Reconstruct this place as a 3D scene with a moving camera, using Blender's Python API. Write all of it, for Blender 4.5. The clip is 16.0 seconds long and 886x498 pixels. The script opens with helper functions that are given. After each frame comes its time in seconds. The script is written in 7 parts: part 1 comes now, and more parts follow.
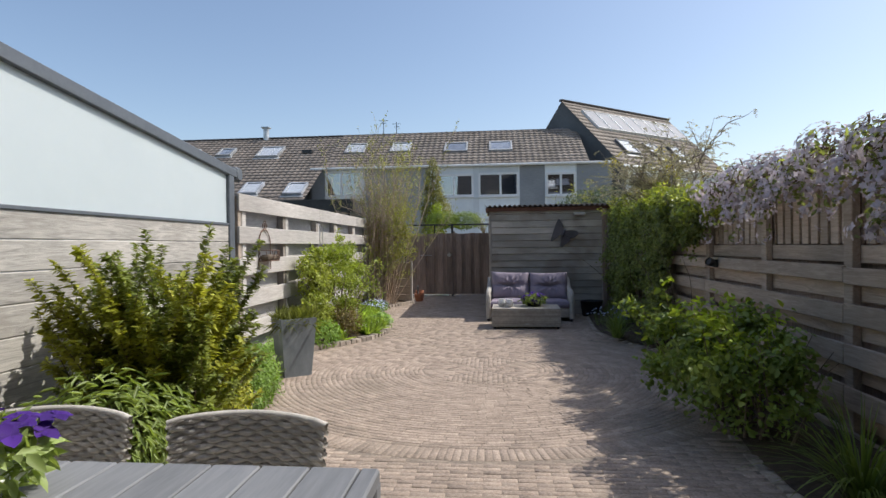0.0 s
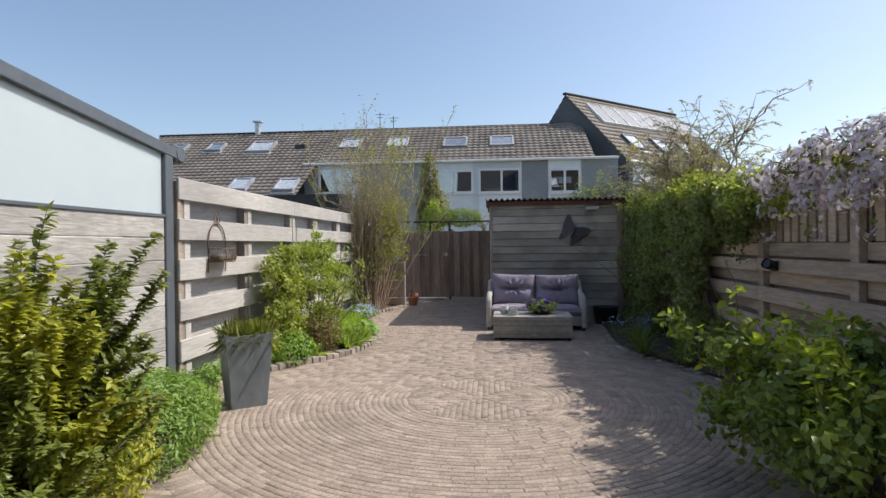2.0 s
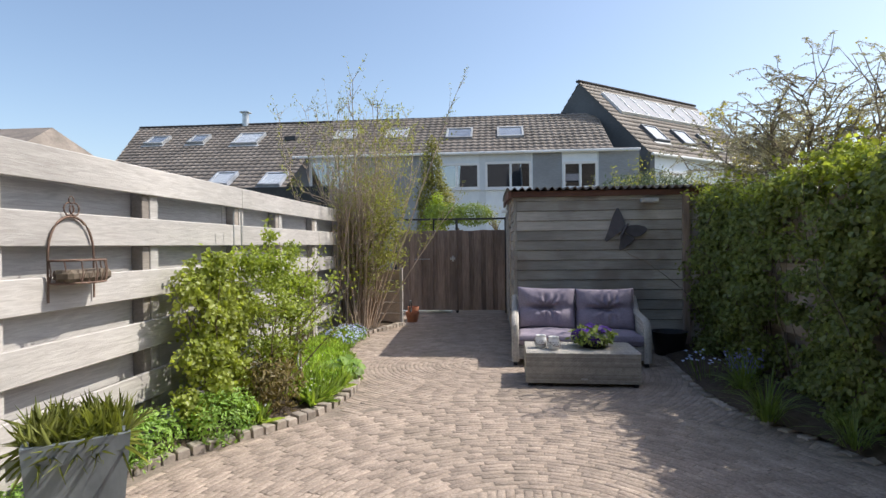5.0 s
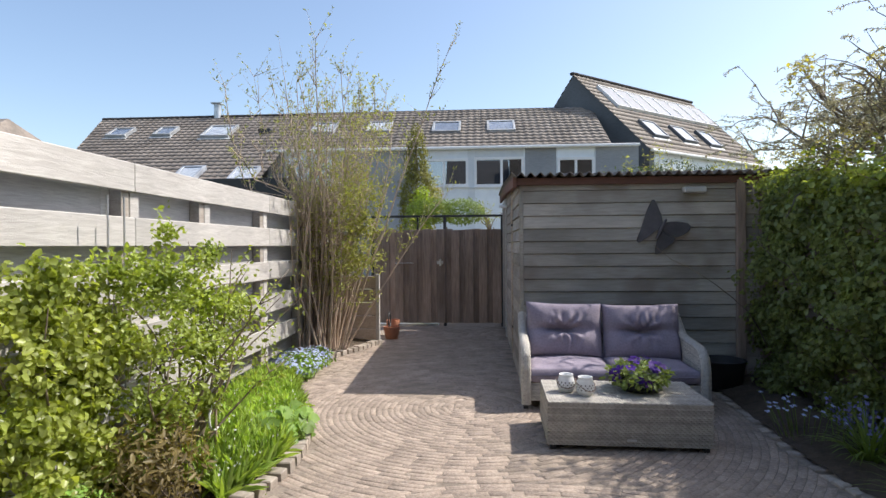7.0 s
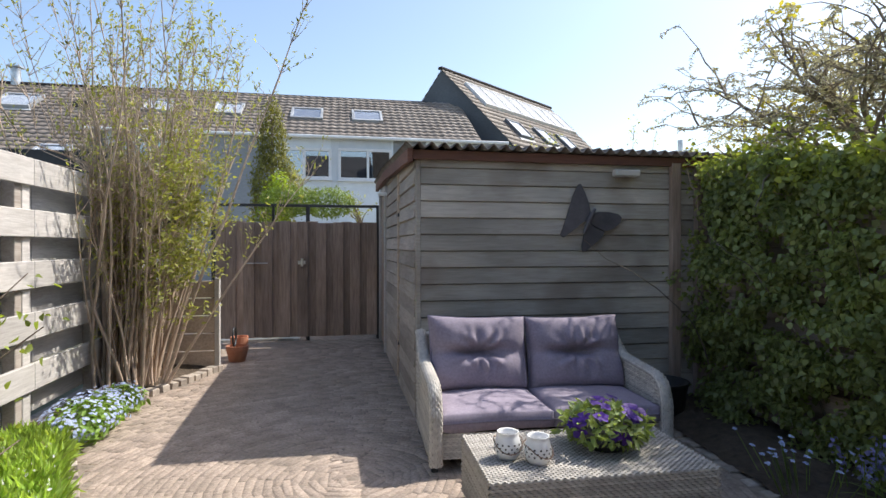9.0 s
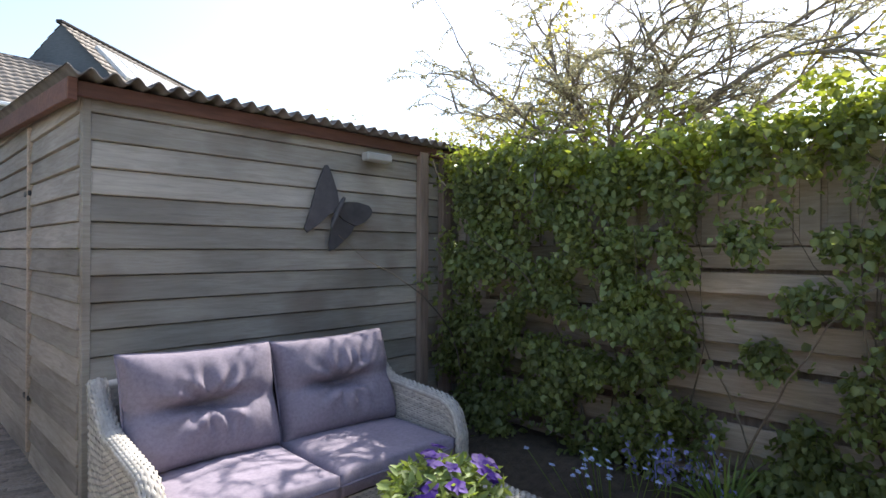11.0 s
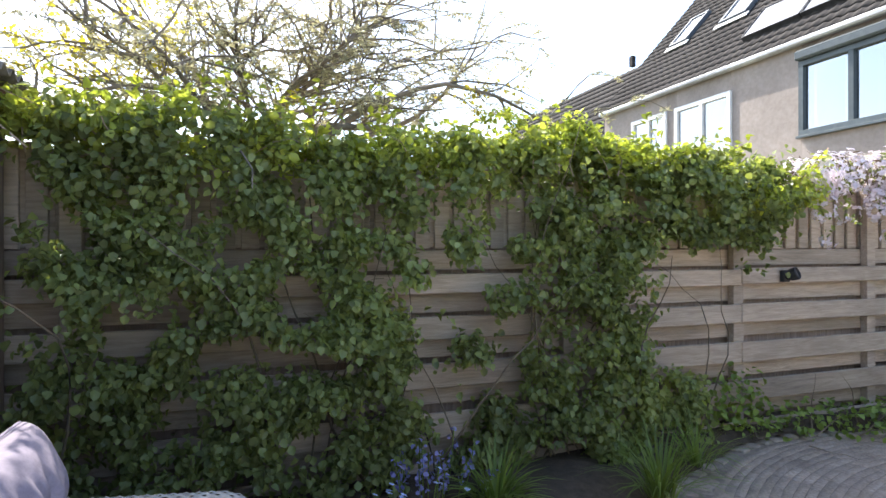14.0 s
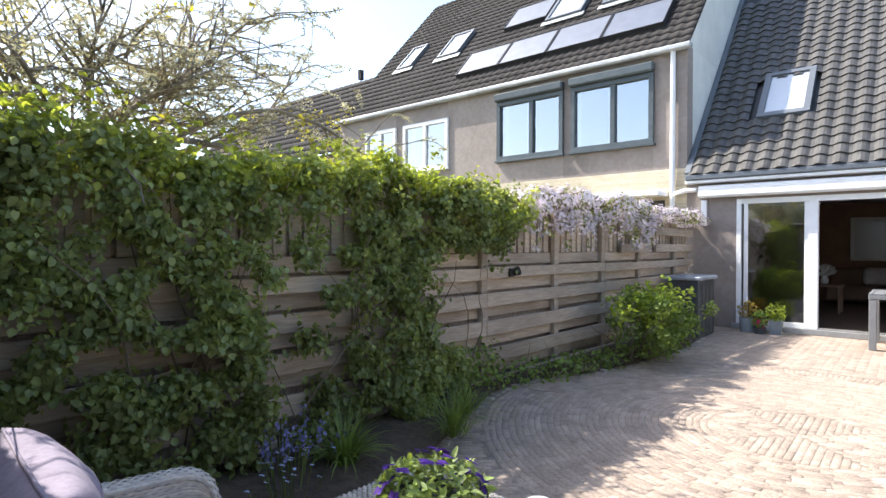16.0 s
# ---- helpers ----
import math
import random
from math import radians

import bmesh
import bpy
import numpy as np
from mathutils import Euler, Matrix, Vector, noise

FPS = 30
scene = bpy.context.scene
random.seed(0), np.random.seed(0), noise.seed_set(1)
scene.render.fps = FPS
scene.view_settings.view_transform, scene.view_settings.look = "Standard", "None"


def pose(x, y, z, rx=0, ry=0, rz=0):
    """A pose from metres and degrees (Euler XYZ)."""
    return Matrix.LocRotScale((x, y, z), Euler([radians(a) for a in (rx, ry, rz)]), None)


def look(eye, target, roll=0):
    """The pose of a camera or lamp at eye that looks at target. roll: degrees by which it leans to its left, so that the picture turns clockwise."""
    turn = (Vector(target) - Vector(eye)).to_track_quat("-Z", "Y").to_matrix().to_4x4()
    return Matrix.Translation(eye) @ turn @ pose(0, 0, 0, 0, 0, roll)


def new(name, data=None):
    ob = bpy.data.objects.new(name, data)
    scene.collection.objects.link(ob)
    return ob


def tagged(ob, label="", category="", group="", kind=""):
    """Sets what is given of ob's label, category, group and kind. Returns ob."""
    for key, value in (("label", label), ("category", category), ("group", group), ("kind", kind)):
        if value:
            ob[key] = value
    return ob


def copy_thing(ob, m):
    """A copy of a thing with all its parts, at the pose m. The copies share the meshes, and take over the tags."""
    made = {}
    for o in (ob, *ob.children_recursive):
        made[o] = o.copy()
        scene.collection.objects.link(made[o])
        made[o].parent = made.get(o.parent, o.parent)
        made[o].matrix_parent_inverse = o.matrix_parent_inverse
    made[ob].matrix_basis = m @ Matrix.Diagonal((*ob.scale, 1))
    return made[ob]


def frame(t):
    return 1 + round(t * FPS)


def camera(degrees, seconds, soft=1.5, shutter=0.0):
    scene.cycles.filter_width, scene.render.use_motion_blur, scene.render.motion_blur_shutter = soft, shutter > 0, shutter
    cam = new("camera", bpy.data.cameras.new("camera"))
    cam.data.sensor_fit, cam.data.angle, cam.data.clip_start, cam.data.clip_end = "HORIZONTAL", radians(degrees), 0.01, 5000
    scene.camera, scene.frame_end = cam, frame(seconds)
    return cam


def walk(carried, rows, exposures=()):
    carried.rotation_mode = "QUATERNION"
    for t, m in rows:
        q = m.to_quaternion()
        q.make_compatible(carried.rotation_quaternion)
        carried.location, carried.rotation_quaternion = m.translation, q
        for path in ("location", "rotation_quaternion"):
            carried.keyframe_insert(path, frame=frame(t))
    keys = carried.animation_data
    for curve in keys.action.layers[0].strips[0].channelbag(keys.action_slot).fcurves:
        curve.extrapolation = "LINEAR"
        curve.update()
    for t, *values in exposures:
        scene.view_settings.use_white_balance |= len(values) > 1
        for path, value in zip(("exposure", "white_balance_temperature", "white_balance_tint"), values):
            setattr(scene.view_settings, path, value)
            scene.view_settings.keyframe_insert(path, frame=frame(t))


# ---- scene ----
cam = camera(77.6, 16.0)
SKY, SUN = 0.15, 3.8
PATH = [
    (0, (-0.595, -0.796, 1.288), (-0.777, 1.195, 1.276), -0.7),
    (0.5, (-0.617, -0.528, 1.300), (-0.797, 1.463, 1.286), -0.6),
    (1, (-0.598, -0.256, 1.290), (-0.775, 1.735, 1.279), -0.7),
    (1.5, (-0.589, 0.044, 1.285), (-0.768, 2.036, 1.270), -0.7),
    (2, (-0.611, 0.345, 1.271), (-0.794, 2.336, 1.257), -0.6),
    (2.5, (-0.628, 0.634, 1.269), (-0.814, 2.624, 1.257), -0.6),
    (3, (-0.671, 0.963, 1.295), (-0.859, 2.955, 1.281), -0.6),
    (3.5, (-0.763, 1.327, 1.306), (-0.951, 3.318, 1.289), -0.5),
    (4, (-0.820, 1.717, 1.313), (-1.005, 3.709, 1.297), -0.6),
    (4.2, (-0.837, 1.886, 1.321), (-1.024, 3.876, 1.303), -0.6),
    (6.5, (-1.029, 3.689, 1.326), (-1.191, 5.682, 1.316), -0.3),
    (7, (-1.055, 4.095, 1.325), (-1.189, 6.090, 1.314), -0.4),
    (7.5, (-1.099, 4.477, 1.312), (-1.183, 6.475, 1.303), -0.3),
    (8, (-1.140, 4.857, 1.307), (-1.103, 6.857, 1.302), -0.3),
    (8.2, (-1.152, 5.015, 1.302), (-1.066, 7.013, 1.296), -0.3),
    (10.3, (-1.340, 6.269, 1.244), (-0.283, 7.967, 1.248), 0.4),
    (10.5, (-1.348, 6.399, 1.241), (-0.178, 8.021, 1.250), 0.3),
    (11, (-1.321, 6.695, 1.236), (0.121, 8.081, 1.242), 0.2),
    (11.5, (-1.335, 7.085, 1.240), (0.360, 8.148, 1.238), 0.2),
    (12, (-1.323, 7.430, 1.254), (0.535, 8.169, 1.249), 0.2),
    (12.5, (-1.242, 7.714, 1.277), (0.723, 8.087, 1.243), -0.2),
    (13, (-1.148, 8.086, 1.249), (0.852, 8.049, 1.249), -0.0),
    (13.5, (-1.123, 8.348, 1.253), (0.837, 7.951, 1.255), -0.0),
    (14, (-1.140, 8.562, 1.267), (0.738, 7.878, 1.267), -0.1),
    (14.5, (-1.206, 8.790, 1.301), (0.568, 7.868, 1.298), -0.2),
    (15, (-1.239, 9.031, 1.323), (0.387, 7.867, 1.312), 0.0),
    (15.5, (-1.323, 9.277, 1.328), (0.147, 7.921, 1.316), 0.1),
    (16, (-1.350, 9.531, 1.335), (-0.046, 8.014, 1.323), 0.2),
]
walk(cam, [(t, look(eye, target, roll)) for t, eye, target, roll in PATH], [(0.0, 0.2), (3.5, 0.3), (7.0, 0.6), (10.5, 1.0), (11.5, 1.35), (13.0, 1.75), (14.5, 1.7), (16.0, 1.45)])

# ---- light ----
SUN_WAY = Vector((1.57, 0.50, 2.05)).normalized()
ELEV = math.asin(SUN_WAY.z)
AZIM = math.atan2(SUN_WAY.x, SUN_WAY.y)
world = bpy.data.worlds.new("sky")
scene.world = world
world.use_nodes = True
sky = world.node_tree.nodes.new("ShaderNodeTexSky")
sky.sky_type = "NISHITA"
sky.sun_disc = False
sky.sun_elevation, sky.sun_rotation = ELEV, AZIM
sky.air_density, sky.dust_density, sky.ozone_density = 1.0, 1.6, 0.7
world.node_tree.nodes["Background"].inputs["Strength"].default_value = SKY
world.node_tree.links.new(sky.outputs[0], world.node_tree.nodes["Background"].inputs["Color"])
sun = new("sun", bpy.data.lights.new("sun", "SUN"))
sun.data.energy, sun.data.angle, sun.data.color = SUN, radians(0.53), (1.0, 0.95, 0.87)
sun.matrix_basis = look(SUN_WAY * 40, (0, 0, 0))

# ---- materials ----
MATS = {}


def mat(name, c1, c2, scale=6.0, stretch=(1, 1, 1), rough=0.75, bump=0.25, metal=0.0, blotch=0.35, vary=0.12, fine=1.0, island=False, through_light=0.0, distort=0.0, spec=0.5, glow=(1.5, 1.5, 0.6)):
    """Two colours mixed by a stretched grain and a broad blotch, each thing or piece shifted in tone, with a fine relief."""
    if name in MATS:
        return MATS[name]
    m = bpy.data.materials.new(name)
    m.use_nodes = True
    t = m.node_tree
    N, L = t.nodes.new, t.links.new
    bsdf = t.nodes["Principled BSDF"]
    co, info = N("ShaderNodeTexCoord"), N("ShaderNodeObjectInfo")
    shift = N("ShaderNodeVectorMath")
    shift.operation = "MULTIPLY_ADD"
    L(info.outputs["Random"], shift.inputs[0])
    shift.inputs[1].default_value = (17.3, 9.1, 23.7)
    L(co.outputs["Object"], shift.inputs[2])
    mp = N("ShaderNodeMapping")
    mp.inputs["Scale"].default_value = stretch
    L(shift.outputs[0], mp.inputs["Vector"])
    grain, broad = N("ShaderNodeTexNoise"), N("ShaderNodeTexNoise")
    grain.inputs["Scale"].default_value, grain.inputs["Detail"].default_value, grain.inputs["Roughness"].default_value = scale, 6.0, 0.65
    grain.inputs["Distortion"].default_value = distort
    broad.inputs["Scale"].default_value, broad.inputs["Detail"].default_value = scale * 0.13, 3.0
    L(mp.outputs[0], grain.inputs["Vector"])
    L(shift.outputs[0], broad.inputs["Vector"])
    ramp = N("ShaderNodeValToRGB")
    ramp.color_ramp.elements[0].position, ramp.color_ramp.elements[1].position = 0.32, 0.68
    ramp.color_ramp.elements[0].color, ramp.color_ramp.elements[1].color = (*c1, 1), (*c2, 1)
    L(grain.outputs["Fac"], ramp.inputs["Fac"])
    tone = N("ShaderNodeMapRange")
    tone.inputs["From Min"].default_value, tone.inputs["From Max"].default_value = 0.3, 0.7
    tone.inputs["To Min"].default_value, tone.inputs["To Max"].default_value = 1 - blotch, 1 + blotch * 0.6
    L(broad.outputs["Fac"], tone.inputs["Value"])
    each = N("ShaderNodeMapRange")
    each.inputs["To Min"].default_value, each.inputs["To Max"].default_value = 1 - vary, 1 + vary
    if island:
        geo = N("ShaderNodeNewGeometry")
        L(geo.outputs["Random Per Island"], each.inputs["Value"])
    else:
        L(info.outputs["Random"], each.inputs["Value"])
    both = N("ShaderNodeMath")
    both.operation = "MULTIPLY"
    L(tone.outputs[0], both.inputs[0])
    L(each.outputs[0], both.inputs[1])
    mul = N("ShaderNodeVectorMath")
    mul.operation = "SCALE"
    L(ramp.outputs["Color"], mul.inputs[0])
    L(both.outputs[0], mul.inputs["Scale"])
    L(mul.outputs[0], bsdf.inputs["Base Color"])
    bsdf.inputs["Roughness"].default_value, bsdf.inputs["Metallic"].default_value = rough, metal
    bsdf.inputs["Specular IOR Level"].default_value = spec
    if bump:
        b = N("ShaderNodeBump")
        b.inputs["Strength"].default_value, b.inputs["Distance"].default_value = bump, 0.01 * fine
        L(grain.outputs["Fac"], b.inputs["Height"])
        L(b.outputs[0], bsdf.inputs["Normal"])
    if through_light:
        tr, mix = N("ShaderNodeBsdfTranslucent"), N("ShaderNodeMixShader")
        warm = N("ShaderNodeVectorMath")
        warm.operation = "MULTIPLY"
        warm.inputs[1].default_value = glow
        L(mul.outputs[0], warm.inputs[0])
        L(warm.outputs[0], tr.inputs["Color"])
        mix.inputs["Fac"].default_value = through_light
        L(bsdf.outputs[0], mix.inputs[1])
        L(tr.outputs[0], mix.inputs[2])
        L(mix.outputs[0], t.nodes["Material Output"].inputs["Surface"])
    MATS[name] = m
    return m


def leafy(name, c1, c2, rough=0.45, tl=0.35, vary=0.35, glow=(1.5, 1.5, 0.6)):
    return mat(glow=glow, name=name, c1=c1, c2=c2, scale=3.0, rough=rough, bump=0, blotch=0.3, vary=vary, island=True, through_light=tl, spec=0.4)


def glass_mat(name, tint, clear, rough=0.02):
    """A pane: mirror-like gloss over a tinted clear layer."""
    m = bpy.data.materials.new(name)
    m.use_nodes = True
    t = m.node_tree
    N, L = t.nodes.new, t.links.new
    t.nodes.remove(t.nodes["Principled BSDF"])
    gl, tr, fr, mix, add, bend5 = N("ShaderNodeBsdfGlossy"), N("ShaderNodeBsdfTransparent"), N("ShaderNodeLayerWeight"), N("ShaderNodeMixShader"), N("ShaderNodeMath"), N("ShaderNodeMath")
    gl.inputs["Roughness"].default_value = rough
    tr.inputs["Color"].default_value = (*tint, 1)
    fr.inputs["Blend"].default_value = 0.5
    bend5.operation = "POWER"
    bend5.inputs[1].default_value = 5.0
    add.use_clamp = True
    add.operation = "ADD"
    add.inputs[1].default_value = clear + 0.04
    L(fr.outputs["Facing"], bend5.inputs[0])
    L(bend5.outputs[0], add.inputs[0])
    L(add.outputs[0], mix.inputs["Fac"])
    L(tr.outputs[0], mix.inputs[1])
    L(gl.outputs[0], mix.inputs[2])
    L(mix.outputs[0], t.nodes["Material Output"].inputs["Surface"])
    return m


GREYWOOD = mat("weathered_wood", (0.40, 0.37, 0.345), (0.58, 0.55, 0.515), 5, (9, 0.8, 9), 0.8, 0.3, blotch=0.25, vary=0.10, distort=1.2)
FENCEWOOD = mat("brown_weathered_wood", (0.34, 0.27, 0.21), (0.54, 0.44, 0.35), 5, (9, 0.8, 9), 0.85, 0.35, blotch=0.35, vary=0.14, distort=1.0)
PANELWOOD = mat("grey_panel_wood", (0.30, 0.285, 0.262), (0.58, 0.55, 0.505), 4, (10, 0.9, 10), 0.8, 0.3, blotch=0.3, vary=0.08, distort=1.6)
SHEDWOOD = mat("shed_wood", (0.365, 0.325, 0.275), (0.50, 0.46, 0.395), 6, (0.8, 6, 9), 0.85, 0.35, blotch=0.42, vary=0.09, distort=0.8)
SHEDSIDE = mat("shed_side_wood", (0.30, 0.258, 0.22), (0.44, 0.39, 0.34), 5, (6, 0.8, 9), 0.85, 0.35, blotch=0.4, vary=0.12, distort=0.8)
GATEWOOD = mat("gate_wood", (0.235, 0.168, 0.13), (0.40, 0.30, 0.24), 5, (9, 9, 0.8), 0.85, 0.35, blotch=0.4, vary=0.18)
REDWOOD = mat("red_brown_trim", (0.12, 0.052, 0.036), (0.20, 0.09, 0.06), 6, (0.8, 6, 6), 0.7, 0.2)
ANTHRACITE = mat("anthracite_frame", (0.10, 0.115, 0.135), (0.13, 0.145, 0.165), 20, rough=0.4, bump=0.03, blotch=0.08, vary=0.03)
DARKMETAL = mat("dark_metal", (0.035, 0.037, 0.04), (0.06, 0.06, 0.065), 20, rough=0.45, bump=0.05, metal=0.4)
STEEL = mat("galvanised_metal", (0.50, 0.50, 0.50), (0.66, 0.66, 0.66), 20, rough=0.35, bump=0.05, metal=0.8)
ZINC = mat("zinc", (0.35, 0.36, 0.37), (0.48, 0.49, 0.50), 8, rough=0.5, bump=0.08, metal=0.3)
BRICK = mat("clinker_brick", (0.26, 0.20, 0.16), (0.46, 0.372, 0.305), 55, rough=0.9, bump=0.6, blotch=0.22, vary=0.13)
BRICKS = mat("clinker_bricks", (0.26, 0.20, 0.16), (0.46, 0.372, 0.305), 55, rough=0.9, bump=0.6, blotch=0.22, vary=0.13, island=True)
JOINT = mat("joint_sand", (0.19, 0.153, 0.124), (0.31, 0.256, 0.207), 40, rough=0.95, bump=0.6, blotch=0.25)
CURBBRICK = mat("edging_brick", (0.30, 0.25, 0.21), (0.45, 0.39, 0.33), 22, rough=0.9, bump=0.5, vary=0.2)
SOIL = mat("garden_soil", (0.05, 0.036, 0.025), (0.11, 0.08, 0.055), 18, rough=0.95, bump=1.0, fine=3)
GROUND = mat("far_ground", (0.10, 0.11, 0.06), (0.18, 0.17, 0.11), 2, rough=0.95, bump=0.4)
TILE = mat("brown_roof_tile", (0.19, 0.155, 0.125), (0.30, 0.25, 0.21), 9, rough=0.7, bump=0.25, blotch=0.3, vary=0.1)
TILEDARK = mat("dark_roof_tile", (0.035, 0.031, 0.03), (0.065, 0.058, 0.054), 9, rough=0.85, bump=0.25, blotch=0.25, vary=0.12, spec=0.2)
TILEOWN = mat("grey_roof_tile", (0.05, 0.047, 0.044), (0.095, 0.09, 0.083), 9, rough=0.48, bump=0.25, blotch=0.25, vary=0.12)
SLATE = mat("grey_cladding", (0.24, 0.255, 0.275), (0.31, 0.325, 0.345), 6, (1, 1, 6), 0.75, 0.1, blotch=0.12)
DARKCLAD = mat("dark_slate_gable", (0.075, 0.082, 0.09), (0.115, 0.122, 0.13), 6, (1, 1, 6), 0.75, 0.15, blotch=0.2)
WHITEPAINT = mat("white_paint", (0.74, 0.75, 0.76), (0.82, 0.82, 0.82), 6, rough=0.5, bump=0.04, blotch=0.06, vary=0.03)
PALEPANEL = mat("pale_blue_panel", (0.66, 0.70, 0.74), (0.75, 0.79, 0.82), 3, rough=0.55, bump=0.04, blotch=0.1)
RENDERWALL = mat("beige_painted_brick", (0.26, 0.217, 0.193), (0.325, 0.278, 0.25), 12, rough=0.85, bump=0.2, blotch=0.15)
YELLOWBRICK = mat("pale_yellow_brick", (0.50, 0.43, 0.31), (0.62, 0.54, 0.40), 25, rough=0.9, bump=0.4, blotch=0.15)
GABLEWHITE = mat("pale_gable_panel", (0.60, 0.61, 0.58), (0.70, 0.70, 0.66), 3, rough=0.6, bump=0.03, blotch=0.12)
FROST = mat("frosted_panel", (0.76, 0.845, 0.88), (0.80, 0.88, 0.91), 2, rough=0.35, bump=0.0, blotch=0.05, through_light=0.25, glow=(1.0, 1.0, 1.0))
GREENFRAME = mat("blue_green_window_frame", (0.05, 0.066, 0.076), (0.075, 0.095, 0.105), 10, rough=0.45, bump=0.03, blotch=0.1)
SOLAR = mat("solar_cell", (0.09, 0.105, 0.14), (0.13, 0.145, 0.185), 4, rough=0.4, bump=0.0, blotch=0.1, spec=0.6)
WICKER = mat("grey_beige_wicker", (0.43, 0.40, 0.36), (0.64, 0.60, 0.54), 30, rough=0.6, bump=0.15, blotch=0.12, vary=0.2, island=True)
TABLEWICKER = mat("grey_brown_wicker", (0.31, 0.285, 0.25), (0.48, 0.445, 0.395), 30, rough=0.6, bump=0.15, blotch=0.12, vary=0.2, island=True)
# dark fill behind the weave: shade between the strands is put into its colour
WICKERSHADE = mat("wicker_shadow_core", (0.13, 0.12, 0.105), (0.20, 0.185, 0.165), 30, rough=0.8, bump=0.2)
MAUVE = mat("mauve_grey_fabric", (0.25, 0.212, 0.268), (0.328, 0.285, 0.348), 60, rough=0.9, bump=0.15, blotch=0.1, fine=0.4)
TABLEGREY = mat("grey_composite_slat", (0.155, 0.16, 0.17), (0.215, 0.22, 0.23), 8, (8, 0.7, 8), 0.55, 0.1, blotch=0.12)
PLANTERGREY = mat("slate_grey_planter", (0.17, 0.195, 0.215), (0.31, 0.34, 0.365), 5, (1, 1, 0.5), rough=0.6, bump=0.12, blotch=0.3)
TERRACOTTA = mat("terracotta", (0.40, 0.155, 0.085), (0.52, 0.24, 0.145), 10, rough=0.8, bump=0.15)
BLACK = mat("black_plastic", (0.02, 0.02, 0.022), (0.035, 0.035, 0.037), 15, rough=0.5, bump=0.1)
ORNAMENT = mat("dull_dark_metal", (0.075, 0.07, 0.075), (0.12, 0.11, 0.115), 12, rough=0.8, bump=0.1)
BOXGREY = mat("dark_storage_plastic", (0.055, 0.058, 0.065), (0.08, 0.083, 0.09), 15, rough=0.55, bump=0.08)
LIDGREY = mat("grey_storage_lid", (0.30, 0.32, 0.36), (0.38, 0.40, 0.44), 15, rough=0.5, bump=0.05)
RUST = mat("rusty_iron", (0.16, 0.10, 0.075), (0.30, 0.20, 0.15), 40, rough=0.8, bump=0.3, metal=0.3)
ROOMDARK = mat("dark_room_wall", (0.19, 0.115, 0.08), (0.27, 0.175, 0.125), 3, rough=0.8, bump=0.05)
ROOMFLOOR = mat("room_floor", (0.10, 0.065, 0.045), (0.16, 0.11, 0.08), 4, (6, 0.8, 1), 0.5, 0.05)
# stands in for unlit rooms: their dimness is put into this colour
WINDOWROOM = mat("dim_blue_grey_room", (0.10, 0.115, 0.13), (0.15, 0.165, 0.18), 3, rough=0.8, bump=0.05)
CURTAIN = mat("white_curtain", (0.70, 0.70, 0.68), (0.80, 0.80, 0.78), 5, rough=0.9, bump=0.1)
TREEBARK = mat("pale_tree_bark", (0.20, 0.165, 0.13), (0.34, 0.29, 0.235), 14, rough=0.9, bump=0.4)
BARK = mat("grey_brown_bark", (0.15, 0.115, 0.08), (0.27, 0.215, 0.16), 14, rough=0.9, bump=0.6)
CANE = mat("tan_cane_stem", (0.37, 0.275, 0.205), (0.57, 0.45, 0.35), 14, rough=0.8, bump=0.3, island=True, vary=0.25)
CORRUGATED = mat("corrugated_sheet", (0.10, 0.085, 0.075), (0.24, 0.21, 0.19), 9, rough=0.7, bump=0.3, blotch=0.4)
GLASS = glass_mat("window_glass", (0.5, 0.55, 0.58), 0.42)
SKYGLASS = glass_mat("roof_window_glass", (0.95, 0.96, 0.97), 0.04, 0.1)
DOORGLASS = glass_mat("door_glass", (0.75, 0.78, 0.76), 0.2)
LAMPGLASS = mat("opal_lamp_cover", (0.62, 0.60, 0.56), (0.72, 0.70, 0.66), 8, rough=0.3, bump=0)
LACE = mat("white_ceramic", (0.72, 0.72, 0.72), (0.80, 0.80, 0.80), 20, rough=0.4, bump=0.1)
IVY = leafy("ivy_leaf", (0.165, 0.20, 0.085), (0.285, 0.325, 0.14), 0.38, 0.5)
# lit copy of IVY: sunshine on the leaves is put into the colour
IVYLIGHT = leafy("sunlit_ivy_leaf", (0.25, 0.30, 0.065), (0.42, 0.46, 0.13), 0.35, 0.5)
EUON = leafy("evergreen_leaf", (0.15, 0.19, 0.05), (0.29, 0.335, 0.09), 0.35, 0.35)
EUONYELLOW = leafy("variegated_yellow_leaf", (0.29, 0.315, 0.045), (0.47, 0.465, 0.09), 0.4)
FRESH = leafy("fresh_green_leaf", (0.17, 0.30, 0.055), (0.31, 0.44, 0.11), 0.5)
GRASSY = leafy("lily_leaf", (0.26, 0.38, 0.07), (0.42, 0.54, 0.15), 0.45, 0.45)
PETUNIALEAF = leafy("petunia_leaf", (0.22, 0.30, 0.08), (0.36, 0.44, 0.16), 0.5, 0.35)
PEONY = leafy("peony_leaf", (0.15, 0.22, 0.055), (0.28, 0.35, 0.11), 0.45)
SEDGE = leafy("sedge_blade", (0.17, 0.20, 0.05), (0.32, 0.34, 0.11), 0.5)
WILLOWLEAF = leafy("small_yellow_green_leaf", (0.26, 0.275, 0.075), (0.44, 0.44, 0.15), 0.5, 0.45)
ROSELEAF = leafy("rose_leaf", (0.21, 0.27, 0.05), (0.37, 0.43, 0.10), 0.4, 0.45)
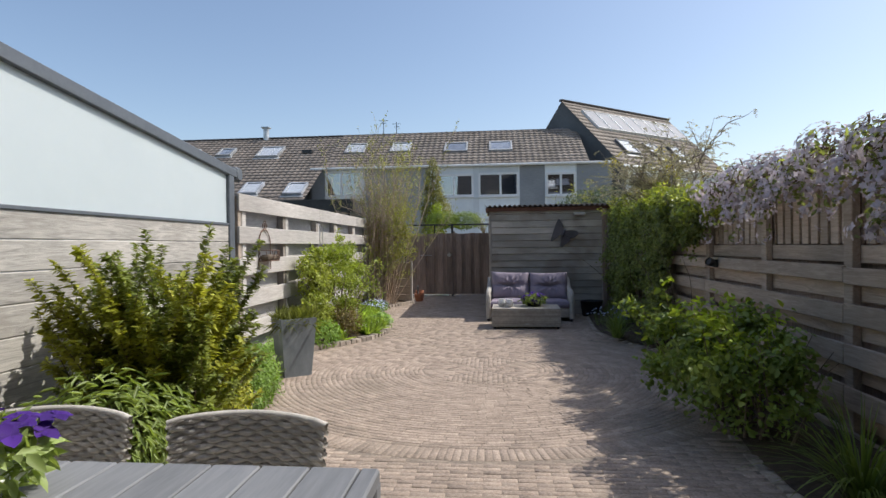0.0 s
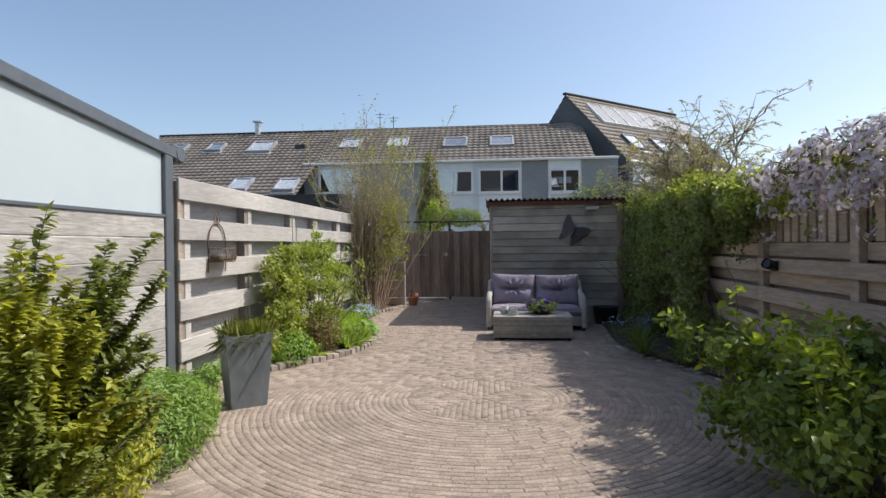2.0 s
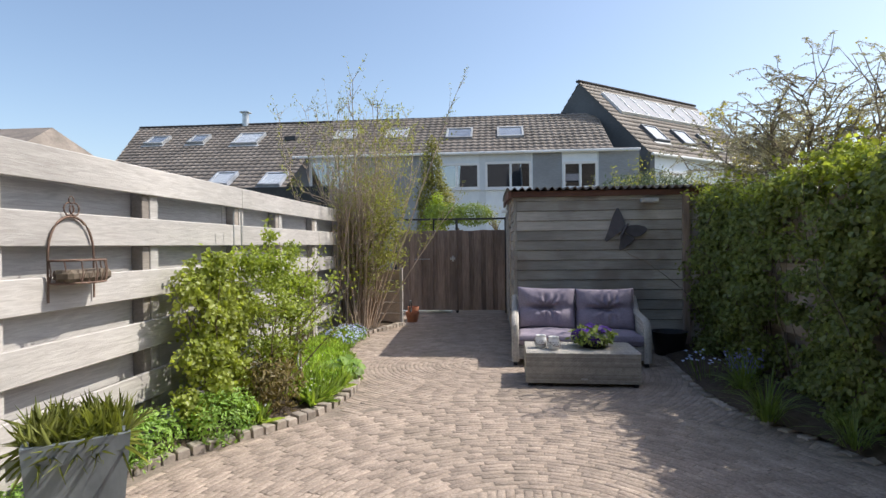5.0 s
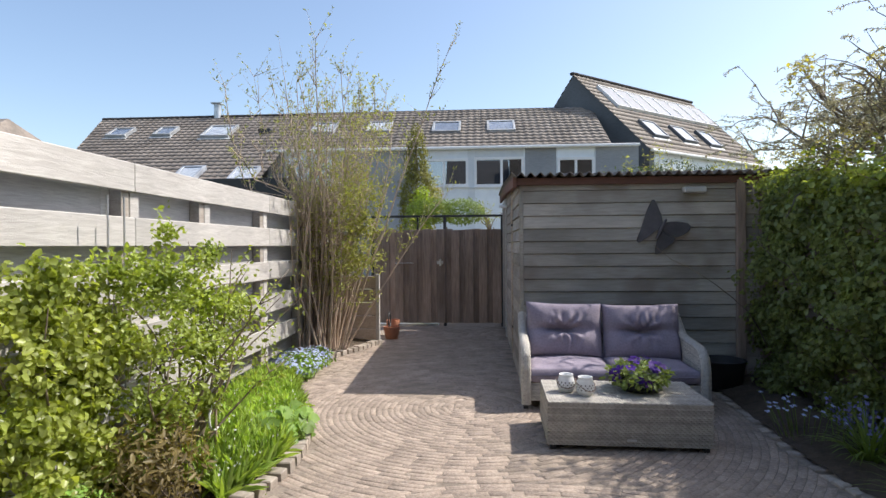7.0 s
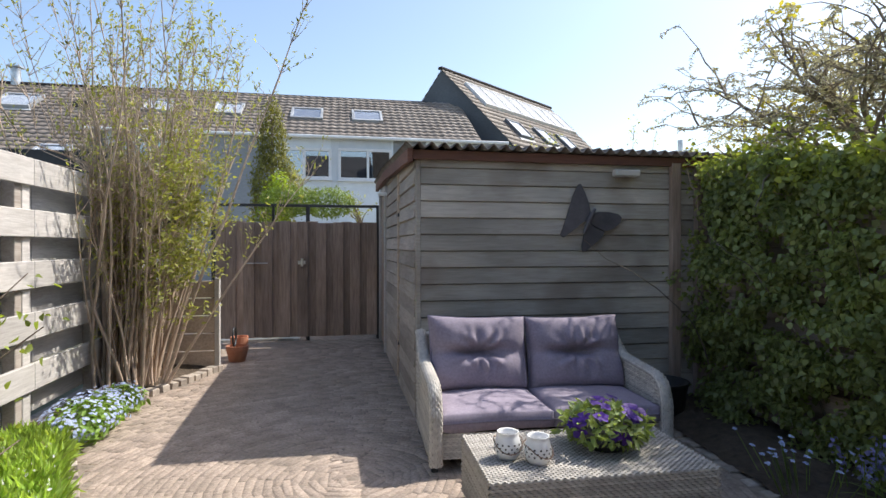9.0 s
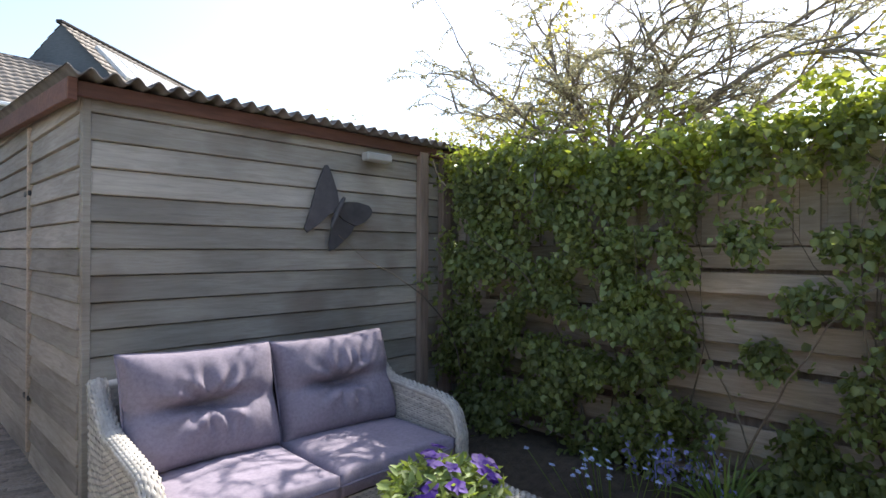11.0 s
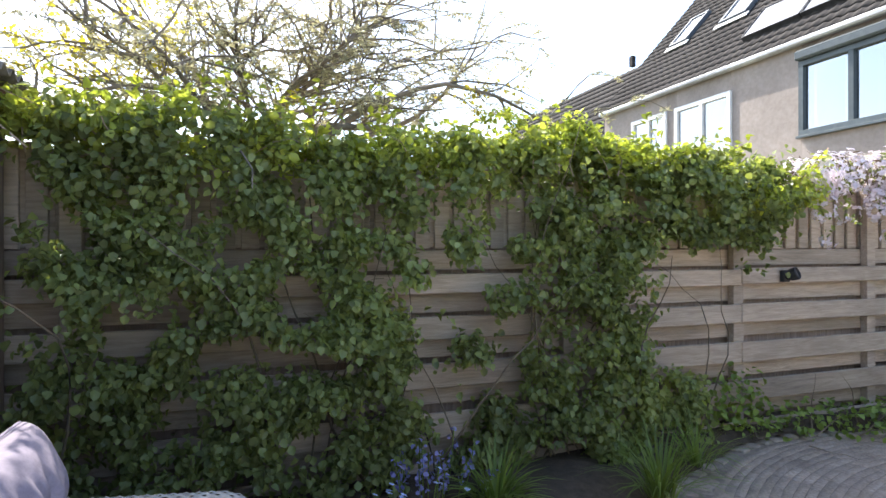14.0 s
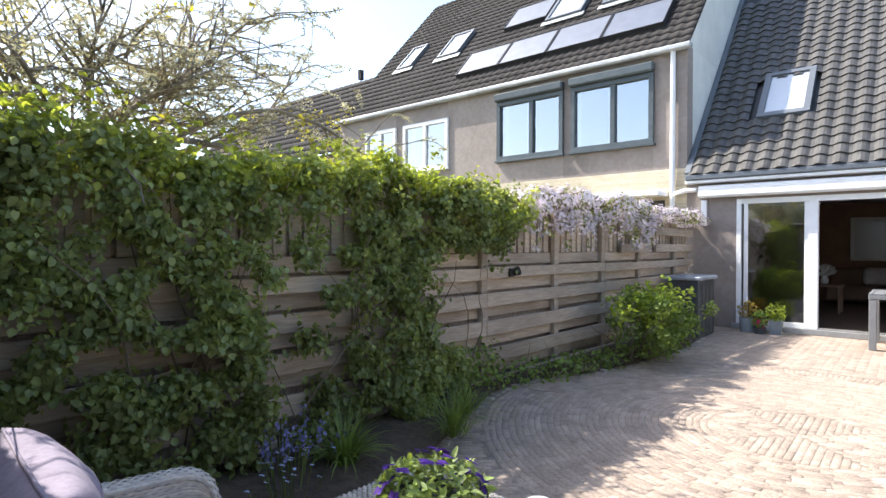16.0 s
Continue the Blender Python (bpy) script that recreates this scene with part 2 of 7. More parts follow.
SHRUB = leafy("shrub_leaf", (0.12, 0.18, 0.04), (0.22, 0.29, 0.07), 0.45)
SHRUBTIP = leafy("young_shrub_leaf", (0.22, 0.30, 0.04), (0.36, 0.44, 0.07), 0.45, 0.45)
CONIFER = leafy("conifer_spray", (0.16, 0.165, 0.04), (0.30, 0.285, 0.08), 0.6, 0.3)
JUNIPER = leafy("juniper_spray", (0.075, 0.11, 0.06), (0.14, 0.19, 0.105), 0.6, 0.2)
TREELEAF = leafy("grey_green_leaflet", (0.40, 0.385, 0.26), (0.58, 0.56, 0.40), 0.5, 0.35, 0.3, (1.2, 1.15, 0.9))
TREEYELLOW = leafy("yellow_blossom_leaf", (0.42, 0.38, 0.05), (0.58, 0.50, 0.12), 0.5, 0.4)
BRONZE = leafy("bronze_leaf", (0.17, 0.125, 0.05), (0.31, 0.25, 0.10), 0.5)
CLEMATIS = leafy("pale_pink_petal", (0.80, 0.69, 0.76), (0.90, 0.83, 0.88), 0.6, 0.35, 0.08, (1.0, 1.0, 1.0))
DRIED = leafy("dry_brown_twig_leaf", (0.10, 0.065, 0.045), (0.18, 0.12, 0.085), 0.7, 0.1)
PURPLE = leafy("purple_petal", (0.055, 0.014, 0.19), (0.10, 0.028, 0.31), 0.6, 0.25, 0.25, (1.0, 1.0, 1.0))
BLUEFLOWER = leafy("blue_petal", (0.22, 0.215, 0.46), (0.35, 0.34, 0.60), 0.6, 0.25, 0.2, (1.0, 1.0, 1.0))
PALEBLUE = leafy("pale_blue_petal", (0.42, 0.50, 0.78), (0.60, 0.66, 0.85), 0.6, 0.25, 0.2, (1.0, 1.0, 1.0))
PINKFLOWER = leafy("pink_petal", (0.50, 0.03, 0.09), (0.65, 0.07, 0.15), 0.6, 0.2, 0.2, (1.0, 1.0, 1.0))
WHITEFLOWER = leafy("white_petal", (0.72, 0.72, 0.68), (0.82, 0.82, 0.78), 0.6, 0.25, 0.1, (1.0, 1.0, 1.0))
ORANGELEAF = leafy("orange_tinged_leaf", (0.30, 0.20, 0.04), (0.48, 0.34, 0.08), 0.5, 0.35)



def stained(material, colour, scale, low, high, amount):
    """Old brown water stains spread over the boards in uneven patches."""
    t = material.node_tree
    N, L = t.nodes.new, t.links.new
    bsdf = t.nodes["Principled BSDF"]
    plain = bsdf.inputs["Base Color"].links[0].from_socket
    geo, spot_noise, edge, mix = N("ShaderNodeNewGeometry"), N("ShaderNodeTexNoise"), N("ShaderNodeMapRange"), N("ShaderNodeMix")
    mix.data_type = "RGBA"
    spot_noise.inputs["Scale"].default_value, spot_noise.inputs["Detail"].default_value = scale, 2.5
    edge.inputs["From Min"].default_value, edge.inputs["From Max"].default_value = low, high
    edge.inputs["To Max"].default_value = amount
    L(geo.outputs["Position"], spot_noise.inputs["Vector"])
    L(spot_noise.outputs["Fac"], edge.inputs["Value"])
    L(edge.outputs[0], mix.inputs["Factor"])
    L(plain, mix.inputs[6])
    mix.inputs[7].default_value = (*colour, 1)
    L(mix.outputs[2], bsdf.inputs["Base Color"])


stained(SHEDWOOD, (0.16, 0.115, 0.09), 1.7, 0.50, 0.66, 0.7)
stained(PANELWOOD, (0.26, 0.235, 0.21), 3.5, 0.54, 0.70, 0.5)
stained(BRICKS, (0.24, 0.20, 0.15), 0.9, 0.50, 0.70, 0.35)

# ---- building helpers ----
CACHE = {}
rng = np.random.default_rng(7)


def thing(name, at=(0, 0, 0), rz=0.0, label="", category="", group="", kind=""):
    ob = new(name)
    ob.empty_display_size = 0.1
    ob.matrix_basis = pose(*at, 0, 0, rz)
    return tagged(ob, label, category, group, kind)


def hang(name, mesh, material, parent=None, label="", at=(0, 0, 0), turn=(0, 0, 0)):
    """An object on this mesh, under its parent."""
    if material and not mesh.materials:
        mesh.materials.append(material)
    ob = new(name, mesh)
    ob.parent = parent
    ob.matrix_basis = pose(*at, *turn)
    return tagged(ob, label)


def part(name, bm, material, parent=None, label="", smooth=False):
    me = bpy.data.meshes.new(name)
    bm.normal_update()
    bm.to_mesh(me)
    bm.free()
    if smooth:
        me.polygons.foreach_set("use_smooth", [True] * len(me.polygons))
    return hang(name, me, material, parent, label)


def raw(name, verts, faces, material, parent=None, label="", smooth=False, at=(0, 0, 0), turn=(0, 0, 0)):
    me = bpy.data.meshes.new(name)
    me.from_pydata([tuple(map(float, v)) for v in verts], [], [tuple(map(int, f)) for f in faces])
    me.update()
    if smooth:
        me.polygons.foreach_set("use_smooth", [True] * len(me.polygons))
    return hang(name, me, material, parent, label, at, turn)


def quads(name, verts, faces, material, parent=None, label="", smooth=False):
    """A large mesh out of arrays of corners and equal-sided faces."""
    verts, faces = np.asarray(verts, dtype=np.float32), np.asarray(faces, dtype=np.int32)
    me = bpy.data.meshes.new(name)
    n, k = faces.shape
    me.vertices.add(len(verts))
    me.vertices.foreach_set("co", verts.ravel())
    me.loops.add(n * k)
    me.loops.foreach_set("vertex_index", faces.ravel())
    me.polygons.add(n)
    me.polygons.foreach_set("loop_start", np.arange(0, n * k, k, dtype=np.int32))
    me.polygons.foreach_set("loop_total", np.full(n, k, dtype=np.int32))
    if smooth:
        me.polygons.foreach_set("use_smooth", np.ones(n, dtype=bool))
    me.update(calc_edges=True)
    return hang(name, me, material, parent, label)


def box_mesh(lx, ly, lz, bevel, material):
    key = (round(lx, 4), round(ly, 4), round(lz, 4), bevel, material.name)
    if key not in CACHE:
        bm = bmesh.new()
        bmesh.ops.create_cube(bm, size=1)
        bmesh.ops.scale(bm, vec=(lx, ly, lz), verts=bm.verts)
        b = min(bevel, 0.3 * min(lx, ly, lz))
        if b > 0:
            bmesh.ops.bevel(bm, geom=list(bm.edges), offset=b, segments=1, affect="EDGES", profile=0.5)
        me = bpy.data.meshes.new("box")
        bm.normal_update()
        bm.to_mesh(me)
        bm.free()
        me.materials.append(material)
        CACHE[key] = me
    return CACHE[key]


def slab(name, x0, x1, y0, y1, z0, z1, material, parent=None, label="", bevel=0.004, turn=(0, 0, 0)):
    return hang(name, box_mesh(x1 - x0, y1 - y0, z1 - z0, bevel, material), None, parent, label, ((x0 + x1) / 2, (y0 + y1) / 2, (z0 + z1) / 2), turn)


def tube(points, radii, sides=6):
    """Corners and faces of a tapered pipe along these points."""
    pts = [Vector(p) for p in points]
    verts, faces = [], []
    for i, p in enumerate(pts):
        d = (pts[min(i + 1, len(pts) - 1)] - pts[max(i - 1, 0)]).normalized()
        a = d.orthogonal().normalized()
        b = d.cross(a)
        r = radii[i] if isinstance(radii, (list, tuple)) else radii
        for k in range(sides):
            w = 2 * math.pi * k / sides
            verts.append(p + r * (math.cos(w) * a + math.sin(w) * b))
    for i in range(len(pts) - 1):
        for k in range(sides):
            k2 = (k + 1) % sides
            faces.append((i * sides + k, i * sides + k2, (i + 1) * sides + k2, (i + 1) * sides + k))
    return verts, faces


def tubes(name, runs, material, parent=None, label="", sides=5):
    verts, faces = [], []
    for points, radii in runs:
        v, f = tube(points, radii, sides)
        n = len(verts)
        verts += [tuple(p) for p in v]
        faces += [tuple(i + n for i in q) for q in f]
    ob = quads(name, verts, faces, material, parent, label, smooth=True)
    return tagged(ob, kind="stuff") if name.endswith("s") else ob


def lathe(profile, sides=20):
    """Corners and faces of a turned shape from (radius, height) pairs."""
    verts, faces = [], []
    for r, z in profile:
        for k in range(sides):
            w = 2 * math.pi * k / sides
            verts.append((r * math.cos(w), r * math.sin(w), z))
    for i in range(len(profile) - 1):
        for k in range(sides):
            k2 = (k + 1) % sides
            faces.append((i * sides + k, i * sides + k2, (i + 1) * sides + k2, (i + 1) * sides + k))
    return verts, faces


def unit(a):
    return a / np.maximum(np.linalg.norm(a, axis=1, keepdims=True), 1e-6)


def leaves(name, centres, facing, size, material, parent=None, label="", slim=0.55, along=None, fold=0.25, spread=0.6, curl=0.0):
    """Many small leaves, each a folded six-cornered blade that faces roughly the given way."""
    c = np.asarray(centres, dtype=float)
    n = len(c)
    f = unit(np.asarray(facing, dtype=float) + rng.normal(0, spread, (n, 3)))
    a = rng.normal(0, 1, (n, 3)) if along is None else np.asarray(along, dtype=float) + rng.normal(0, 0.25, (n, 3))
    a = unit(a - f * np.sum(a * f, axis=1, keepdims=True))
    s = np.cross(f, a)
    L = (size * rng.uniform(0.65, 1.3, n))[:, None]
    W = L * slim * 0.5
    up = f * W * fold * 2
    base, tip = c, c + a * L - f * L * curl
    v = np.stack([base, c + a * L * 0.3 + s * W + up, c + a * L * 0.68 + s * W * 0.75 + up * 0.8 - f * L * curl * 0.4, tip,
                  c + a * L * 0.68 - s * W * 0.75 + up * 0.8 - f * L * curl * 0.4, c + a * L * 0.3 - s * W + up], axis=1).reshape(-1, 3)
    k = np.arange(n)[:, None] * 6
    faces = np.concatenate([k + np.array([0, 1, 2, 3]), k + np.array([0, 3, 4, 5])])
    return tagged(quads(name, v, faces, material, parent, label), kind="stuff")


def cloud(blobs, n, shell=0.35, seed=1, gap=0.0, gap_scale=3.0):
    """Points near the skin of a union of ellipsoids (x, y, z, rx, ry, rz), with the way outward; gap thins them out in patches."""
    r = np.random.default_rng(seed)
    bl = np.array(blobs, dtype=float)
    area = (bl[:, 3] * bl[:, 4] + bl[:, 4] * bl[:, 5] + bl[:, 3] * bl[:, 5])
    pts, out = [], []
    have = 0
    while have < n:
        i = r.choice(len(bl), size=n, p=area / area.sum())
        d = unit(r.normal(0, 1, (n, 3)))
        rad = 1 - shell * r.random(n) ** 1.5 + 0.10 * r.normal(0, 1, n) * (r.random(n) < 0.35)
        p = bl[i, :3] + d * bl[i, 3:] * rad[:, None]
        inside = np.zeros(n)
        for b in bl:
            q = (p - b[:3]) / b[3:]
            inside += (np.sum(q * q, axis=1) < (1 - shell) ** 2 * 0.9)
        keep = (inside == 0) & (p[:, 2] > 0.01)
        if gap:
            g = np.array([noise.noise(Vector(q) * gap_scale) for q in p])
            keep &= g > -0.35 + gap * 0.5 - r.random(n) * 0.3
        pts.append(p[keep])
        out.append(unit(d[keep] / bl[i[keep], 3:]))
        have += keep.sum()
    return np.concatenate(pts)[:n], np.concatenate(out)[:n]


def grow(base, way, length, r0, seed, bend=0.15, steps=6, droop=0.0):
    r = random.Random(seed)
    p, d = Vector(base), Vector(way).normalized()
    pts = [p.copy()]
    for i in range(steps):
        d = (d + Vector((r.gauss(0, bend), r.gauss(0, bend), r.gauss(0, bend) - droop))).normalized()
        p = p + d * (length / steps)
        pts.append(p.copy())
    return pts, [r0 * (1 - 0.8 * i / steps) for i in range(steps + 1)]


def weave(name, surface, rows, cols, material, parent, label="", amp=0.004, fill=0.5):
    """Woven strands over a surface(u, v) -> point, normal: each row weaves over and under the stakes."""
    verts, faces = [], []
    step = 2
    m = cols * step + 1
    for j in range(rows):
        v0, v1, v2 = (j + 0.5 - fill) / rows, (j + 0.5) / rows, (j + 0.5 + fill) / rows
        n0 = len(verts)
        for i in range(m):
            u = i / (m - 1)
            lift = amp * math.cos(math.pi * (i / step + j))
            for v, extra in ((v0, -0.5), (v1, 0.6), (v2, -0.5)):
                p, nn = surface(u, v)
                verts.append(Vector(p) + Vector(nn) * (lift + extra * amp))
        for i in range(m - 1):
            for k in range(2):
                a = n0 + i * 3 + k
                faces.append((a, a + 3, a + 4, a + 1))
    return tagged(quads(name, [tuple(v) for v in verts], faces, material, parent, label, smooth=True), kind="stuff")


def pantiles(name, origin, along, length, up, slope, material, parent, tile=0.30, course=0.34, label="", lip=0.035, wave=0.028, hip=0.0):
    """A tiled roof slope: wavy courses that step over one another, as one mesh."""
    o, a, u = Vector(origin), Vector(along).normalized(), Vector(up).normalized()
    nrm = a.cross(u).normalized()
    if nrm.z < 0:
        nrm = -nrm
    nx, ny = int(length / tile) * 5 + 1, max(1, int(slope / course))
    verts, faces = [], []
    prof = [0.0, 0.75, 1.0, 0.45, 0.05]
    for j in range(ny):
        n0 = len(verts)
        for i in range(nx):
            h = wave * prof[i % 5]
            x = i * length / (nx - 1)
            b = o + a * max(x, hip * (1 - j / ny))
            verts.append(b + u * (j * slope / ny) + nrm * (h - 0.004))
            verts.append(b + u * (j * slope / ny) + nrm * (h + lip))
            verts.append(o + a * max(x, hip * (1 - (j + 1) / ny)) + u * ((j + 1.06) * slope / ny) + nrm * (h * 0.9))
        for i in range(nx - 1):
            p = n0 + i * 3
            faces += [(p, p + 3, p + 4, p + 1), (p + 1, p + 4, p + 5, p + 2)]
    return tagged(quads(name, [tuple(v) for v in verts], faces, material, parent, label), kind="stuff")


def window_part(name, parent, x0, x1, z0, z1, y, face, frame_mat, bars=(), w=0.07, depth=0.08, glass=None, sill=True, label=""):
    """A framed window in a wall along x, whose outer face lies at y and looks along face (+1 or -1 in y)."""
    root = new(name)
    root.parent = parent
    tagged(root, label)
    root.empty_display_size = 0.1
    ya, yb = sorted((y - face * depth * 0.5, y + face * depth * 0.5))
    slab("frame", x0, x1, ya, yb, z1 - w, z1, frame_mat, root)
    slab("frame", x0, x1, ya, yb, z0, z0 + w, frame_mat, root)
    xs = [x0 + w / 2, x1 - w / 2] + [x0 + (x1 - x0) * b for b in bars]
    for x in xs:
        slab("frame", x - w / 2, x + w / 2, ya + 0.002, yb - 0.002, z0 + w, z1 - w, frame_mat, root)
    cuts = [x0] + [x0 + (x1 - x0) * b for b in bars] + [x1]
    for a, b in zip(cuts[:-1], cuts[1:]):
        g = slab("pane", a + w * 0.4, b - w * 0.4, y - face * 0.012 - 0.004, y - face * 0.012 + 0.004, z0 + w * 0.8, z1 - w * 0.8, glass or GLASS, root, bevel=0)
    # flat sheet instead of a room, coloured as dim as the inside looks
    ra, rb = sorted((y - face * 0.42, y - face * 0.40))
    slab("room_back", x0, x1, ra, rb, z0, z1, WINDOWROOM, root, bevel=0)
    if sill:
        slab("window_sill", x0 - 0.03, x1 + 0.03, min(y, y + face * 0.09), max(y, y + face * 0.09), z0 - 0.045, z0 - 0.003, frame_mat, root)
    return root


def wall_with(name, x0, x1, y0, y1, z0, z1, openings, material, parent, label=""):
    """A wall along x, with openings (x0, x1, z0, z1) right through it, side by side."""
    x = x0
    for a, b, c, d in sorted(openings):
        if a - x > 0.001:
            slab(name, x, a, y0, y1, z0, z1, material, parent, label, bevel=0)
        slab(name, a, b, y0, y1, z0, c, material, parent, label, bevel=0)
        slab(name, a, b, y0, y1, d, z1, material, parent, label, bevel=0)
        x = b
    if x1 - x > 0.001:
        slab(name, x, x1, y0, y1, z0, z1, material, parent, label, bevel=0)

# ---- ground and paving ----
CX, CY = -0.74, 4.93
ground = raw("ground", [(-900, -900, -0.05), (900, -900, -0.05), (900, 900, -0.05), (-900, 900, -0.05)], [(0, 1, 2, 3)], GROUND)
tagged(ground, "flat earth and grass ground between the houses", "ground", kind="structure")
base = slab("paving_bed", -3.5, 2.6, -0.5, 22.0, -0.049, -0.003, JOINT, bevel=0)
tagged(base, "sandy joints under the garden paving", "paving bed", kind="structure")


def spline(points, per=12):
    p = [Vector((*q, 0)) for q in points]
    p = [2 * p[0] - p[1]] + p + [2 * p[-1] - p[-2]]
    out = []
    for i in range(1, len(p) - 2):
        for k in range(per):
            t = k / per
            a, b, c, d = p[i - 1], p[i], p[i + 1], p[i + 2]
            out.append(0.5 * ((2 * b) + (c - a) * t + (2 * a - 5 * b + 4 * c - d) * t * t + (3 * b - a - 3 * c + d) * t ** 3))
    out.append(p[-2])
    return out


EDGE_L = spline([(-2.55, -0.4), (-2.56, 1.4), (-2.55, 2.7), (-2.52, 3.4), (-2.75, 4.1), (-3.08, 4.7), (-3.13, 5.25), (-2.95, 5.75), (-2.6, 6.25), (-2.32, 6.75), (-2.22, 7.4), (-2.36, 8.1), (-2.72, 8.95), (-3.02, 9.65), (-2.93, 10.3), (-2.66, 10.95), (-2.45, 11.5)])
EDGE_R = spline([(1.02, 0.9), (0.92, 2.2), (1.02, 3.2), (1.2, 4.0), (1.45, 4.6), (1.55, 5.3), (1.32, 6.1), (1.0, 6.9), (0.92, 7.5), (1.0, 8.4), (1.1, 9.68)])
EL = np.array([(p.x, p.y) for p in EDGE_L])
ER = np.array([(p.x, p.y) for p in EDGE_R])


def on_patio(x, y):
    if y < -0.42 or y > 14.5:
        return False
    xl = np.interp(y, EL[:, 1], EL[:, 0]) if y < 11.5 else -2.9
    xr = np.interp(y, ER[:, 1], ER[:, 0]) if y < 9.68 else -0.66
    if y < 0.9:
        xr = 1.5
    return xl + 0.07 < x < xr - 0.05


def brick_block(lx, ly, lz, b=0.006):
    """A brick with its top edges chipped round, open underneath."""
    v = []
    for z, q in ((-lz, 0), (-b, 0), (0, b)):
        v += [(-lx / 2 + q, -ly / 2 + q, z), (lx / 2 - q, -ly / 2 + q, z), (lx / 2 - q, ly / 2 - q, z), (-lx / 2 + q, ly / 2 - q, z)]
    f = [(8, 9, 10, 11)]
    for s in (0, 4):
        for k in range(4):
            f.append((s + k, s + (k + 1) % 4, s + 4 + (k + 1) % 4, s + 4 + k))
    return v, f


pavement = thing("pavement", label="weathered red-brown clinker paving laid in rings round two centres", category="pavement", kind="structure")
LAID = []
ROWH, LONG, EDGE, CORE = 0.0485, 0.19, 2.43, 0.60
DX, DY = -1.15, 8.6
laid_rng = random.Random(3)
for i in range(-12, 13):
    x = i * ROWH
    y = max(0.03, abs(x) + 0.012) if i else 0.0
    stop = math.sqrt(max(0.0, (CORE - 0.004) ** 2 - x * x))
    first = LONG * (0.5 if i % 2 else 1.0)
    while stop - y > 0.03:
        ln = min(first, stop - y)
        first = LONG
        mid = y + ln / 2
        LAID += [(CX + x, CY + mid, 90.0, -ln), (CX + x, CY - mid, 90.0, -ln), (CX + mid, CY + x, 0.0, -ln), (CX - mid, CY + x, 0.0, -ln)]
        y += ln


def rings(cx, cy, r, stop, wanted):
    while r < stop:
        header = cy == CY and r > EDGE - 0.20 and r < EDGE
        deep, wide = (LONG, ROWH) if header else (ROWH, LONG + 0.002)
        n = max(5, int(round(2 * math.pi * (r + deep / 2) / wide)))
        off = laid_rng.random() * 6.28
        for k in range(n):
            w = off + 2 * math.pi * k / n
            x, y = cx + (r + deep / 2) * math.cos(w), cy + (r + deep / 2) * math.sin(w)
            if header and y > CY + 1:
                continue
            if on_patio(x, y) and wanted(x, y):
                LAID.append((x, y, math.degrees(w) + 90, 0.05 if header else 0.2))
        r += deep


rings(CX, CY, CORE, EDGE - 0.02, lambda x, y: True)
outside = lambda x, y: math.hypot(x - CX, y - CY) > (EDGE + 0.045 if y < CY + 1 else EDGE - 0.16)
rings(DX, DY, 0.03, 6.5, lambda x, y: outside(x, y) and y > 6.2)
for i in range(-10, 140):
    for j in range(-20, 13):
        x, y = j * LONG + (0.1 if i % 2 else 0), i * ROWH
        if y <= 6.2 and on_patio(x, y) and outside(x, y):
            LAID.append((x, y, 0.0, 0.2))
near, far = [], []
for q in LAID:
    (near if q[3] > 0 and 2.4 < q[1] < 4.3 and -1.5 < q[0] < 0.4 and len(near) < 300 else far).append(q)
vl, fl = brick_block(0.186, 0.0445, 0.05, 0.0025)
vs, fs = brick_block(0.0445, 0.186, 0.05, 0.0025)
verts, faces = [], []
for x, y, a, long in far:
    v, f = (vl, fl) if long > 0.1 else (vs, fs) if long > 0 else brick_block(-long - 0.004, 0.0445, 0.05, 0.0025)
    c, s = math.cos(radians(a)), math.sin(radians(a))
    dz, tx, ty = laid_rng.uniform(-0.0018, 0.0015), laid_rng.gauss(0, 0.005), laid_rng.gauss(0, 0.008)
    n = len(verts)
    verts += [(x + c * p - s * q, y + s * p + c * q, z + dz + tx * p + ty * q) for p, q, z in v]
    faces += [tuple(n + i for i in g) for g in f]
rest = quads("bricks", verts, faces, BRICKS, pavement)
tagged(rest, kind="stuff")

for name, edge, lab in (("bed_edging_left", EDGE_L, "row of upright weathered bricks edging the planted bed"), ("bed_edging_right", EDGE_R, "low brick edging of the shaded bed")):
    edging = thing(name, label=lab, category="bed edging", kind="structure")
    acc, prev = 0.0, edge[0]
    for p in edge[1:]:
        acc += (p - prev).length
        if acc > 0.085:
            acc = 0.0
            d = (p - prev)
            v, f = brick_block(0.078, 0.1, 0.12)
            key = "edging_piece"
            if key not in CACHE:
                me = bpy.data.meshes.new("brick")
                me.from_pydata(v, [], f)
                me.materials.append(CURBBRICK)
                CACHE[key] = me
            h = 0.055 if name.endswith("left") else 0.009
            hang("brick", CACHE[key], None, edging, "", (p.x, p.y, h + laid_rng.uniform(-0.008, 0.008)), (laid_rng.gauss(0, 2), laid_rng.gauss(0, 2), math.degrees(math.atan2(d.y, d.x)) + laid_rng.gauss(0, 2)))
        prev = p


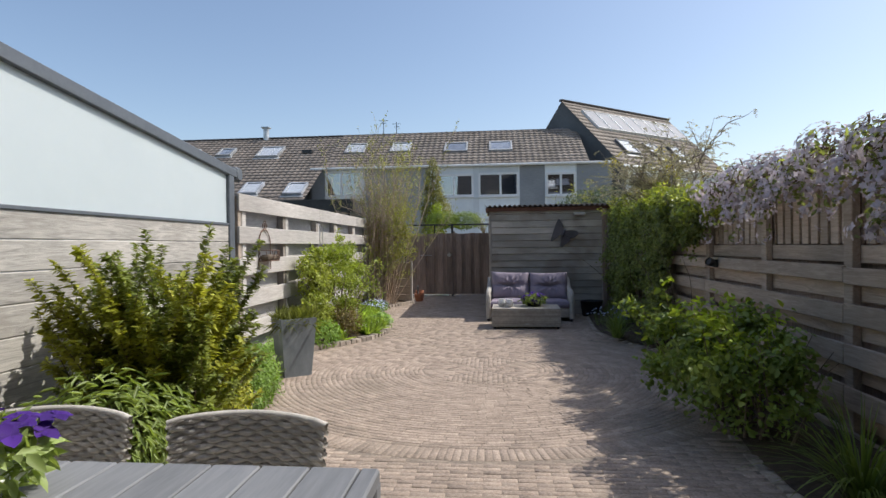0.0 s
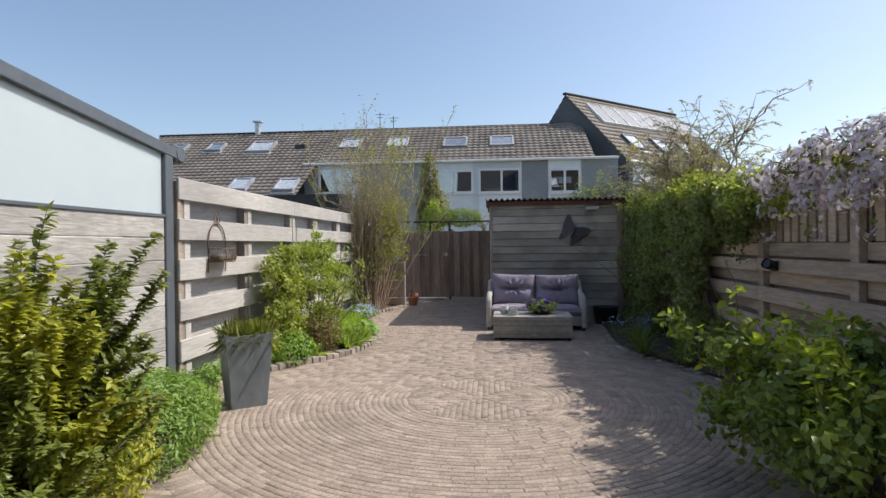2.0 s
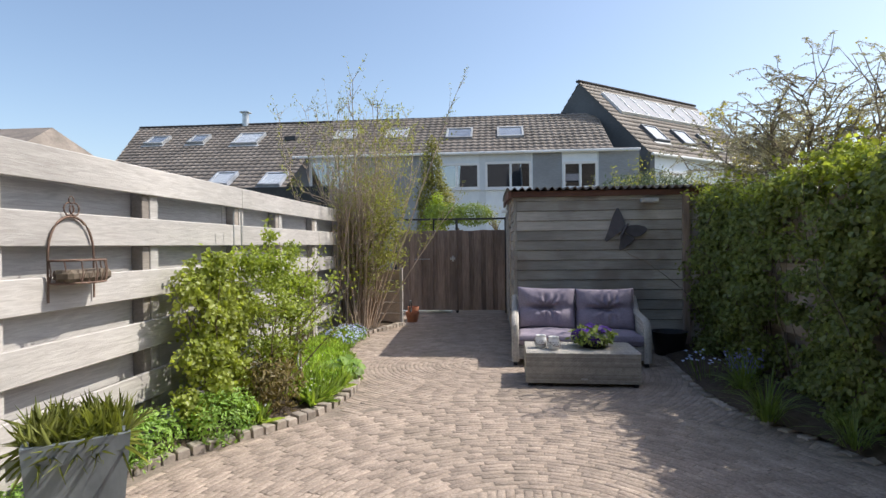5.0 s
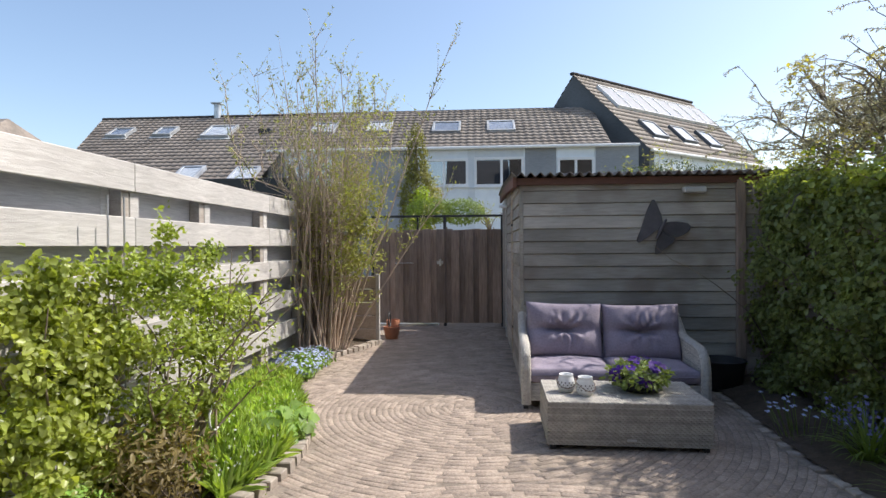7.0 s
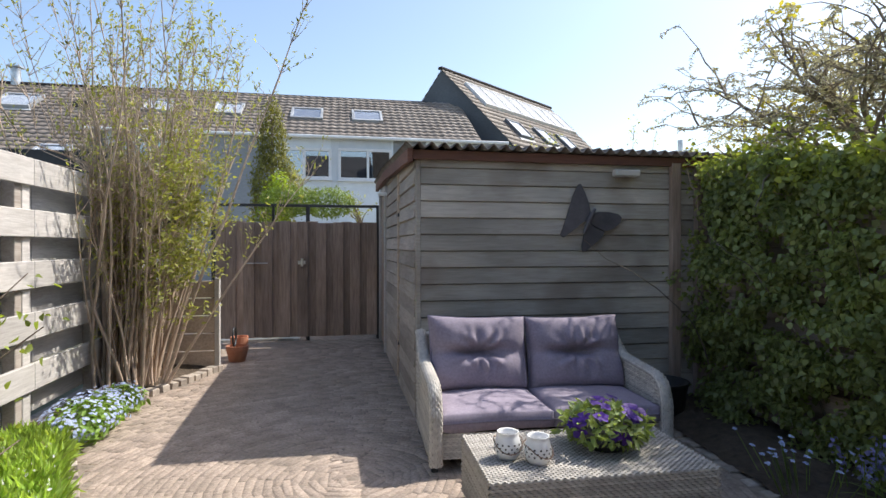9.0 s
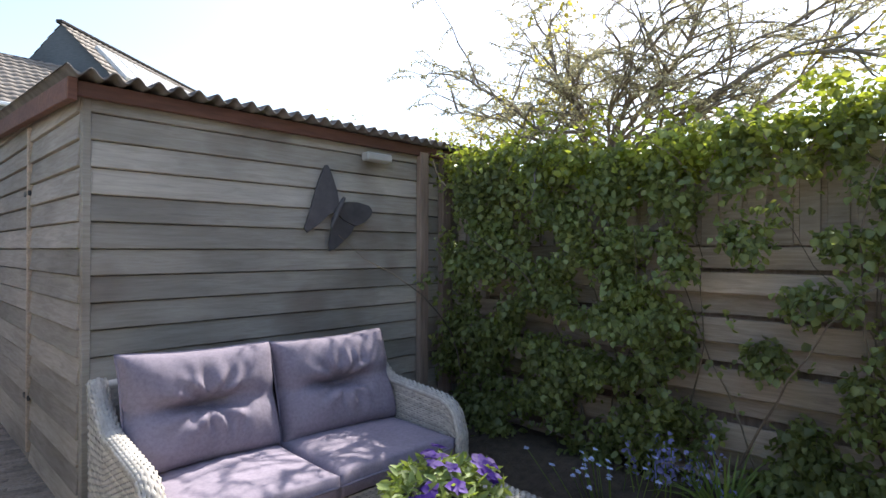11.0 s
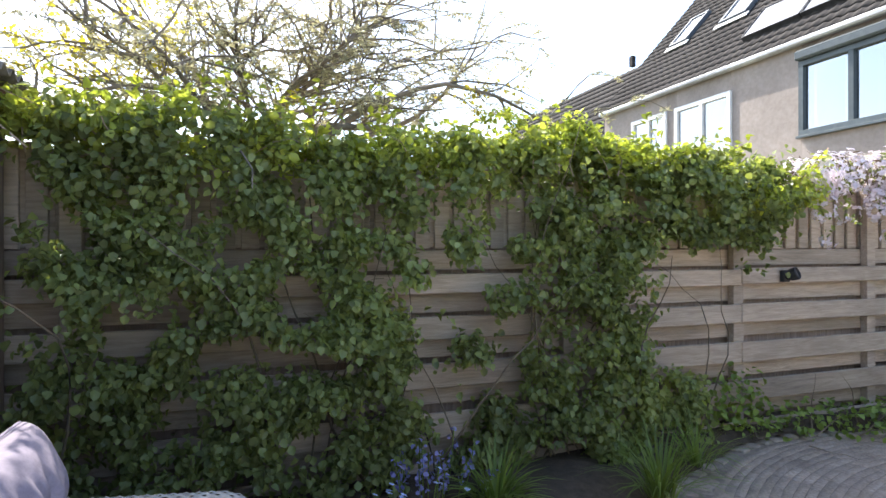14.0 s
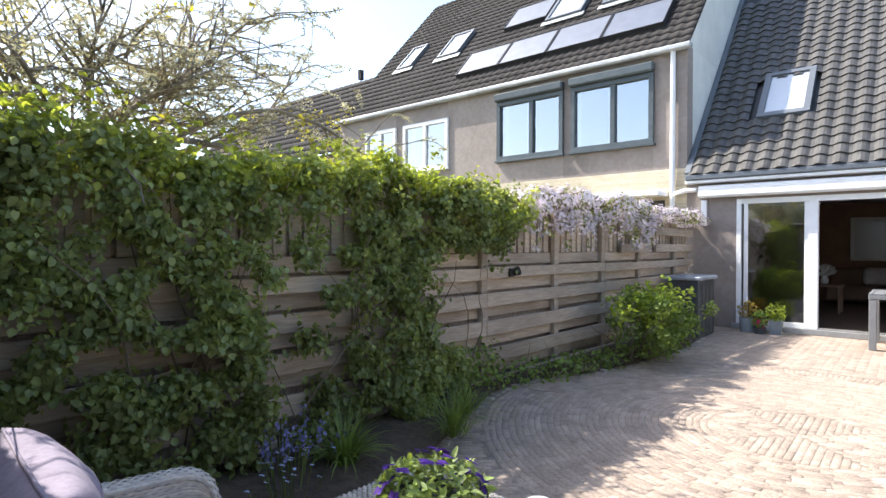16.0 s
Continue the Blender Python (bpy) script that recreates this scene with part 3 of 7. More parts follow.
def bed(name, edge, x_back, lab):
    """Soil between a bed's edge and the fence behind it, heaped a little and uneven."""
    verts, faces, n = [], [], 7
    for i, p in enumerate(edge):
        for k in range(n):
            t = k / (n - 1)
            x = p.x + (x_back - p.x) * t
            z = 0.02 + 0.06 * math.sin(math.pi * min(1, t * 1.2)) + 0.03 * noise.noise(Vector((x * 4, p.y * 4, 1)))
            verts.append((x, p.y, z))
    for i in range(len(edge) - 1):
        for k in range(n - 1):
            a = i * n + k
            faces.append((a, a + 1, a + n + 1, a + n))
    ob = raw(name, verts, faces, SOIL, smooth=True)
    return tagged(ob, lab, "soil bed", kind="structure")


bed("soil_left", EDGE_L, -3.34, "dark garden soil of the planted bed")
bed("soil_right", EDGE_R, 2.05, "dark shaded garden soil under the climbers")

# ---- veranda wall beside the terrace ----
veranda = thing("veranda", label="grey aluminium veranda side wall with wood boards and frosted glazing", category="veranda")
VX = -3.3
ztop = lambda y: 2.15 + 0.1172 * (4.88 - y)
for k in range(8):
    z0 = 0.06 + k * 0.185
    slab("board", VX - 0.03, VX, -0.45, 4.64, z0, z0 + 0.182, PANELWOOD, veranda, bevel=0.006)
raw("frosted_pane", [(VX - 0.02, -0.45, 1.548), (VX - 0.02, 4.64, 1.548), (VX - 0.02, 4.64, ztop(4.64) - 0.1), (VX - 0.02, -0.45, ztop(-0.45) - 0.1),
                     (VX - 0.03, -0.45, 1.548), (VX - 0.03, 4.64, 1.548), (VX - 0.03, 4.64, ztop(4.64) - 0.1), (VX - 0.03, -0.45, ztop(-0.45) - 0.1)],
    [(0, 1, 2, 3), (7, 6, 5, 4), (0, 4, 5, 1), (1, 5, 6, 2), (2, 6, 7, 3), (3, 7, 4, 0)], FROST, veranda, "white frosted pane")
slab("rail", VX - 0.045, VX + 0.012, -0.45, 4.64, 1.522, 1.548, ANTHRACITE, veranda)
slab("post", VX - 0.10, VX + 0.015, 4.642, 4.755, 0.0, 2.06, ANTHRACITE, veranda, bevel=0.006)
slab("post", VX - 0.10, VX - 0.035, -0.45, -0.36, 0.0, 2.6, ANTHRACITE, veranda)
L = 5.33
beam = slab("beam", VX - 0.09, VX + 0.02, -L / 2, L / 2, -0.045, 0.045, ANTHRACITE, veranda, bevel=0.006)
beam.matrix_basis = pose(VX - 0.035, 2.215, ztop(2.215) - 0.087, -math.degrees(math.atan(0.1172)), 0, 0)
v, f = lathe([(0.0, 0), (0.062, 0.0), (0.075, 0.02), (0.075, 0.04), (0.06, 0.06), (0.0, 0.06)], 16)
raw("gutter_end_cap", v, f, ANTHRACITE, veranda, at=(VX + 0.025, 4.86, 2.075), turn=(0, -90, 0))
slab("gutter", VX - 3.4, VX + 0.018, 4.79, 4.93, 2.0, 2.15, ANTHRACITE, veranda, bevel=0.02)
raw("roof", [(VX - 3.4, -0.45, ztop(-0.45) - 0.09), (VX - 0.1, -0.45, ztop(-0.45) - 0.09), (VX - 0.1, 4.8, ztop(4.8) - 0.09), (VX - 3.4, 4.8, ztop(4.8) - 0.09),
             (VX - 3.4, -0.45, ztop(-0.45) - 0.06), (VX - 0.1, -0.45, ztop(-0.45) - 0.06), (VX - 0.1, 4.8, ztop(4.8) - 0.06), (VX - 3.4, 4.8, ztop(4.8) - 0.06)],
    [(3, 2, 1, 0), (4, 5, 6, 7), (0, 1, 5, 4), (1, 2, 6, 5), (2, 3, 7, 6), (3, 0, 4, 7)], FROST, veranda)

# ---- fence with wide boards ----
LX = -3.24
fence_l = thing("garden_fence", label="weathered grey timber fence of wide horizontal boards on posts", category="fence")
POSTS_L = [4.93, 6.17, 7.5, 8.45, 9.66, 10.8, 12.0]
for y in POSTS_L:
    slab("post", LX - 0.10, LX - 0.03, y - 0.045, y + 0.045, 0, 1.80, GREYWOOD, fence_l)
    # darker slab: the shadow side of the post, painted in by a browner wood
    slab("post", LX - 0.115, LX - 0.034, y - 0.125, y - 0.05, 0, 1.78, SHEDSIDE, fence_l)
for k in range(5):
    z0 = 0.30 + k * 0.345
    for a, b in ((4.76, 7.46), (7.464, 9.7), (9.704, 12.1)):
        slab("board", LX - 0.028, LX, a, b, z0, z0 + 0.185, GREYWOOD, fence_l, bevel=0.005)
for k in range(6):
    z0 = 0.105 + k * 0.345
    if z0 + 0.21 < 1.9:
        for a, b in ((4.76, 7.3), (7.304, 9.9), (9.904, 12.1)):
            slab("board", LX - 0.145, LX - 0.118, a, b, z0, z0 + 0.235, GREYWOOD, fence_l, bevel=0.005)
slab("post", LX - 0.12, LX - 0.02, 4.77, 4.82, 0, 1.84, FENCEWOOD, fence_l, "dark end post")
# ---- shaded fence with slats on top ----
fx = lambda y: 1.545 + 0.022 * (y + 0.45)
ANG = math.degrees(math.atan(0.022))
fence_r = thing("climber_fence", (fx(-0.45), -0.45, 0), -ANG, "brown weathered timber fence with horizontal boards and upright slats above", "fence")
FL = 10.2
for y in (0.85, 2.25, 3.38, 4.53, 5.83, 7.15, 8.45, 9.75):
    slab("post", 0.030, 0.082, y - 0.045, y + 0.045, 0, 1.74, FENCEWOOD, fence_r, "dark post")
FRONT_R = ((-0.02, 0.09), (0.226, 0.366), (0.498, 0.636), (0.762, 0.888), (1.02, 1.128))
BACK_R = ((0.112, 0.26), (0.385, 0.53), (0.655, 0.79), (0.907, 1.045), (1.15, 1.262))
SPLITS_R = ((0.05, 3.38), (3.384, 5.83), (5.834, 8.45), (8.454, FL))
for z0, z1 in FRONT_R:
    for a, b in SPLITS_R:
        warp = laid_rng.uniform(-0.006, 0.006)
        slab("board", 0, 0.026, a, b, z0 + warp, z1 + warp, FENCEWOOD, fence_r, bevel=0.005, turn=(laid_rng.uniform(-0.12, 0.12), 0, 0))
for z0, z1 in BACK_R:
    for a, b in SPLITS_R:
        warp = laid_rng.uniform(-0.005, 0.005)
        slab("board", 0.084, 0.100, a, b, z0 + warp, z1 + warp, FENCEWOOD, fence_r, bevel=0.003)
# added backing: stops sun leaking through the gaps and keeps them dark
for z0, z1 in FRONT_R + ((1.25, 1.27),):
    slab("rear_board", 0.135, 0.150, 0.05, FL, z0 - 0.05, z1 + 0.09, GATEWOOD, fence_r, bevel=0.003)
slab("rail", 0.142, 0.18, 0.05, FL, 1.66, 1.73, FENCEWOOD, fence_r)
y = 0.1
while y < FL - 0.1:
    slab("slat", 0.098, 0.118, y, y + 0.088, 1.268, 1.76, FENCEWOOD, fence_r, bevel=0.003)
    slab("slat", 0.123, 0.134, y + 0.06, y + 0.15, 1.275, 1.74, FENCEWOOD, fence_r, bevel=0.003)
    y += 0.125 if y < 5.6 else 0.115
for k, (a, b) in enumerate(((0.05, 1.9), (1.904, 3.1))):
    for z0 in (1.25, 1.50):
        slab("board", 0, 0.028, a, b - 0.2, z0, z0 + 0.12, FENCEWOOD, fence_r, bevel=0.005)

# ---- shed ----
shed = thing("garden_shed", label="grey-brown timber shed of overlapping boards with a corrugated roof", category="shed")
SX0, SX1, SY0, SY1 = -0.655, 1.86, 9.60, 13.10
roofz = lambda y: 1.99 + 0.055 * min(y - SY0, 2.2)
for k in range(16):
    z0 = -0.005 + k * 0.1245
    slab("board", SX0 + 0.008, SX1, SY0 - 0.012, SY0 + 0.014, z0, z0 + 0.1205, SHEDWOOD, shed, bevel=0.003, turn=(-7, 0, 0))
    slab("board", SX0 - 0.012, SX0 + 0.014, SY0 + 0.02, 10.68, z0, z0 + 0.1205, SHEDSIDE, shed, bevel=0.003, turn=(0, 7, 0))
for k in range(17):
    z0 = -0.005 + k * 0.1245
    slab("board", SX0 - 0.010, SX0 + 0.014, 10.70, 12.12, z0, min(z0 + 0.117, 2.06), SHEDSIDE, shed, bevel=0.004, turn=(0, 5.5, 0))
# black fill: the shade seen in the gaps between boards is its colour
slab("inner_wall", SX0 + 0.03, SX1 + 0.2, SY0 + 0.03, SY1, 0, 1.96, BLACK, shed, bevel=0)
slab("corner_board", SX0 - 0.006, SX0 + 0.03, SY0 - 0.02, SY0 + 0.03, 0, 1.97, SHEDWOOD, shed)
slab("door_post", SX0 - 0.035, SX0 + 0.03, 12.13, 12.20, 0, 1.93, GREYWOOD, shed)
slab("door_post", SX0 - 0.035, SX0 + 0.03, 12.98, 13.05, 0, 1.93, GREYWOOD, shed)
slab("door_head", SX0 - 0.034, SX0 + 0.03, 12.13, 13.05, 1.932, 2.0, GREYWOOD, shed)
for k in range(6):
    slab("door_plank", SX0 - 0.005, SX0 + 0.022, 12.205 + k * 0.129, 12.33 + k * 0.129, 0.03, 1.925, GATEWOOD, shed, "dark door plank")
for k in range(2):
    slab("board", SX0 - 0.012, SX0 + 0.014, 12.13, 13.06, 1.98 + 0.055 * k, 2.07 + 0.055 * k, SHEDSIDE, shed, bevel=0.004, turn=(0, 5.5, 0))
slab("lamp_bracket", SX0 - 0.12, SX0 - 0.02, 11.95, 12.02, 1.86, 1.90, LACE, shed, "small pale wall lamp")
# added block, out of sight behind the shed, to cast shade towards the gate
slab("back_wall", SX0 + 0.2, SX1 + 0.2, 13.11, 14.3, 0, 2.08, SHEDWOOD, shed, bevel=0)
slab("door_post", SX0 - 0.03, SX0 + 0.03, 10.675, 10.70, 0.05, 1.95, FENCEWOOD, shed)
for z in (0.35, 1.55):
    slab("hinge", SX0 - 0.028, SX0 - 0.012, 10.66, 10.80, z, z + 0.03, DARKMETAL, shed)
slab("post", 1.40, 1.48, SY0 - 0.07, SY0 - 0.022, 0, 1.94, GATEWOOD, shed, "dark upright post")
slab("post", 1.62, 1.72, SY0 - 0.08, SY0 - 0.022, 0, 1.94, GATEWOOD, shed)
slab("fascia", SX0 - 0.05, SX1 + 0.1, SY0 - 0.06, SY0 - 0.03, 1.915, 1.985, REDWOOD, shed)
fs_ = slab("fascia", -0.02, 0.02, -1.14, 1.14, -0.05, 0.05, REDWOOD, shed)
fs_.matrix_basis = pose(SX0 - 0.055, SY0 + 1.07, roofz(SY0 + 1.07) - 0.045, math.degrees(math.atan(0.055)), 0, 0)
slab("fascia", SX0 - 0.075, SX0 - 0.035, 11.82, 13.1, 2.015, 2.11, REDWOOD, shed)
verts, faces = [], []
nx, xa, xb = 420, SX0 - 0.09, SX1 + 0.35
for i in range(nx + 1):
    x = xa + (xb - xa) * i / nx
    h = 0.019 * math.cos(2 * math.pi * (x - xa) / 0.093)
    for y, t in ((SY0 - 0.13, 0.012), (11.8, 0.012), (SY1 + 0.1, 0.012), (SY1 + 0.1, 0.004), (11.8, 0.004), (SY0 - 0.13, 0.004)):
        verts.append((x, y, roofz(y) + 0.018 + h + t))
for i in range(nx):
    a = i * 6
    for k in range(6):
        faces.append((a + k, a + (k + 1) % 6, a + 6 + (k + 1) % 6, a + 6 + k))
quads("corrugated_roof", verts, faces, CORRUGATED, shed, "dark weathered corrugated sheet", smooth=True)

# ---- gate ----
gate = thing("garden_gate", label="double brown plank gate in a dark metal frame", category="gate")
GY = 13.15
slab("metal_frame", -2.86, -0.66, GY + 0.03, GY + 0.075, 1.80, 1.837, DARKMETAL, gate)
for x in (-2.84, -1.635, -0.69):
    slab("metal_post", x - 0.025, x + 0.025, GY + 0.032, GY + 0.073, 0, 1.80, DARKMETAL, gate)
slab("metal_post", -2.10, -2.07, GY + 0.034, GY + 0.07, 1.55, 1.80, DARKMETAL, gate)
for a, b in ((-2.79, -1.642), (-1.628, -0.72)):
    leaf = new("gate_leaf")
    leaf.parent = gate
    n = int((b - a) / 0.105)
    for k in range(n):
        x = a + (b - a) * k / n
        slab("plank", x - 0.012, x + (b - a) / n + 0.012, GY - (0.022 if k % 2 else 0.0), GY + (0.0 if k % 2 else 0.022), 0.06, 1.60 + laid_rng.uniform(-0.015, 0.01), GATEWOOD, leaf)
    for z in (0.25, 0.82, 1.35):
        slab("crossbar", a, b, GY + 0.024, GY + 0.028 + 0.02, z, z + 0.09, GATEWOOD, leaf)
slab("latch", -1.76, -1.66, GY - 0.06, GY - 0.025, 1.03, 1.08, STEEL, gate, "galvanised latch")
slab("latch", -1.72, -1.69, GY - 0.075, GY - 0.025, 1.0, 1.11, STEEL, gate)
slab("bolt", -2.45, -2.15, GY - 0.05, GY - 0.025, 1.04, 1.055, STEEL, gate)
slab("gate_sill", -2.86, -1.75, GY + 0.02, GY + 0.25, -0.012, 0.035, STEEL, gate)
# ---- low timber screen by the gate ----
screen = thing("low_screen", label="low dark timber screen of stacked boards ending in a pale post", category="screen")
for k in range(5):
    slab("board", -3.22, -2.47, 11.5, 11.53, 0.03 + k * 0.18, 0.20 + k * 0.18, FENCEWOOD, screen)
slab("post", -2.468, -2.42, 11.47, 11.54, 0, 0.95, GREYWOOD, screen, "pale end post")

# ---- own house ----
HY = -0.5
home = thing("own_house", label="low beige house with sliding glass doors and tiled roof", category="house")
slab("wall", 0.92, 1.72, HY - 0.25, HY, 0, 2.45, RENDERWALL, home, bevel=0)
slab("wall", -4.2, -2.35, HY - 0.25, HY, 0, 2.45, RENDERWALL, home, bevel=0)
slab("wall", -2.35, 0.92, HY - 0.25, HY - 0.002, 2.16, 2.45, RENDERWALL, home, bevel=0)
slab("doorstep", -2.35, 0.98, HY - 0.25, HY + 0.06, 0.0, 0.085, ZINC, home, "grey stone doorstep")
door = new("sliding_door")
door.parent = home
for x0, x1 in ((0.85, 0.92), (-0.225, -0.10), (-2.35, -2.28)):
    slab("door_frame", x0, x1, HY - 0.10, HY + 0.012, 0.087, 2.16, WHITEPAINT, door)
slab("door_frame", -2.28, 0.85, HY - 0.10, HY + 0.010, 2.075, 2.16, WHITEPAINT, door)
slab("door_frame", -0.10, 0.85, HY - 0.10, HY + 0.010, 0.087, 0.155, WHITEPAINT, door)
slab("door_track", -2.28, -0.225, HY - 0.10, HY + 0.004, 0.087, 0.108, STEEL, door)
for x in (0.755, -0.10):
    slab("sash", x, x + 0.06, HY - 0.07, HY - 0.015, 0.156, 2.074, WHITEPAINT, door)
slab("pane", -0.04, 0.755, HY - 0.046, HY - 0.038, 0.156, 2.074, DOORGLASS, door, bevel=0).visible_shadow = False
slab("awning_box", -2.7, 1.50, HY + 0.003, HY + 0.17, 2.20, 2.40, WHITEPAINT, home, "white awning box", bevel=0.03)
slab("gutter", -4.2, 1.70, HY + 0.06, HY + 0.22, 2.50, 2.60, ANTHRACITE, home, bevel=0.02)
slab("soffit", -4.2, 1.70, HY - 0.2, HY + 0.19, 2.45, 2.498, WHITEPAINT, home)
slab("wall_lamp", 1.38, 1.47, HY + 0.003, HY + 0.06, 1.72, 2.16, WHITEPAINT, home, "white box beside the door")
PITCH = math.atan(1.136)
us = Vector((0, -math.cos(PITCH), math.sin(PITCH)))
roof = new("roof")
roof.parent = home
raw("roof_deck", [(-4.2, HY + 0.15, 2.55), (1.66, HY + 0.15, 2.55), (1.66, HY - 6.0, 2.55 + 6.15 * 1.136), (-4.2, HY - 6.0, 2.55 + 6.15 * 1.136),
                  (-4.2, HY + 0.15, 2.47), (1.66, HY + 0.15, 2.47), (1.66, HY - 6.0, 2.47 + 6.15 * 1.136), (-4.2, HY - 6.0, 2.47 + 6.15 * 1.136)],
    [(0, 1, 2, 3), (7, 6, 5, 4), (0, 4, 5, 1), (1, 5, 6, 2), (2, 6, 7, 3), (3, 7, 4, 0)], BLACK, roof)
tv, tf = [], []
prof = [0.0, 0.004, 0.034, 0.044, 0.03, 0.0]
for i, h in enumerate(prof):
    x = 0.25 * i / 5
    tv += [(x, 0, h), (x, 0, h + 0.024), (x, 0.24, h - 0.003)]
for i in range(5):
    p = i * 3
    tf += [(p, p + 3, p + 4, p + 1), (p + 1, p + 4, p + 5, p + 2)]
me = bpy.data.meshes.new("roof_tile")
me.from_pydata(tv, [], tf)
me.materials.append(TILEOWN)
n = 0
for j in range(25):
    for i in range(12):
        x = 1.40 - i * 0.25
        p = Vector((x, HY + 0.19, 2.585)) + us * (0.222 * j)
        if -0.02 < x + 0.13 < 0.80 and 3.50 < p.z + 0.08 < 4.46:
            continue
        ob = hang("roof_tile", me, None, roof, "", tuple(p))
        ob.matrix_basis = pose(*p, math.degrees(PITCH), 0, 180) @ Matrix.Translation((-0.25, 0, 0))
verge = slab("verge_trim", -0.05, 0.05, -4.1, 4.1, -0.035, 0.035, ANTHRACITE, home, "blue-grey lead verge")
verge.matrix_basis = pose(1.665, HY + 0.15 - 4.1 * math.cos(PITCH), 2.62 + 4.1 * math.sin(PITCH), -math.degrees(PITCH), 0, 0)
def on_slope(parent, x0, x1, y0, z0, length, pitch, y_dir, name="roof_window", frame_mat=ANTHRACITE, glass=SKYGLASS, lift=0.05, w=0.07, blind=None):
    """A roof window lying on a slope that rises from (y0, z0), towards y_dir."""
    root = new(name)
    root.parent = parent
    c, s = math.cos(pitch), math.sin(pitch)
    root.matrix_basis = Matrix(((1, 0, 0, (x0 + x1) / 2), (0, y_dir * c, -y_dir * s, y0), (0, s, c, z0), (0, 0, 0, 1)))
    hw = (x1 - x0) / 2
    for a, b, q, t in ((-hw, hw, 0, w), (-hw, hw, length - w, length), (-hw, -hw + w, w, length - w), (hw - w, hw, w, length - w)):
        slab("frame", a, b, q, t, -0.02, lift, frame_mat, root)
    slab("pane", -hw + w * 0.8, hw - w * 0.8, w * 0.8, length - w * 0.8, lift - 0.03, lift - 0.022, glass, root, bevel=0)
    if name != "solar_panel":
        slab("blind", -hw + w * 0.9, hw - w * 0.9, w * 0.9, length - w * 0.9, lift - 0.05, lift - 0.042, blind or WHITEPAINT, root, "lowered blind", bevel=0)
        slab("flashing", -hw - 0.08, hw + 0.08, -0.16, -0.002, 0.02, 0.045, ZINC, root)
    return root


on_slope(home, -0.02, 0.77, -1.26, 3.52, 1.28, PITCH, -1, lift=0.17, w=0.10)
# the room behind the doors
room = thing("living_room", label="dim living room with dark walls behind the glass doors", category="room", kind="structure")
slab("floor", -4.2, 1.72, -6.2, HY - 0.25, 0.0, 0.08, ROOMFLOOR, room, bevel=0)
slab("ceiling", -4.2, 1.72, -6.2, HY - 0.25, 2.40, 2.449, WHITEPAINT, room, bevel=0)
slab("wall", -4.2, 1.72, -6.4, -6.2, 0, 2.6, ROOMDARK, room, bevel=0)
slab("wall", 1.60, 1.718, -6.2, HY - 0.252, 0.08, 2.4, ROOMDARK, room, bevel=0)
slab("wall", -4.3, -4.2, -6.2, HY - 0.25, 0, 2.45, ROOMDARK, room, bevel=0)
slab("window_frame", -1.35, -0.20, -6.198, -6.17, 1.05, 2.05, WHITEPAINT, room)
slab("pane", -1.28, -0.27, -6.169, -6.165, 1.12, 1.98, SKYGLASS, room, bevel=0)
couch = thing("indoor_sofa", (-0.7, -5.5, 0.08), 0, "dark sofa with pale cushions standing in the room", "sofa")
slab("seat", -0.9, 0.9, -0.4, 0.4, 0.1, 0.42, ROOMDARK, couch, bevel=0.05)
slab("backrest", -0.9, 0.9, -0.6, -0.41, 0.1, 0.8, ROOMDARK, couch, bevel=0.05)
slab("cushion", -0.25, 0.25, -0.38, -0.2, 0.44, 0.82, LACE, couch, "pale cushion", bevel=0.07, turn=(-15, 0, 0))
stand = thing("side_table", (0.0, -3.4, 0.08), 0, "small dark table in the room", "table")
slab("tabletop", -0.3, 0.3, -0.3, 0.3, 0.5, 0.54, ROOMDARK, stand)
for x in (-0.26, 0.26):
    for y in (-0.26, 0.26):
        slab("leg", x - 0.02, x + 0.02, y - 0.02, y + 0.02, 0, 0.498, ROOMDARK, stand)
vase = thing("flower_vase", (0.0, -3.4, 0.62), 0, "vase of white flowers on the dark table", "vase")
v, f = lathe([(0.0, 0), (0.05, 0), (0.07, 0.08), (0.04, 0.15), (0.045, 0.17)], 14)
raw("vase", v, f, LACE, vase, smooth=True)
p, o = cloud([(0, 0, 0.27, 0.17, 0.17, 0.11)], 260, seed=41)
leaves("flowers", p, o, 0.05, WHITEFLOWER, vase, slim=0.9)

# ---- neighbouring houses on the same side ----
neighbour = thing("neighbour_house", label="beige two-storey house with dark tiled roof and solar panels", category="house")
wall_with("wall", 1.724, 11.4, HY - 0.3, HY + 0.0, 2.75, 4.95, [(2.32, 3.95, 3.28, 4.55), (4.17, 5.78, 3.28, 4.55), (7.27, 8.76, 3.28, 4.45), (9.07, 10.23, 3.28, 4.45)], RENDERWALL, neighbour)
slab("wall", 1.724, 11.4, HY - 0.3, HY + 0.002, 0, 2.748, YELLOWBRICK, neighbour, "pale yellow brick lower wall", bevel=0)
for z in np.arange(0.0, 2.72, 0.0675):
    slab("brick_course", 1.73, 11.39, HY + 0.0025, HY + 0.0065, z, z + 0.056, YELLOWBRICK, neighbour, bevel=0.001)
slab("gable_wall", 1.724, 1.9, HY - 8.0, HY - 0.31, 0, 4.95, GABLEWHITE, neighbour, "pale panelled side wall", bevel=0)
raw("gable_wall", [(1.724, HY, 4.95), (1.724, HY - 4.3, 9.7), (1.724, HY - 8.6, 4.95), (1.9, HY, 4.95), (1.9, HY - 4.3, 9.7), (1.9, HY - 8.6, 4.95)],
    [(0, 1, 2), (5, 4, 3), (0, 3, 4, 1), (1, 4, 5, 2), (2, 5, 3, 0)], GABLEWHITE, neighbour)
NP = math.atan(1.11)
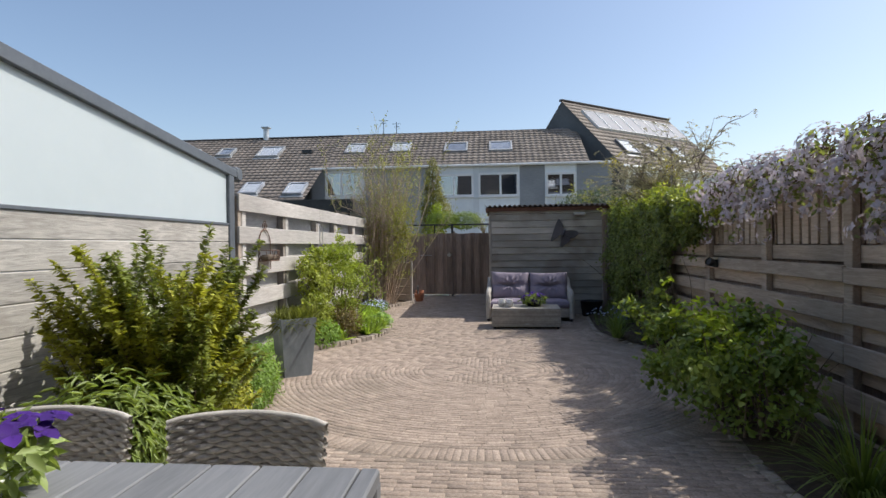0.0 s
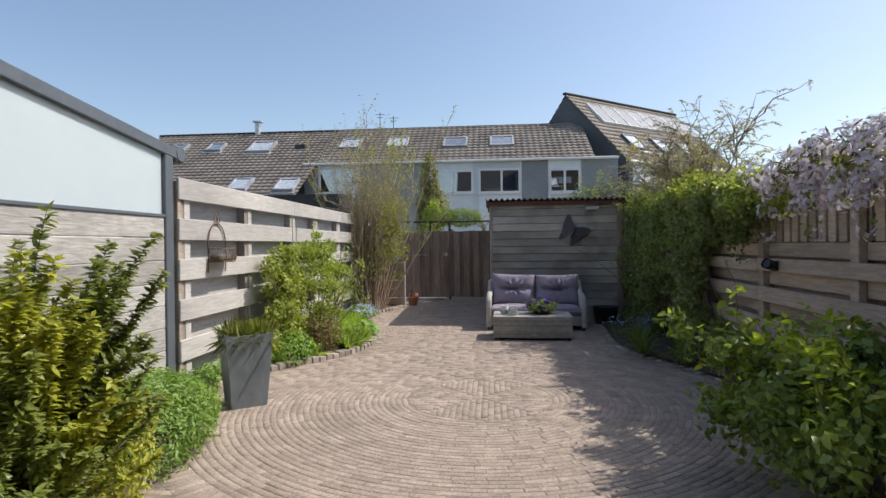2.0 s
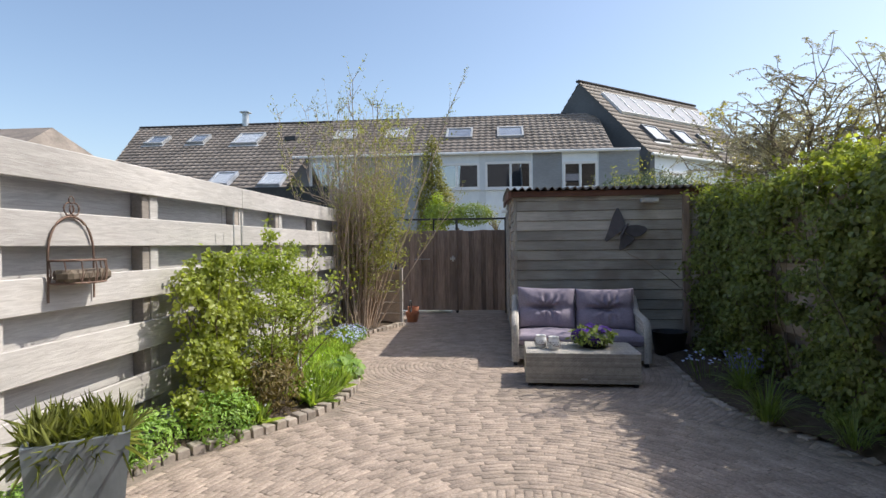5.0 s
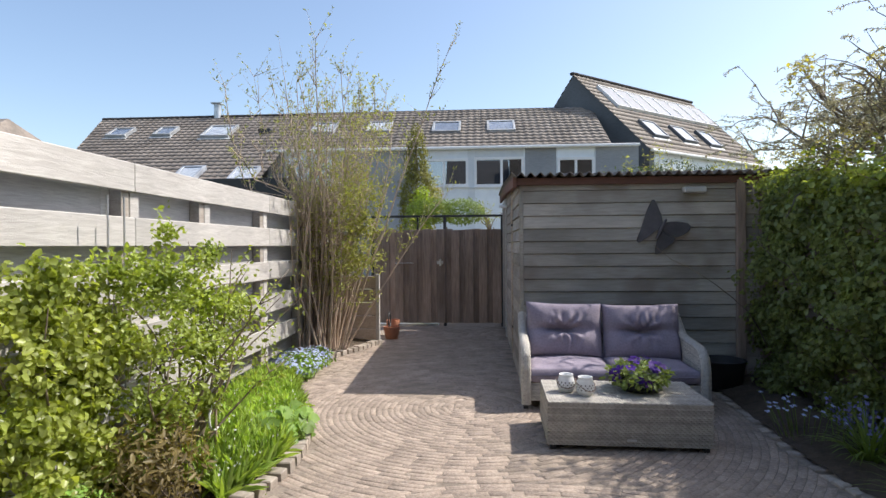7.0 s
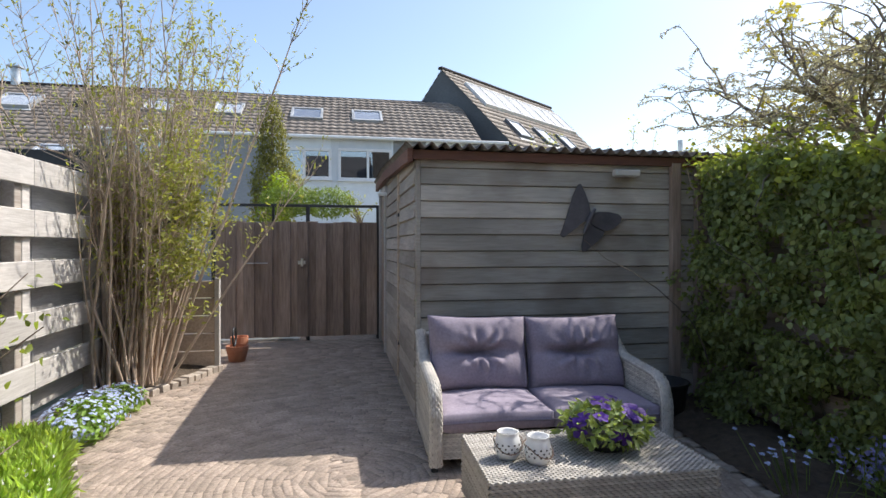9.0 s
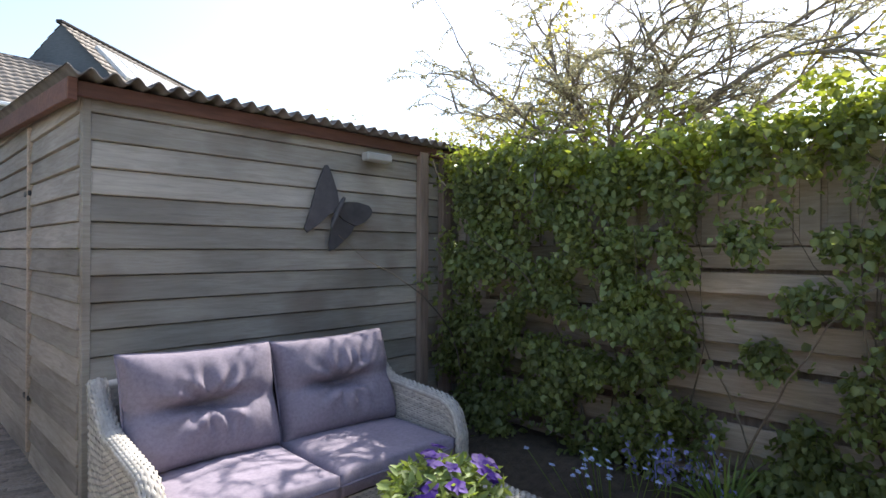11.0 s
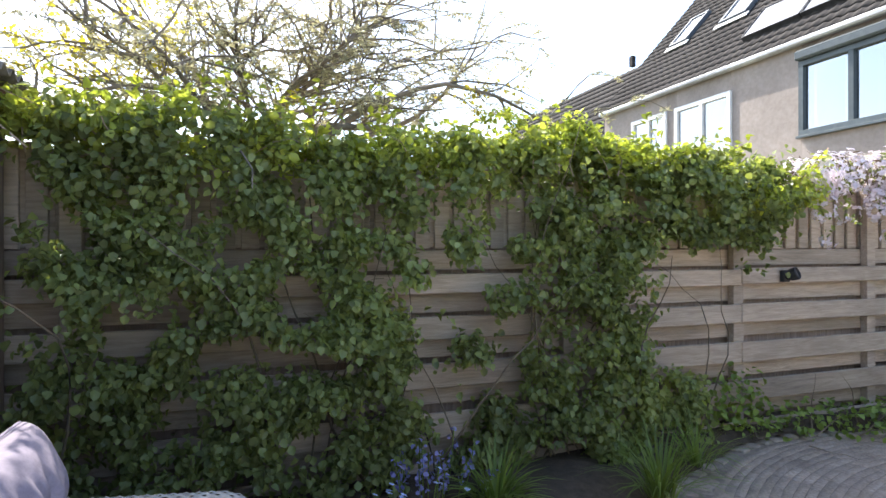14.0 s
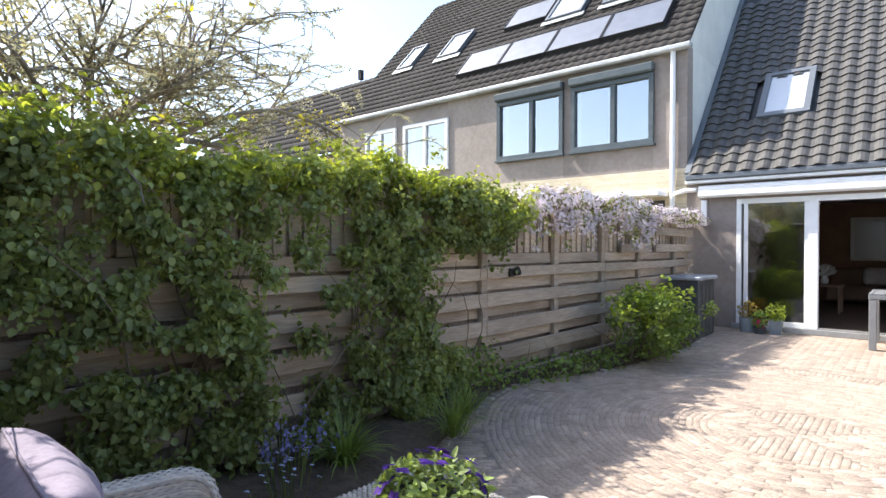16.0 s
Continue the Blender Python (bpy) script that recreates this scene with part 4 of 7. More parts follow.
un = Vector((0, -math.cos(NP), math.sin(NP)))
pantiles("roof", (1.66, HY + 0.12, 4.93), (1, 0, 0), 9.78, un, 6.4, TILEDARK, neighbour, tile=0.20, course=0.23, label="dark tiled roof", lip=0.022, wave=0.025)
raw("roof_underside", [(1.66, HY + 0.12, 4.90), (11.44, HY + 0.12, 4.90), (11.44, HY - 4.3, 9.75), (1.66, HY - 4.3, 9.75)], [(0, 1, 2, 3)], BLACK, neighbour)
slab("gutter", 1.62, 11.45, HY + 0.02, HY + 0.17, 4.84, 4.95, ZINC, neighbour, bevel=0.03)
tubes("downpipe", [([(1.95, HY + 0.07, 4.85), (1.95, HY + 0.07, 0.1)], 0.045)], WHITEPAINT, neighbour, sides=10)
tubes("drain_bend", [([(1.95, HY + 0.07, 2.22), (1.88, HY + 0.12, 2.30), (1.70, HY + 0.14, 2.34), (1.52, HY + 0.13, 2.34)], 0.04)], WHITEPAINT, neighbour, sides=8)
for x0, x1, bars in ((2.30, 3.97, (0.47,)), (4.15, 5.80, (0.46,))):
    window_part("window", neighbour, x0, x1, 3.26, 4.56, HY + 0.01, 1, GREENFRAME, bars, 0.09, 0.12, label="blue-green framed window with roller shutter box")
    slab("shutter_box", x0 - 0.02, x1 + 0.02, HY + 0.003, HY + 0.16, 4.565, 4.74, GREENFRAME, neighbour, bevel=0.03)
    slab("curtain", x0 + 0.75, x0 + 0.92, HY - 0.05, HY - 0.03, 3.3, 4.5, CURTAIN, neighbour)
for x0, x1 in ((7.25, 8.78), (9.05, 10.25)):
    window_part("window", neighbour, x0, x1, 3.26, 4.46, HY + 0.01, 1, WHITEPAINT, (0.5,), 0.09, 0.1, label="white framed window")
slab("canopy", 2.05, 3.6, HY + 0.01, HY + 0.5, 2.26, 2.34, WHITEPAINT, neighbour, "white door canopy")
# no opening is cut: a black slab paints the doorway's dark inside
slab("door_opening", 2.1, 2.9, HY + 0.007, HY + 0.03, 0.1, 2.2, BLACK, neighbour)
slope_z = lambda y: 4.98 + (HY + 0.12 - y) * 1.11
for x0, x1, y0, ln in ((8.0, 8.75, -1.75, 1.15), (9.75, 10.35, -1.75, 1.15), (4.5, 5.45, -1.95, 1.15), (3.1, 4.0, -1.95, 1.1)):
    on_slope(neighbour, x0, x1, y0, slope_z(y0), ln, NP, -1, lift=0.09)
for i in range(4):
    x0 = 2.25 + i * 1.27
    on_slope(neighbour, x0, x0 + 1.25, -0.85, slope_z(-0.85), 0.98, NP, -1, name="solar_panel", frame_mat=DARKMETAL, glass=SOLAR, lift=0.10, w=0.02)
on_slope(neighbour, 5.5, 6.75, -2.1, slope_z(-2.1), 1.0, NP, -1, name="solar_panel", frame_mat=DARKMETAL, glass=SOLAR, lift=0.10, w=0.02)
# further row
row_r = thing("far_neighbour_house", label="lower house with brown tiled roof further along the row", category="house")
slab("wall", 11.45, 24, HY - 6.0, HY - 1.2, 0, 4.4, RENDERWALL, row_r, bevel=0)
pantiles("roof", (11.45, HY - 0.9, 4.35), (1, 0, 0), 12.5, un, 4.6, TILEDARK, row_r, tile=0.3, course=0.34, label="brown tiled roof")
on_slope(row_r, 12.6, 13.4, -2.3, 4.4 + 0.9 * 1.11, 1.0, NP, -1, lift=0.08)
slab("vent", 14.0, 14.15, -3.6, -3.45, 7.4, 7.75, TILEDARK, row_r)

# ---- terrace row opposite ----
row = thing("terrace_row", (0, 0, 0.06), label="long terrace row with brown tiled roof, roof windows and pale panels", category="house")
FY, RY, RZ, EZ = 24.86, 28.5, 7.2, 4.98
TP = math.atan((RZ - EZ) / (RY - FY))
ut = Vector((0, math.cos(TP), math.sin(TP)))
SL = math.hypot(RZ - EZ, RY - FY)
pantiles("roof", (-8.6, FY - 0.15, EZ - 0.02), (1, 0, 0), 12.4, ut, SL + 0.15, TILE, row, tile=0.28, course=0.33, label="brown tiled roof")
pantiles("roof", (-18.4, FY - 2.9, EZ - 2.9 * math.tan(TP)), (1, 0, 0), 9.8, ut, SL + 2.9 / math.cos(TP), TILE, row, tile=0.28, course=0.33, label="brown tiled roof", hip=2.35)
slab("ridge", -18.4, 2.6, RY - 0.12, RY + 0.12, RZ - 0.05, RZ + 0.07, TILEDARK, row, bevel=0.05)
slab("back_wall", -18.3, 4.7, FY + 0.6, RY + 3, 0, EZ - 0.1, SLATE, row, bevel=0)
raw("gable_end", [(-16.0, FY - 2.85, 0), (-16.0, FY - 2.85, EZ - 1.8), (-18.35, RY, RZ - 0.05), (-18.35, RY + 4, 4.5), (-18.35, RY + 4, 0)], [(0, 1, 2, 3, 4)], SLATE, row)
slab("wall", -15.9, -8.62, FY - 2.6, FY - 0.3, 0, EZ - 1.75, SLATE, row, bevel=0)
slab("cladding", -9.2, -8.55, FY, FY + 0.3, 0, EZ - 0.02, SLATE, row, "grey cladding", bevel=0)
wall_with("panel_wall", -8.55, -6.6, FY + 0.006, FY + 0.3, 0, EZ - 0.02, [(-8.5, -6.72, 3.62, 4.78)], PALEPANEL, row)
slab("cladding", -6.6, -3.5, FY, FY + 0.3, 0, EZ - 0.02, SLATE, row, "grey cladding", bevel=0)
wall_with("panel_wall", -3.5, 0.65, FY + 0.006, FY + 0.3, 0, EZ - 0.02, [(-3.28, -1.5, 3.52, 4.53), (-1.23, 0.58, 3.5, 4.56)], PALEPANEL, row)
slab("cladding", 0.65, 1.8, FY, FY + 0.3, 0, EZ - 0.02, SLATE, row, "grey cladding", bevel=0)
wall_with("panel_wall", 1.8, 3.24, FY + 0.006, FY + 0.3, 0, EZ - 0.02, [(1.86, 3.18, 3.47, 4.5)], PALEPANEL, row)
slab("cladding", 3.24, 4.8, FY, FY + 0.3, 0, EZ - 0.02, SLATE, row, "grey cladding", bevel=0)
slab("gutter", -9.2, 4.8, FY - 0.22, FY - 0.08, EZ - 0.1, EZ, WHITEPAINT, row, bevel=0.02)
for x0, x1, z0, z1, bars in ((-3.3, -1.48, 3.5, 4.55, (0.5,)), (-1.25, 0.6, 3.48, 4.58, (0.55,)), (1.84, 3.2, 3.45, 4.52, (0.5,)), (-8.52, -6.7, 3.6, 4.8, (0.42,))):
    window_part("window", row, x0, x1, z0, z1, FY, -1, WHITEPAINT, bars, 0.09, 0.1, label="white framed window")
tan_z = lambda y: EZ + (y - FY) * math.tan(TP) + 0.02
for x0, x1, y0, ln in ((-16.75, -15.85, 26.3, 0.9), (-14.7, -13.9, 26.3, 0.9), (-12.5, -11.3, 26.05, 1.25), (-7.95, -6.95, 26.15, 1.2), (-5.65, -4.65, 26.15, 1.2), (-2.95, -1.8, 26.0, 1.15), (-0.75, 0.38, 26.0, 1.15), (-11.7, -10.85, 22.42, 1.1), (-9.65, -8.78, 22.3, 1.1)):
    on_slope(row, x0, x1, y0, tan_z(y0), ln, TP, 1, lift=0.16, w=0.09, frame_mat=ZINC if y0 > 24 else LIDGREY, blind=LIDGREY if x0 in (-16.75, -14.7, -2.95, -0.75) else None)
slab("vent", -10.2, -9.7, 26.4, 26.7, tan_z(26.5), tan_z(26.5) + 0.18, DARKMETAL, row)
tubes("flue", [([(-12.9, 28.4, 7.1), (-12.9, 28.4, 7.75)], 0.16)], STEEL, row, sides=12)
slab("flue_cap", -13.12, -12.68, 28.2, 28.6, 7.76, 7.82, STEEL, row)
for x, h in ((-6.4, 0.9), (-5.7, 0.7)):
    tubes("antenna", [([(x, 28.5, 7.2), (x, 28.5, 7.2 + h)], 0.02), ([(x - 0.25, 28.5, 7.1 + h), (x + 0.25, 28.5, 7.1 + h)], 0.012), ([(x - 0.15, 28.5, 6.95 + h), (x + 0.15, 28.5, 6.95 + h)], 0.012)], DARKMETAL, row)
# taller end house, turned
tower = thing("end_house", (3.1, 28.7, 0.06), 38, "tall end house with dark slate gable and solar panels", "house")
W, TR, TE, TL = 3.8, 8.72, 4.95, 9.0
raw("gable_wall", [(0, -W, 0), (0, W, 0), (0, W, TE), (0, 0, TR), (0, -W, TE), (0.3, -W, 0), (0.3, W, 0), (0.3, W, TE), (0.3, 0, TR), (0.3, -W, TE)],
    [(4, 3, 2, 1, 0), (5, 6, 7, 8, 9), (0, 1, 6, 5), (1, 2, 7, 6), (2, 3, 8, 7), (3, 4, 9, 8), (4, 0, 5, 9)], DARKCLAD, tower, "dark slate gable")
slab("wall", 0.305, TL, -W + 0.004, W, 0, TE, PALEPANEL, tower, bevel=0)
SP = math.atan((TR - TE) / W)
pantiles("roof", (-0.12, -W - 0.12, TE - 0.08), (1, 0, 0), TL, (0, math.cos(SP), math.sin(SP)), math.hypot(W, TR - TE) + 0.15, TILE, tower, tile=0.28, course=0.33, label="brown tiled roof")
pantiles("roof", (TL, W + 0.12, TE - 0.08), (-1, 0, 0), TL, (0, -math.cos(SP), math.sin(SP)), math.hypot(W, TR - TE) + 0.15, TILE, tower, tile=0.28, course=0.33, label="brown tiled roof")
slab("ridge", -0.15, TL, -0.12, 0.12, TR + 0.0, TR + 0.12, TILEDARK, tower, bevel=0.05)
sz = lambda y: TE + (y + W) * (TR - TE) / W + 0.04
for i in range(8):
    on_slope(tower, 0.7 + i * 0.98, 1.64 + i * 0.98, -1.75, sz(-1.75), 1.6, SP, 1, name="solar_panel", frame_mat=WHITEPAINT, glass=SOLAR, lift=0.15, w=0.035)
for x0 in (1.1, 3.2, 5.2):
    on_slope(tower, x0, x0 + 1.0, -3.2, sz(-3.2), 1.1, SP, 1, lift=0.16)
slab("gutter", -0.1, TL, -W - 0.24, -W - 0.1, TE - 0.14, TE - 0.03, WHITEPAINT, tower, bevel=0.03)
slab("shutter_box", 0.6, 2.6, -W - 0.16, -W - 0.004, 4.0, 4.25, WHITEPAINT, tower)
# small gabled house far off, and the house row beyond the end house
far_l = thing("distant_house", (-24.6, 30, 0), 0, "distant house with a brown gabled roof", "house")
raw("house", [(-6, -3, 0), (0.9, -3, 0), (0.9, 3, 0), (-6, 3, 0), (-6, -3, 6.2), (0.9, -3, 6.2), (0.9, 3, 6.2), (-6, 3, 6.2), (-6, 0, 7.7), (0.2, 0, 7.7)],
    [(0, 1, 5, 4), (1, 2, 6, 5), (2, 3, 7, 6), (3, 0, 4, 7), (5, 6, 9), (4, 7, 8)], WHITEPAINT, far_l)
raw("roof", [(-6.2, -3.3, 6.1), (1.1, -3.3, 6.1), (0.2, 0, 7.8), (-6.2, 0, 7.8), (1.1, 3.3, 6.1), (-6.2, 3.3, 6.1)], [(0, 1, 2, 3), (3, 2, 4, 5), (1, 4, 2)], TILE, far_l)
carport = thing("black_carport", label="low black flat-roofed carport behind the fence", category="carport")
slab("roof", -7.6, -4.4, 14.0, 17.5, 2.25, 2.60, BLACK, carport)
for x in (-7.5, -4.55):
    for y in (14.1, 17.4):
        slab("post", x - 0.05, x + 0.05, y - 0.05, y + 0.05, 0, 2.25, BLACK, carport)
chim = thing("distant_flue", label="thin metal flue on a far roof", category="flue")
tubes("pipe", [([(16.6, 32, 0.0), (16.6, 32, 6.9)], 0.14)], STEEL, chim, sides=8)

for whole in (home, room, neighbour, row_r, couch, stand, vase):
    whole.scale = (0.979, 1.0, 0.981)

# ---- garden sofa ----


def pillow(name, w, d, h, material, parent, at, turn, seed=0, tuft=0.0, n=22, boxy=0.0):
    """A stuffed cushion: domed on both sides, pinched to a seam, creased towards a tuft in its middle."""
    verts, faces = [], []
    r = random.Random(seed)
    o = Vector((r.random() * 9, r.random() * 9, r.random() * 9))
    for side in (1, -1):
        for i in range(n + 1):
            for j in range(n + 1):
                x, y = 2 * i / n - 1, 2 * j / n - 1
                t = max(0.0, (1 - x ** 6) * (1 - y ** 6)) ** 0.42
                z = side * h / 2 * (0.10 + 0.62 * boxy + (0.90 - 0.62 * boxy) * t) * (1 + 0.22 * (1 - x * x) * (1 - y * y))
                if tuft and side > 0:
                    z -= tuft * math.exp(-((x / 0.46) ** 2 + (y / 0.13) ** 2)) + 0.025 * math.exp(-(y / 0.22) ** 2)
                    ang = math.atan2(y, x)
                    z += 0.013 * math.sin(9 * ang + seed) * math.exp(-((math.hypot(x, y * 1.2) - 0.35) / 0.25) ** 2)
                    z += 0.011 * math.sin(26 * x + 5 * noise.noise(Vector((x * 2, y * 2, 3)) + o)) * math.exp(-((x - 0.1) / 0.38) ** 2 - ((abs(y) - 0.38) / 0.28) ** 2)
                z += 0.012 * noise.noise(Vector((x * 1.6, y * 1.6, side)) + o) * t + 0.005 * noise.noise(Vector((x * 6, y * 3, side)) + o) * t
                px = x * w / 2 * (1 - 0.035 * (1 - y * y) + 0.01 * noise.noise(Vector((y * 2, 1, 0)) + o))
                py = y * d / 2 * (1 - 0.045 * (1 - x * x) + 0.015 * noise.noise(Vector((x * 2, 5, 0)) + o))
                verts.append((px, py, z))
    m = (n + 1) ** 2
    for i in range(n):
        for j in range(n):
            a = i * (n + 1) + j
            q = (a, a + n + 1, a + n + 2, a + 1)
            faces += [q, tuple(m + k for k in reversed(q))]
    ring = [i * (n + 1) for i in range(n + 1)] + [n * (n + 1) + j for j in range(1, n + 1)] + [i * (n + 1) + n for i in range(n - 1, -1, -1)] + [j for j in range(n - 1, 0, -1)]
    for k in range(len(ring)):
        a, b = ring[k], ring[(k + 1) % len(ring)]
        faces.append((b, a, m + a, m + b))
    ob = raw(name, verts, faces, material, parent, smooth=True, at=at, turn=turn)
    piping = [Vector(verts[k]) * 1.0 for k in ring] + [Vector(verts[ring[0]])]
    for p in piping:
        p.z = 0
    tubes("piping", [([p * 1.003 for p in piping], 0.006)], material, ob)
    return ob


sofa = thing("garden_sofa", (0.0, 8.53, 0), -2, "two-seat grey wicker garden sofa with mauve-grey cushions", "sofa")
SW, SD, AT = 0.72, 0.76, 0.055


def arm_top(y):
    """Height of an arm: rounded at its front, level, then rising to the back."""
    front = 0.13 - math.sqrt(max(0.0, 0.13 ** 2 - max(0.0, 0.13 - y) ** 2))
    return 0.475 - front + 0.04 * min(1, y / 0.52) + 0.17 * max(0.0, (y - 0.52) / 0.24) ** 1.3


rim = [(-0.005, 0.05), (-0.005, 0.2), (-0.004, 0.33)] + [(y, arm_top(y)) for y in np.linspace(0, SD, 30)]
acc = np.concatenate([[0], np.cumsum([math.dist(a, b) for a, b in zip(rim[:-1], rim[1:])])])


def along_rim(u):
    s = u * acc[-1]
    return float(np.interp(s, acc, [p[0] for p in rim])), float(np.interp(s, acc, [p[1] for p in rim]))


def rim_skin(u, v, xm):
    (y, z), (y2, z2) = along_rim(max(0, u - 0.01)), along_rim(min(1, u + 0.01))
    n = Vector((0, -(z2 - z), y2 - y)).normalized()
    w = math.pi * (1.15 * v - 0.075)
    y, z = along_rim(u)
    q = Vector((math.cos(w), 0, 0)) + n * math.sin(w)
    return (xm + 0.038 * q.x, y + 0.030 * q.y, z + 0.030 * q.z), q


for sx in (-1, 1):
    xo = sx * SW
    weave("arm_side", lambda u, v, xo=xo, sx=sx: ((xo, u * SD, 0.06 + v * (arm_top(u * SD) - 0.06)), (sx, 0, 0)), 40, 34, WICKER, sofa, amp=0.003)
    weave("arm_inside", lambda u, v, xo=xo, sx=sx: ((xo - sx * AT, u * SD, 0.2 + v * (arm_top(u * SD) - 0.2)), (-sx, 0, 0)), 26, 34, WICKER, sofa, amp=0.003)
    slab("arm_core", min(xo - sx * 0.05, xo - sx * 0.006), max(xo - sx * 0.05, xo - sx * 0.006), 0.02, SD - 0.02, 0.06, 0.33, WICKERSHADE, sofa)
    slab("arm_core", min(xo - sx * 0.05, xo - sx * 0.006), max(xo - sx * 0.05, xo - sx * 0.006), 0.13, SD - 0.02, 0.332, 0.47, WICKERSHADE, sofa)
    weave("arm_rim", lambda u, v, xo=xo, sx=sx: rim_skin(u, v, xo - sx * AT / 2), 9, 66, WICKER, sofa, amp=0.003)
    for y in (0.05, SD - 0.06):
        slab("leg", xo - sx * AT / 2 - 0.02, xo - sx * AT / 2 + 0.02, y - 0.02, y + 0.02, 0, 0.06, BLACK, sofa)
weave("front_panel", lambda u, v: ((-SW + 0.05 + u * (2 * SW - 0.10), 0.03, 0.07 + v * 0.145), (0, -1, 0)), 12, 80, WICKER, sofa, amp=0.003)
slab("seat_frame", -SW + 0.06, SW - 0.06, 0.04, SD - 0.05, 0.10, 0.21, WICKERSHADE, sofa)
weave("backrest", lambda u, v: ((-SW + u * 2 * SW, SD - 0.08 + 0.08 * v, 0.2 + v * (0.45 + 0.03 * math.sin(math.pi * u))), (0, -1, 0)), 40, 70, WICKER, sofa, amp=0.003)
weave("back_outside", lambda u, v: ((-SW + u * 2 * SW, SD + 0.0 + 0.04 * v, 0.06 + v * (0.59 + 0.03 * math.sin(math.pi * u))), (0, 1, 0)), 44, 70, WICKER, sofa, amp=0.003)
top_rail = [(-SW + u * 2 * SW, SD + 0.02, 0.655 + 0.03 * math.sin(math.pi * u)) for u in np.linspace(0, 1, 20)]
tubes("back_rail", [(top_rail, 0.026)], WICKER, sofa)
for k in (0, 1):
    pillow("seat_cushion", 0.66, 0.63, 0.125, MAUVE, sofa, (-0.332 + 0.664 * k, 0.318, 0.278), (0, 0, 0), 3 + k, boxy=1.0, n=30)
    pillow("back_cushion", 0.665, 0.495, 0.20, MAUVE, sofa, (-0.325 + 0.672 * k, 0.578, 0.547 + (0.012 if k == 0 else 0)), (73, (1.5 if k == 0 else -0.5), (2 if k == 0 else -2)), 8 + k, tuft=0.095, n=48)

# ---- coffee table ----
ctable = thing("coffee_table", (-0.10, 7.965, 0), -1.5, "low grey wicker coffee table with closed sides", "table")
TX, TY, TH = 0.515, 0.29, 0.315
weave("side", lambda u, v: ((-TX + u * 2 * TX, -TY, 0.035 + v * (TH - 0.04)), (0, -1, 0)), 22, 64, TABLEWICKER, ctable)
weave("side", lambda u, v: ((TX - u * 2 * TX, TY, 0.035 + v * (TH - 0.04)), (0, 1, 0)), 22, 64, TABLEWICKER, ctable)
weave("side", lambda u, v: ((TX, -TY + u * 2 * TY, 0.035 + v * (TH - 0.04)), (1, 0, 0)), 22, 36, TABLEWICKER, ctable)
weave("side", lambda u, v: ((-TX, TY - u * 2 * TY, 0.035 + v * (TH - 0.04)), (-1, 0, 0)), 22, 36, TABLEWICKER, ctable)
weave("tabletop", lambda u, v: ((-TX + u * 2 * TX, -TY + v * 2 * TY, TH), (0, 0, 1)), 44, 64, TABLEWICKER, ctable)
# solid fill, coloured dark as the shade inside the wicker
slab("core", -TX + 0.008, TX - 0.008, -TY + 0.008, TY - 0.008, 0.04, TH - 0.008, WICKERSHADE, ctable)
for sx in (-1, 1):
    for sy in (-1, 1):
        slab("foot", sx * 0.48 - 0.02, sx * 0.48 + 0.02, sy * 0.25 - 0.02, sy * 0.25 + 0.02, 0, 0.04, BLACK, ctable)
slab("label_plate", -0.02, 0.04, -TY - 0.010, -TY - 0.006, 0.07, 0.085, STEEL, ctable)


def blossoms(name, centres, facing, petal, material, parent, k=5, slim=0.9, label=""):
    """Open flowers of k petals each."""
    c, f = np.asarray(centres, float), unit(np.asarray(facing, float))
    C, F, A = [], [], []
    for j in range(k):
        t = rng.normal(0, 1, c.shape) if j == 0 else t0
        if j == 0:
            t0 = unit(np.cross(f, t))
            s0 = np.cross(f, t0)
        w = 2 * math.pi * j / k
        C.append(c)
        F.append(f)
        A.append(t0 * math.cos(w) + s0 * math.sin(w) + f * 0.25)
    return leaves(name, np.concatenate(C), np.concatenate(F), petal, material, parent, label, slim=slim, along=np.concatenate(A) * 4, fold=0.1, spread=0.1)


def petunias(at, radius, height, seed, label, pot_mat, pot=True):
    root = thing("flower_bowl", at, 0, label, "flower pot")
    if pot:
        v, f = lathe([(0.0, 0.0), (radius * 0.45, 0.0), (radius * 0.75, height * 0.35), (radius * 0.85, height * 0.5), (radius * 0.78, height * 0.5), (radius * 0.6, height * 0.4), (0, height * 0.4)], 20)
        raw("bowl", v, f, pot_mat, root, smooth=True)
    p, o = cloud([(0, 0, height * 0.75, radius * 1.05, radius, height * 0.5)], int(700 * radius / 0.2), seed=seed)
    leaves("foliage", p, o + np.array([0, 0, 0.5]), 0.05, PETUNIALEAF, root, slim=0.4, along=o + np.array([0, 0, 0.2]))
    p, o = cloud([(0, 0, height * 0.85, radius * 1.0, radius * 0.95, height * 0.52)], int(30 * radius / 0.2), shell=0.1, seed=seed + 1)
    blossoms("flowers", p + o * 0.015, o + np.array([0, -0.3, 0.6]), 0.035, PURPLE, root)
    return root


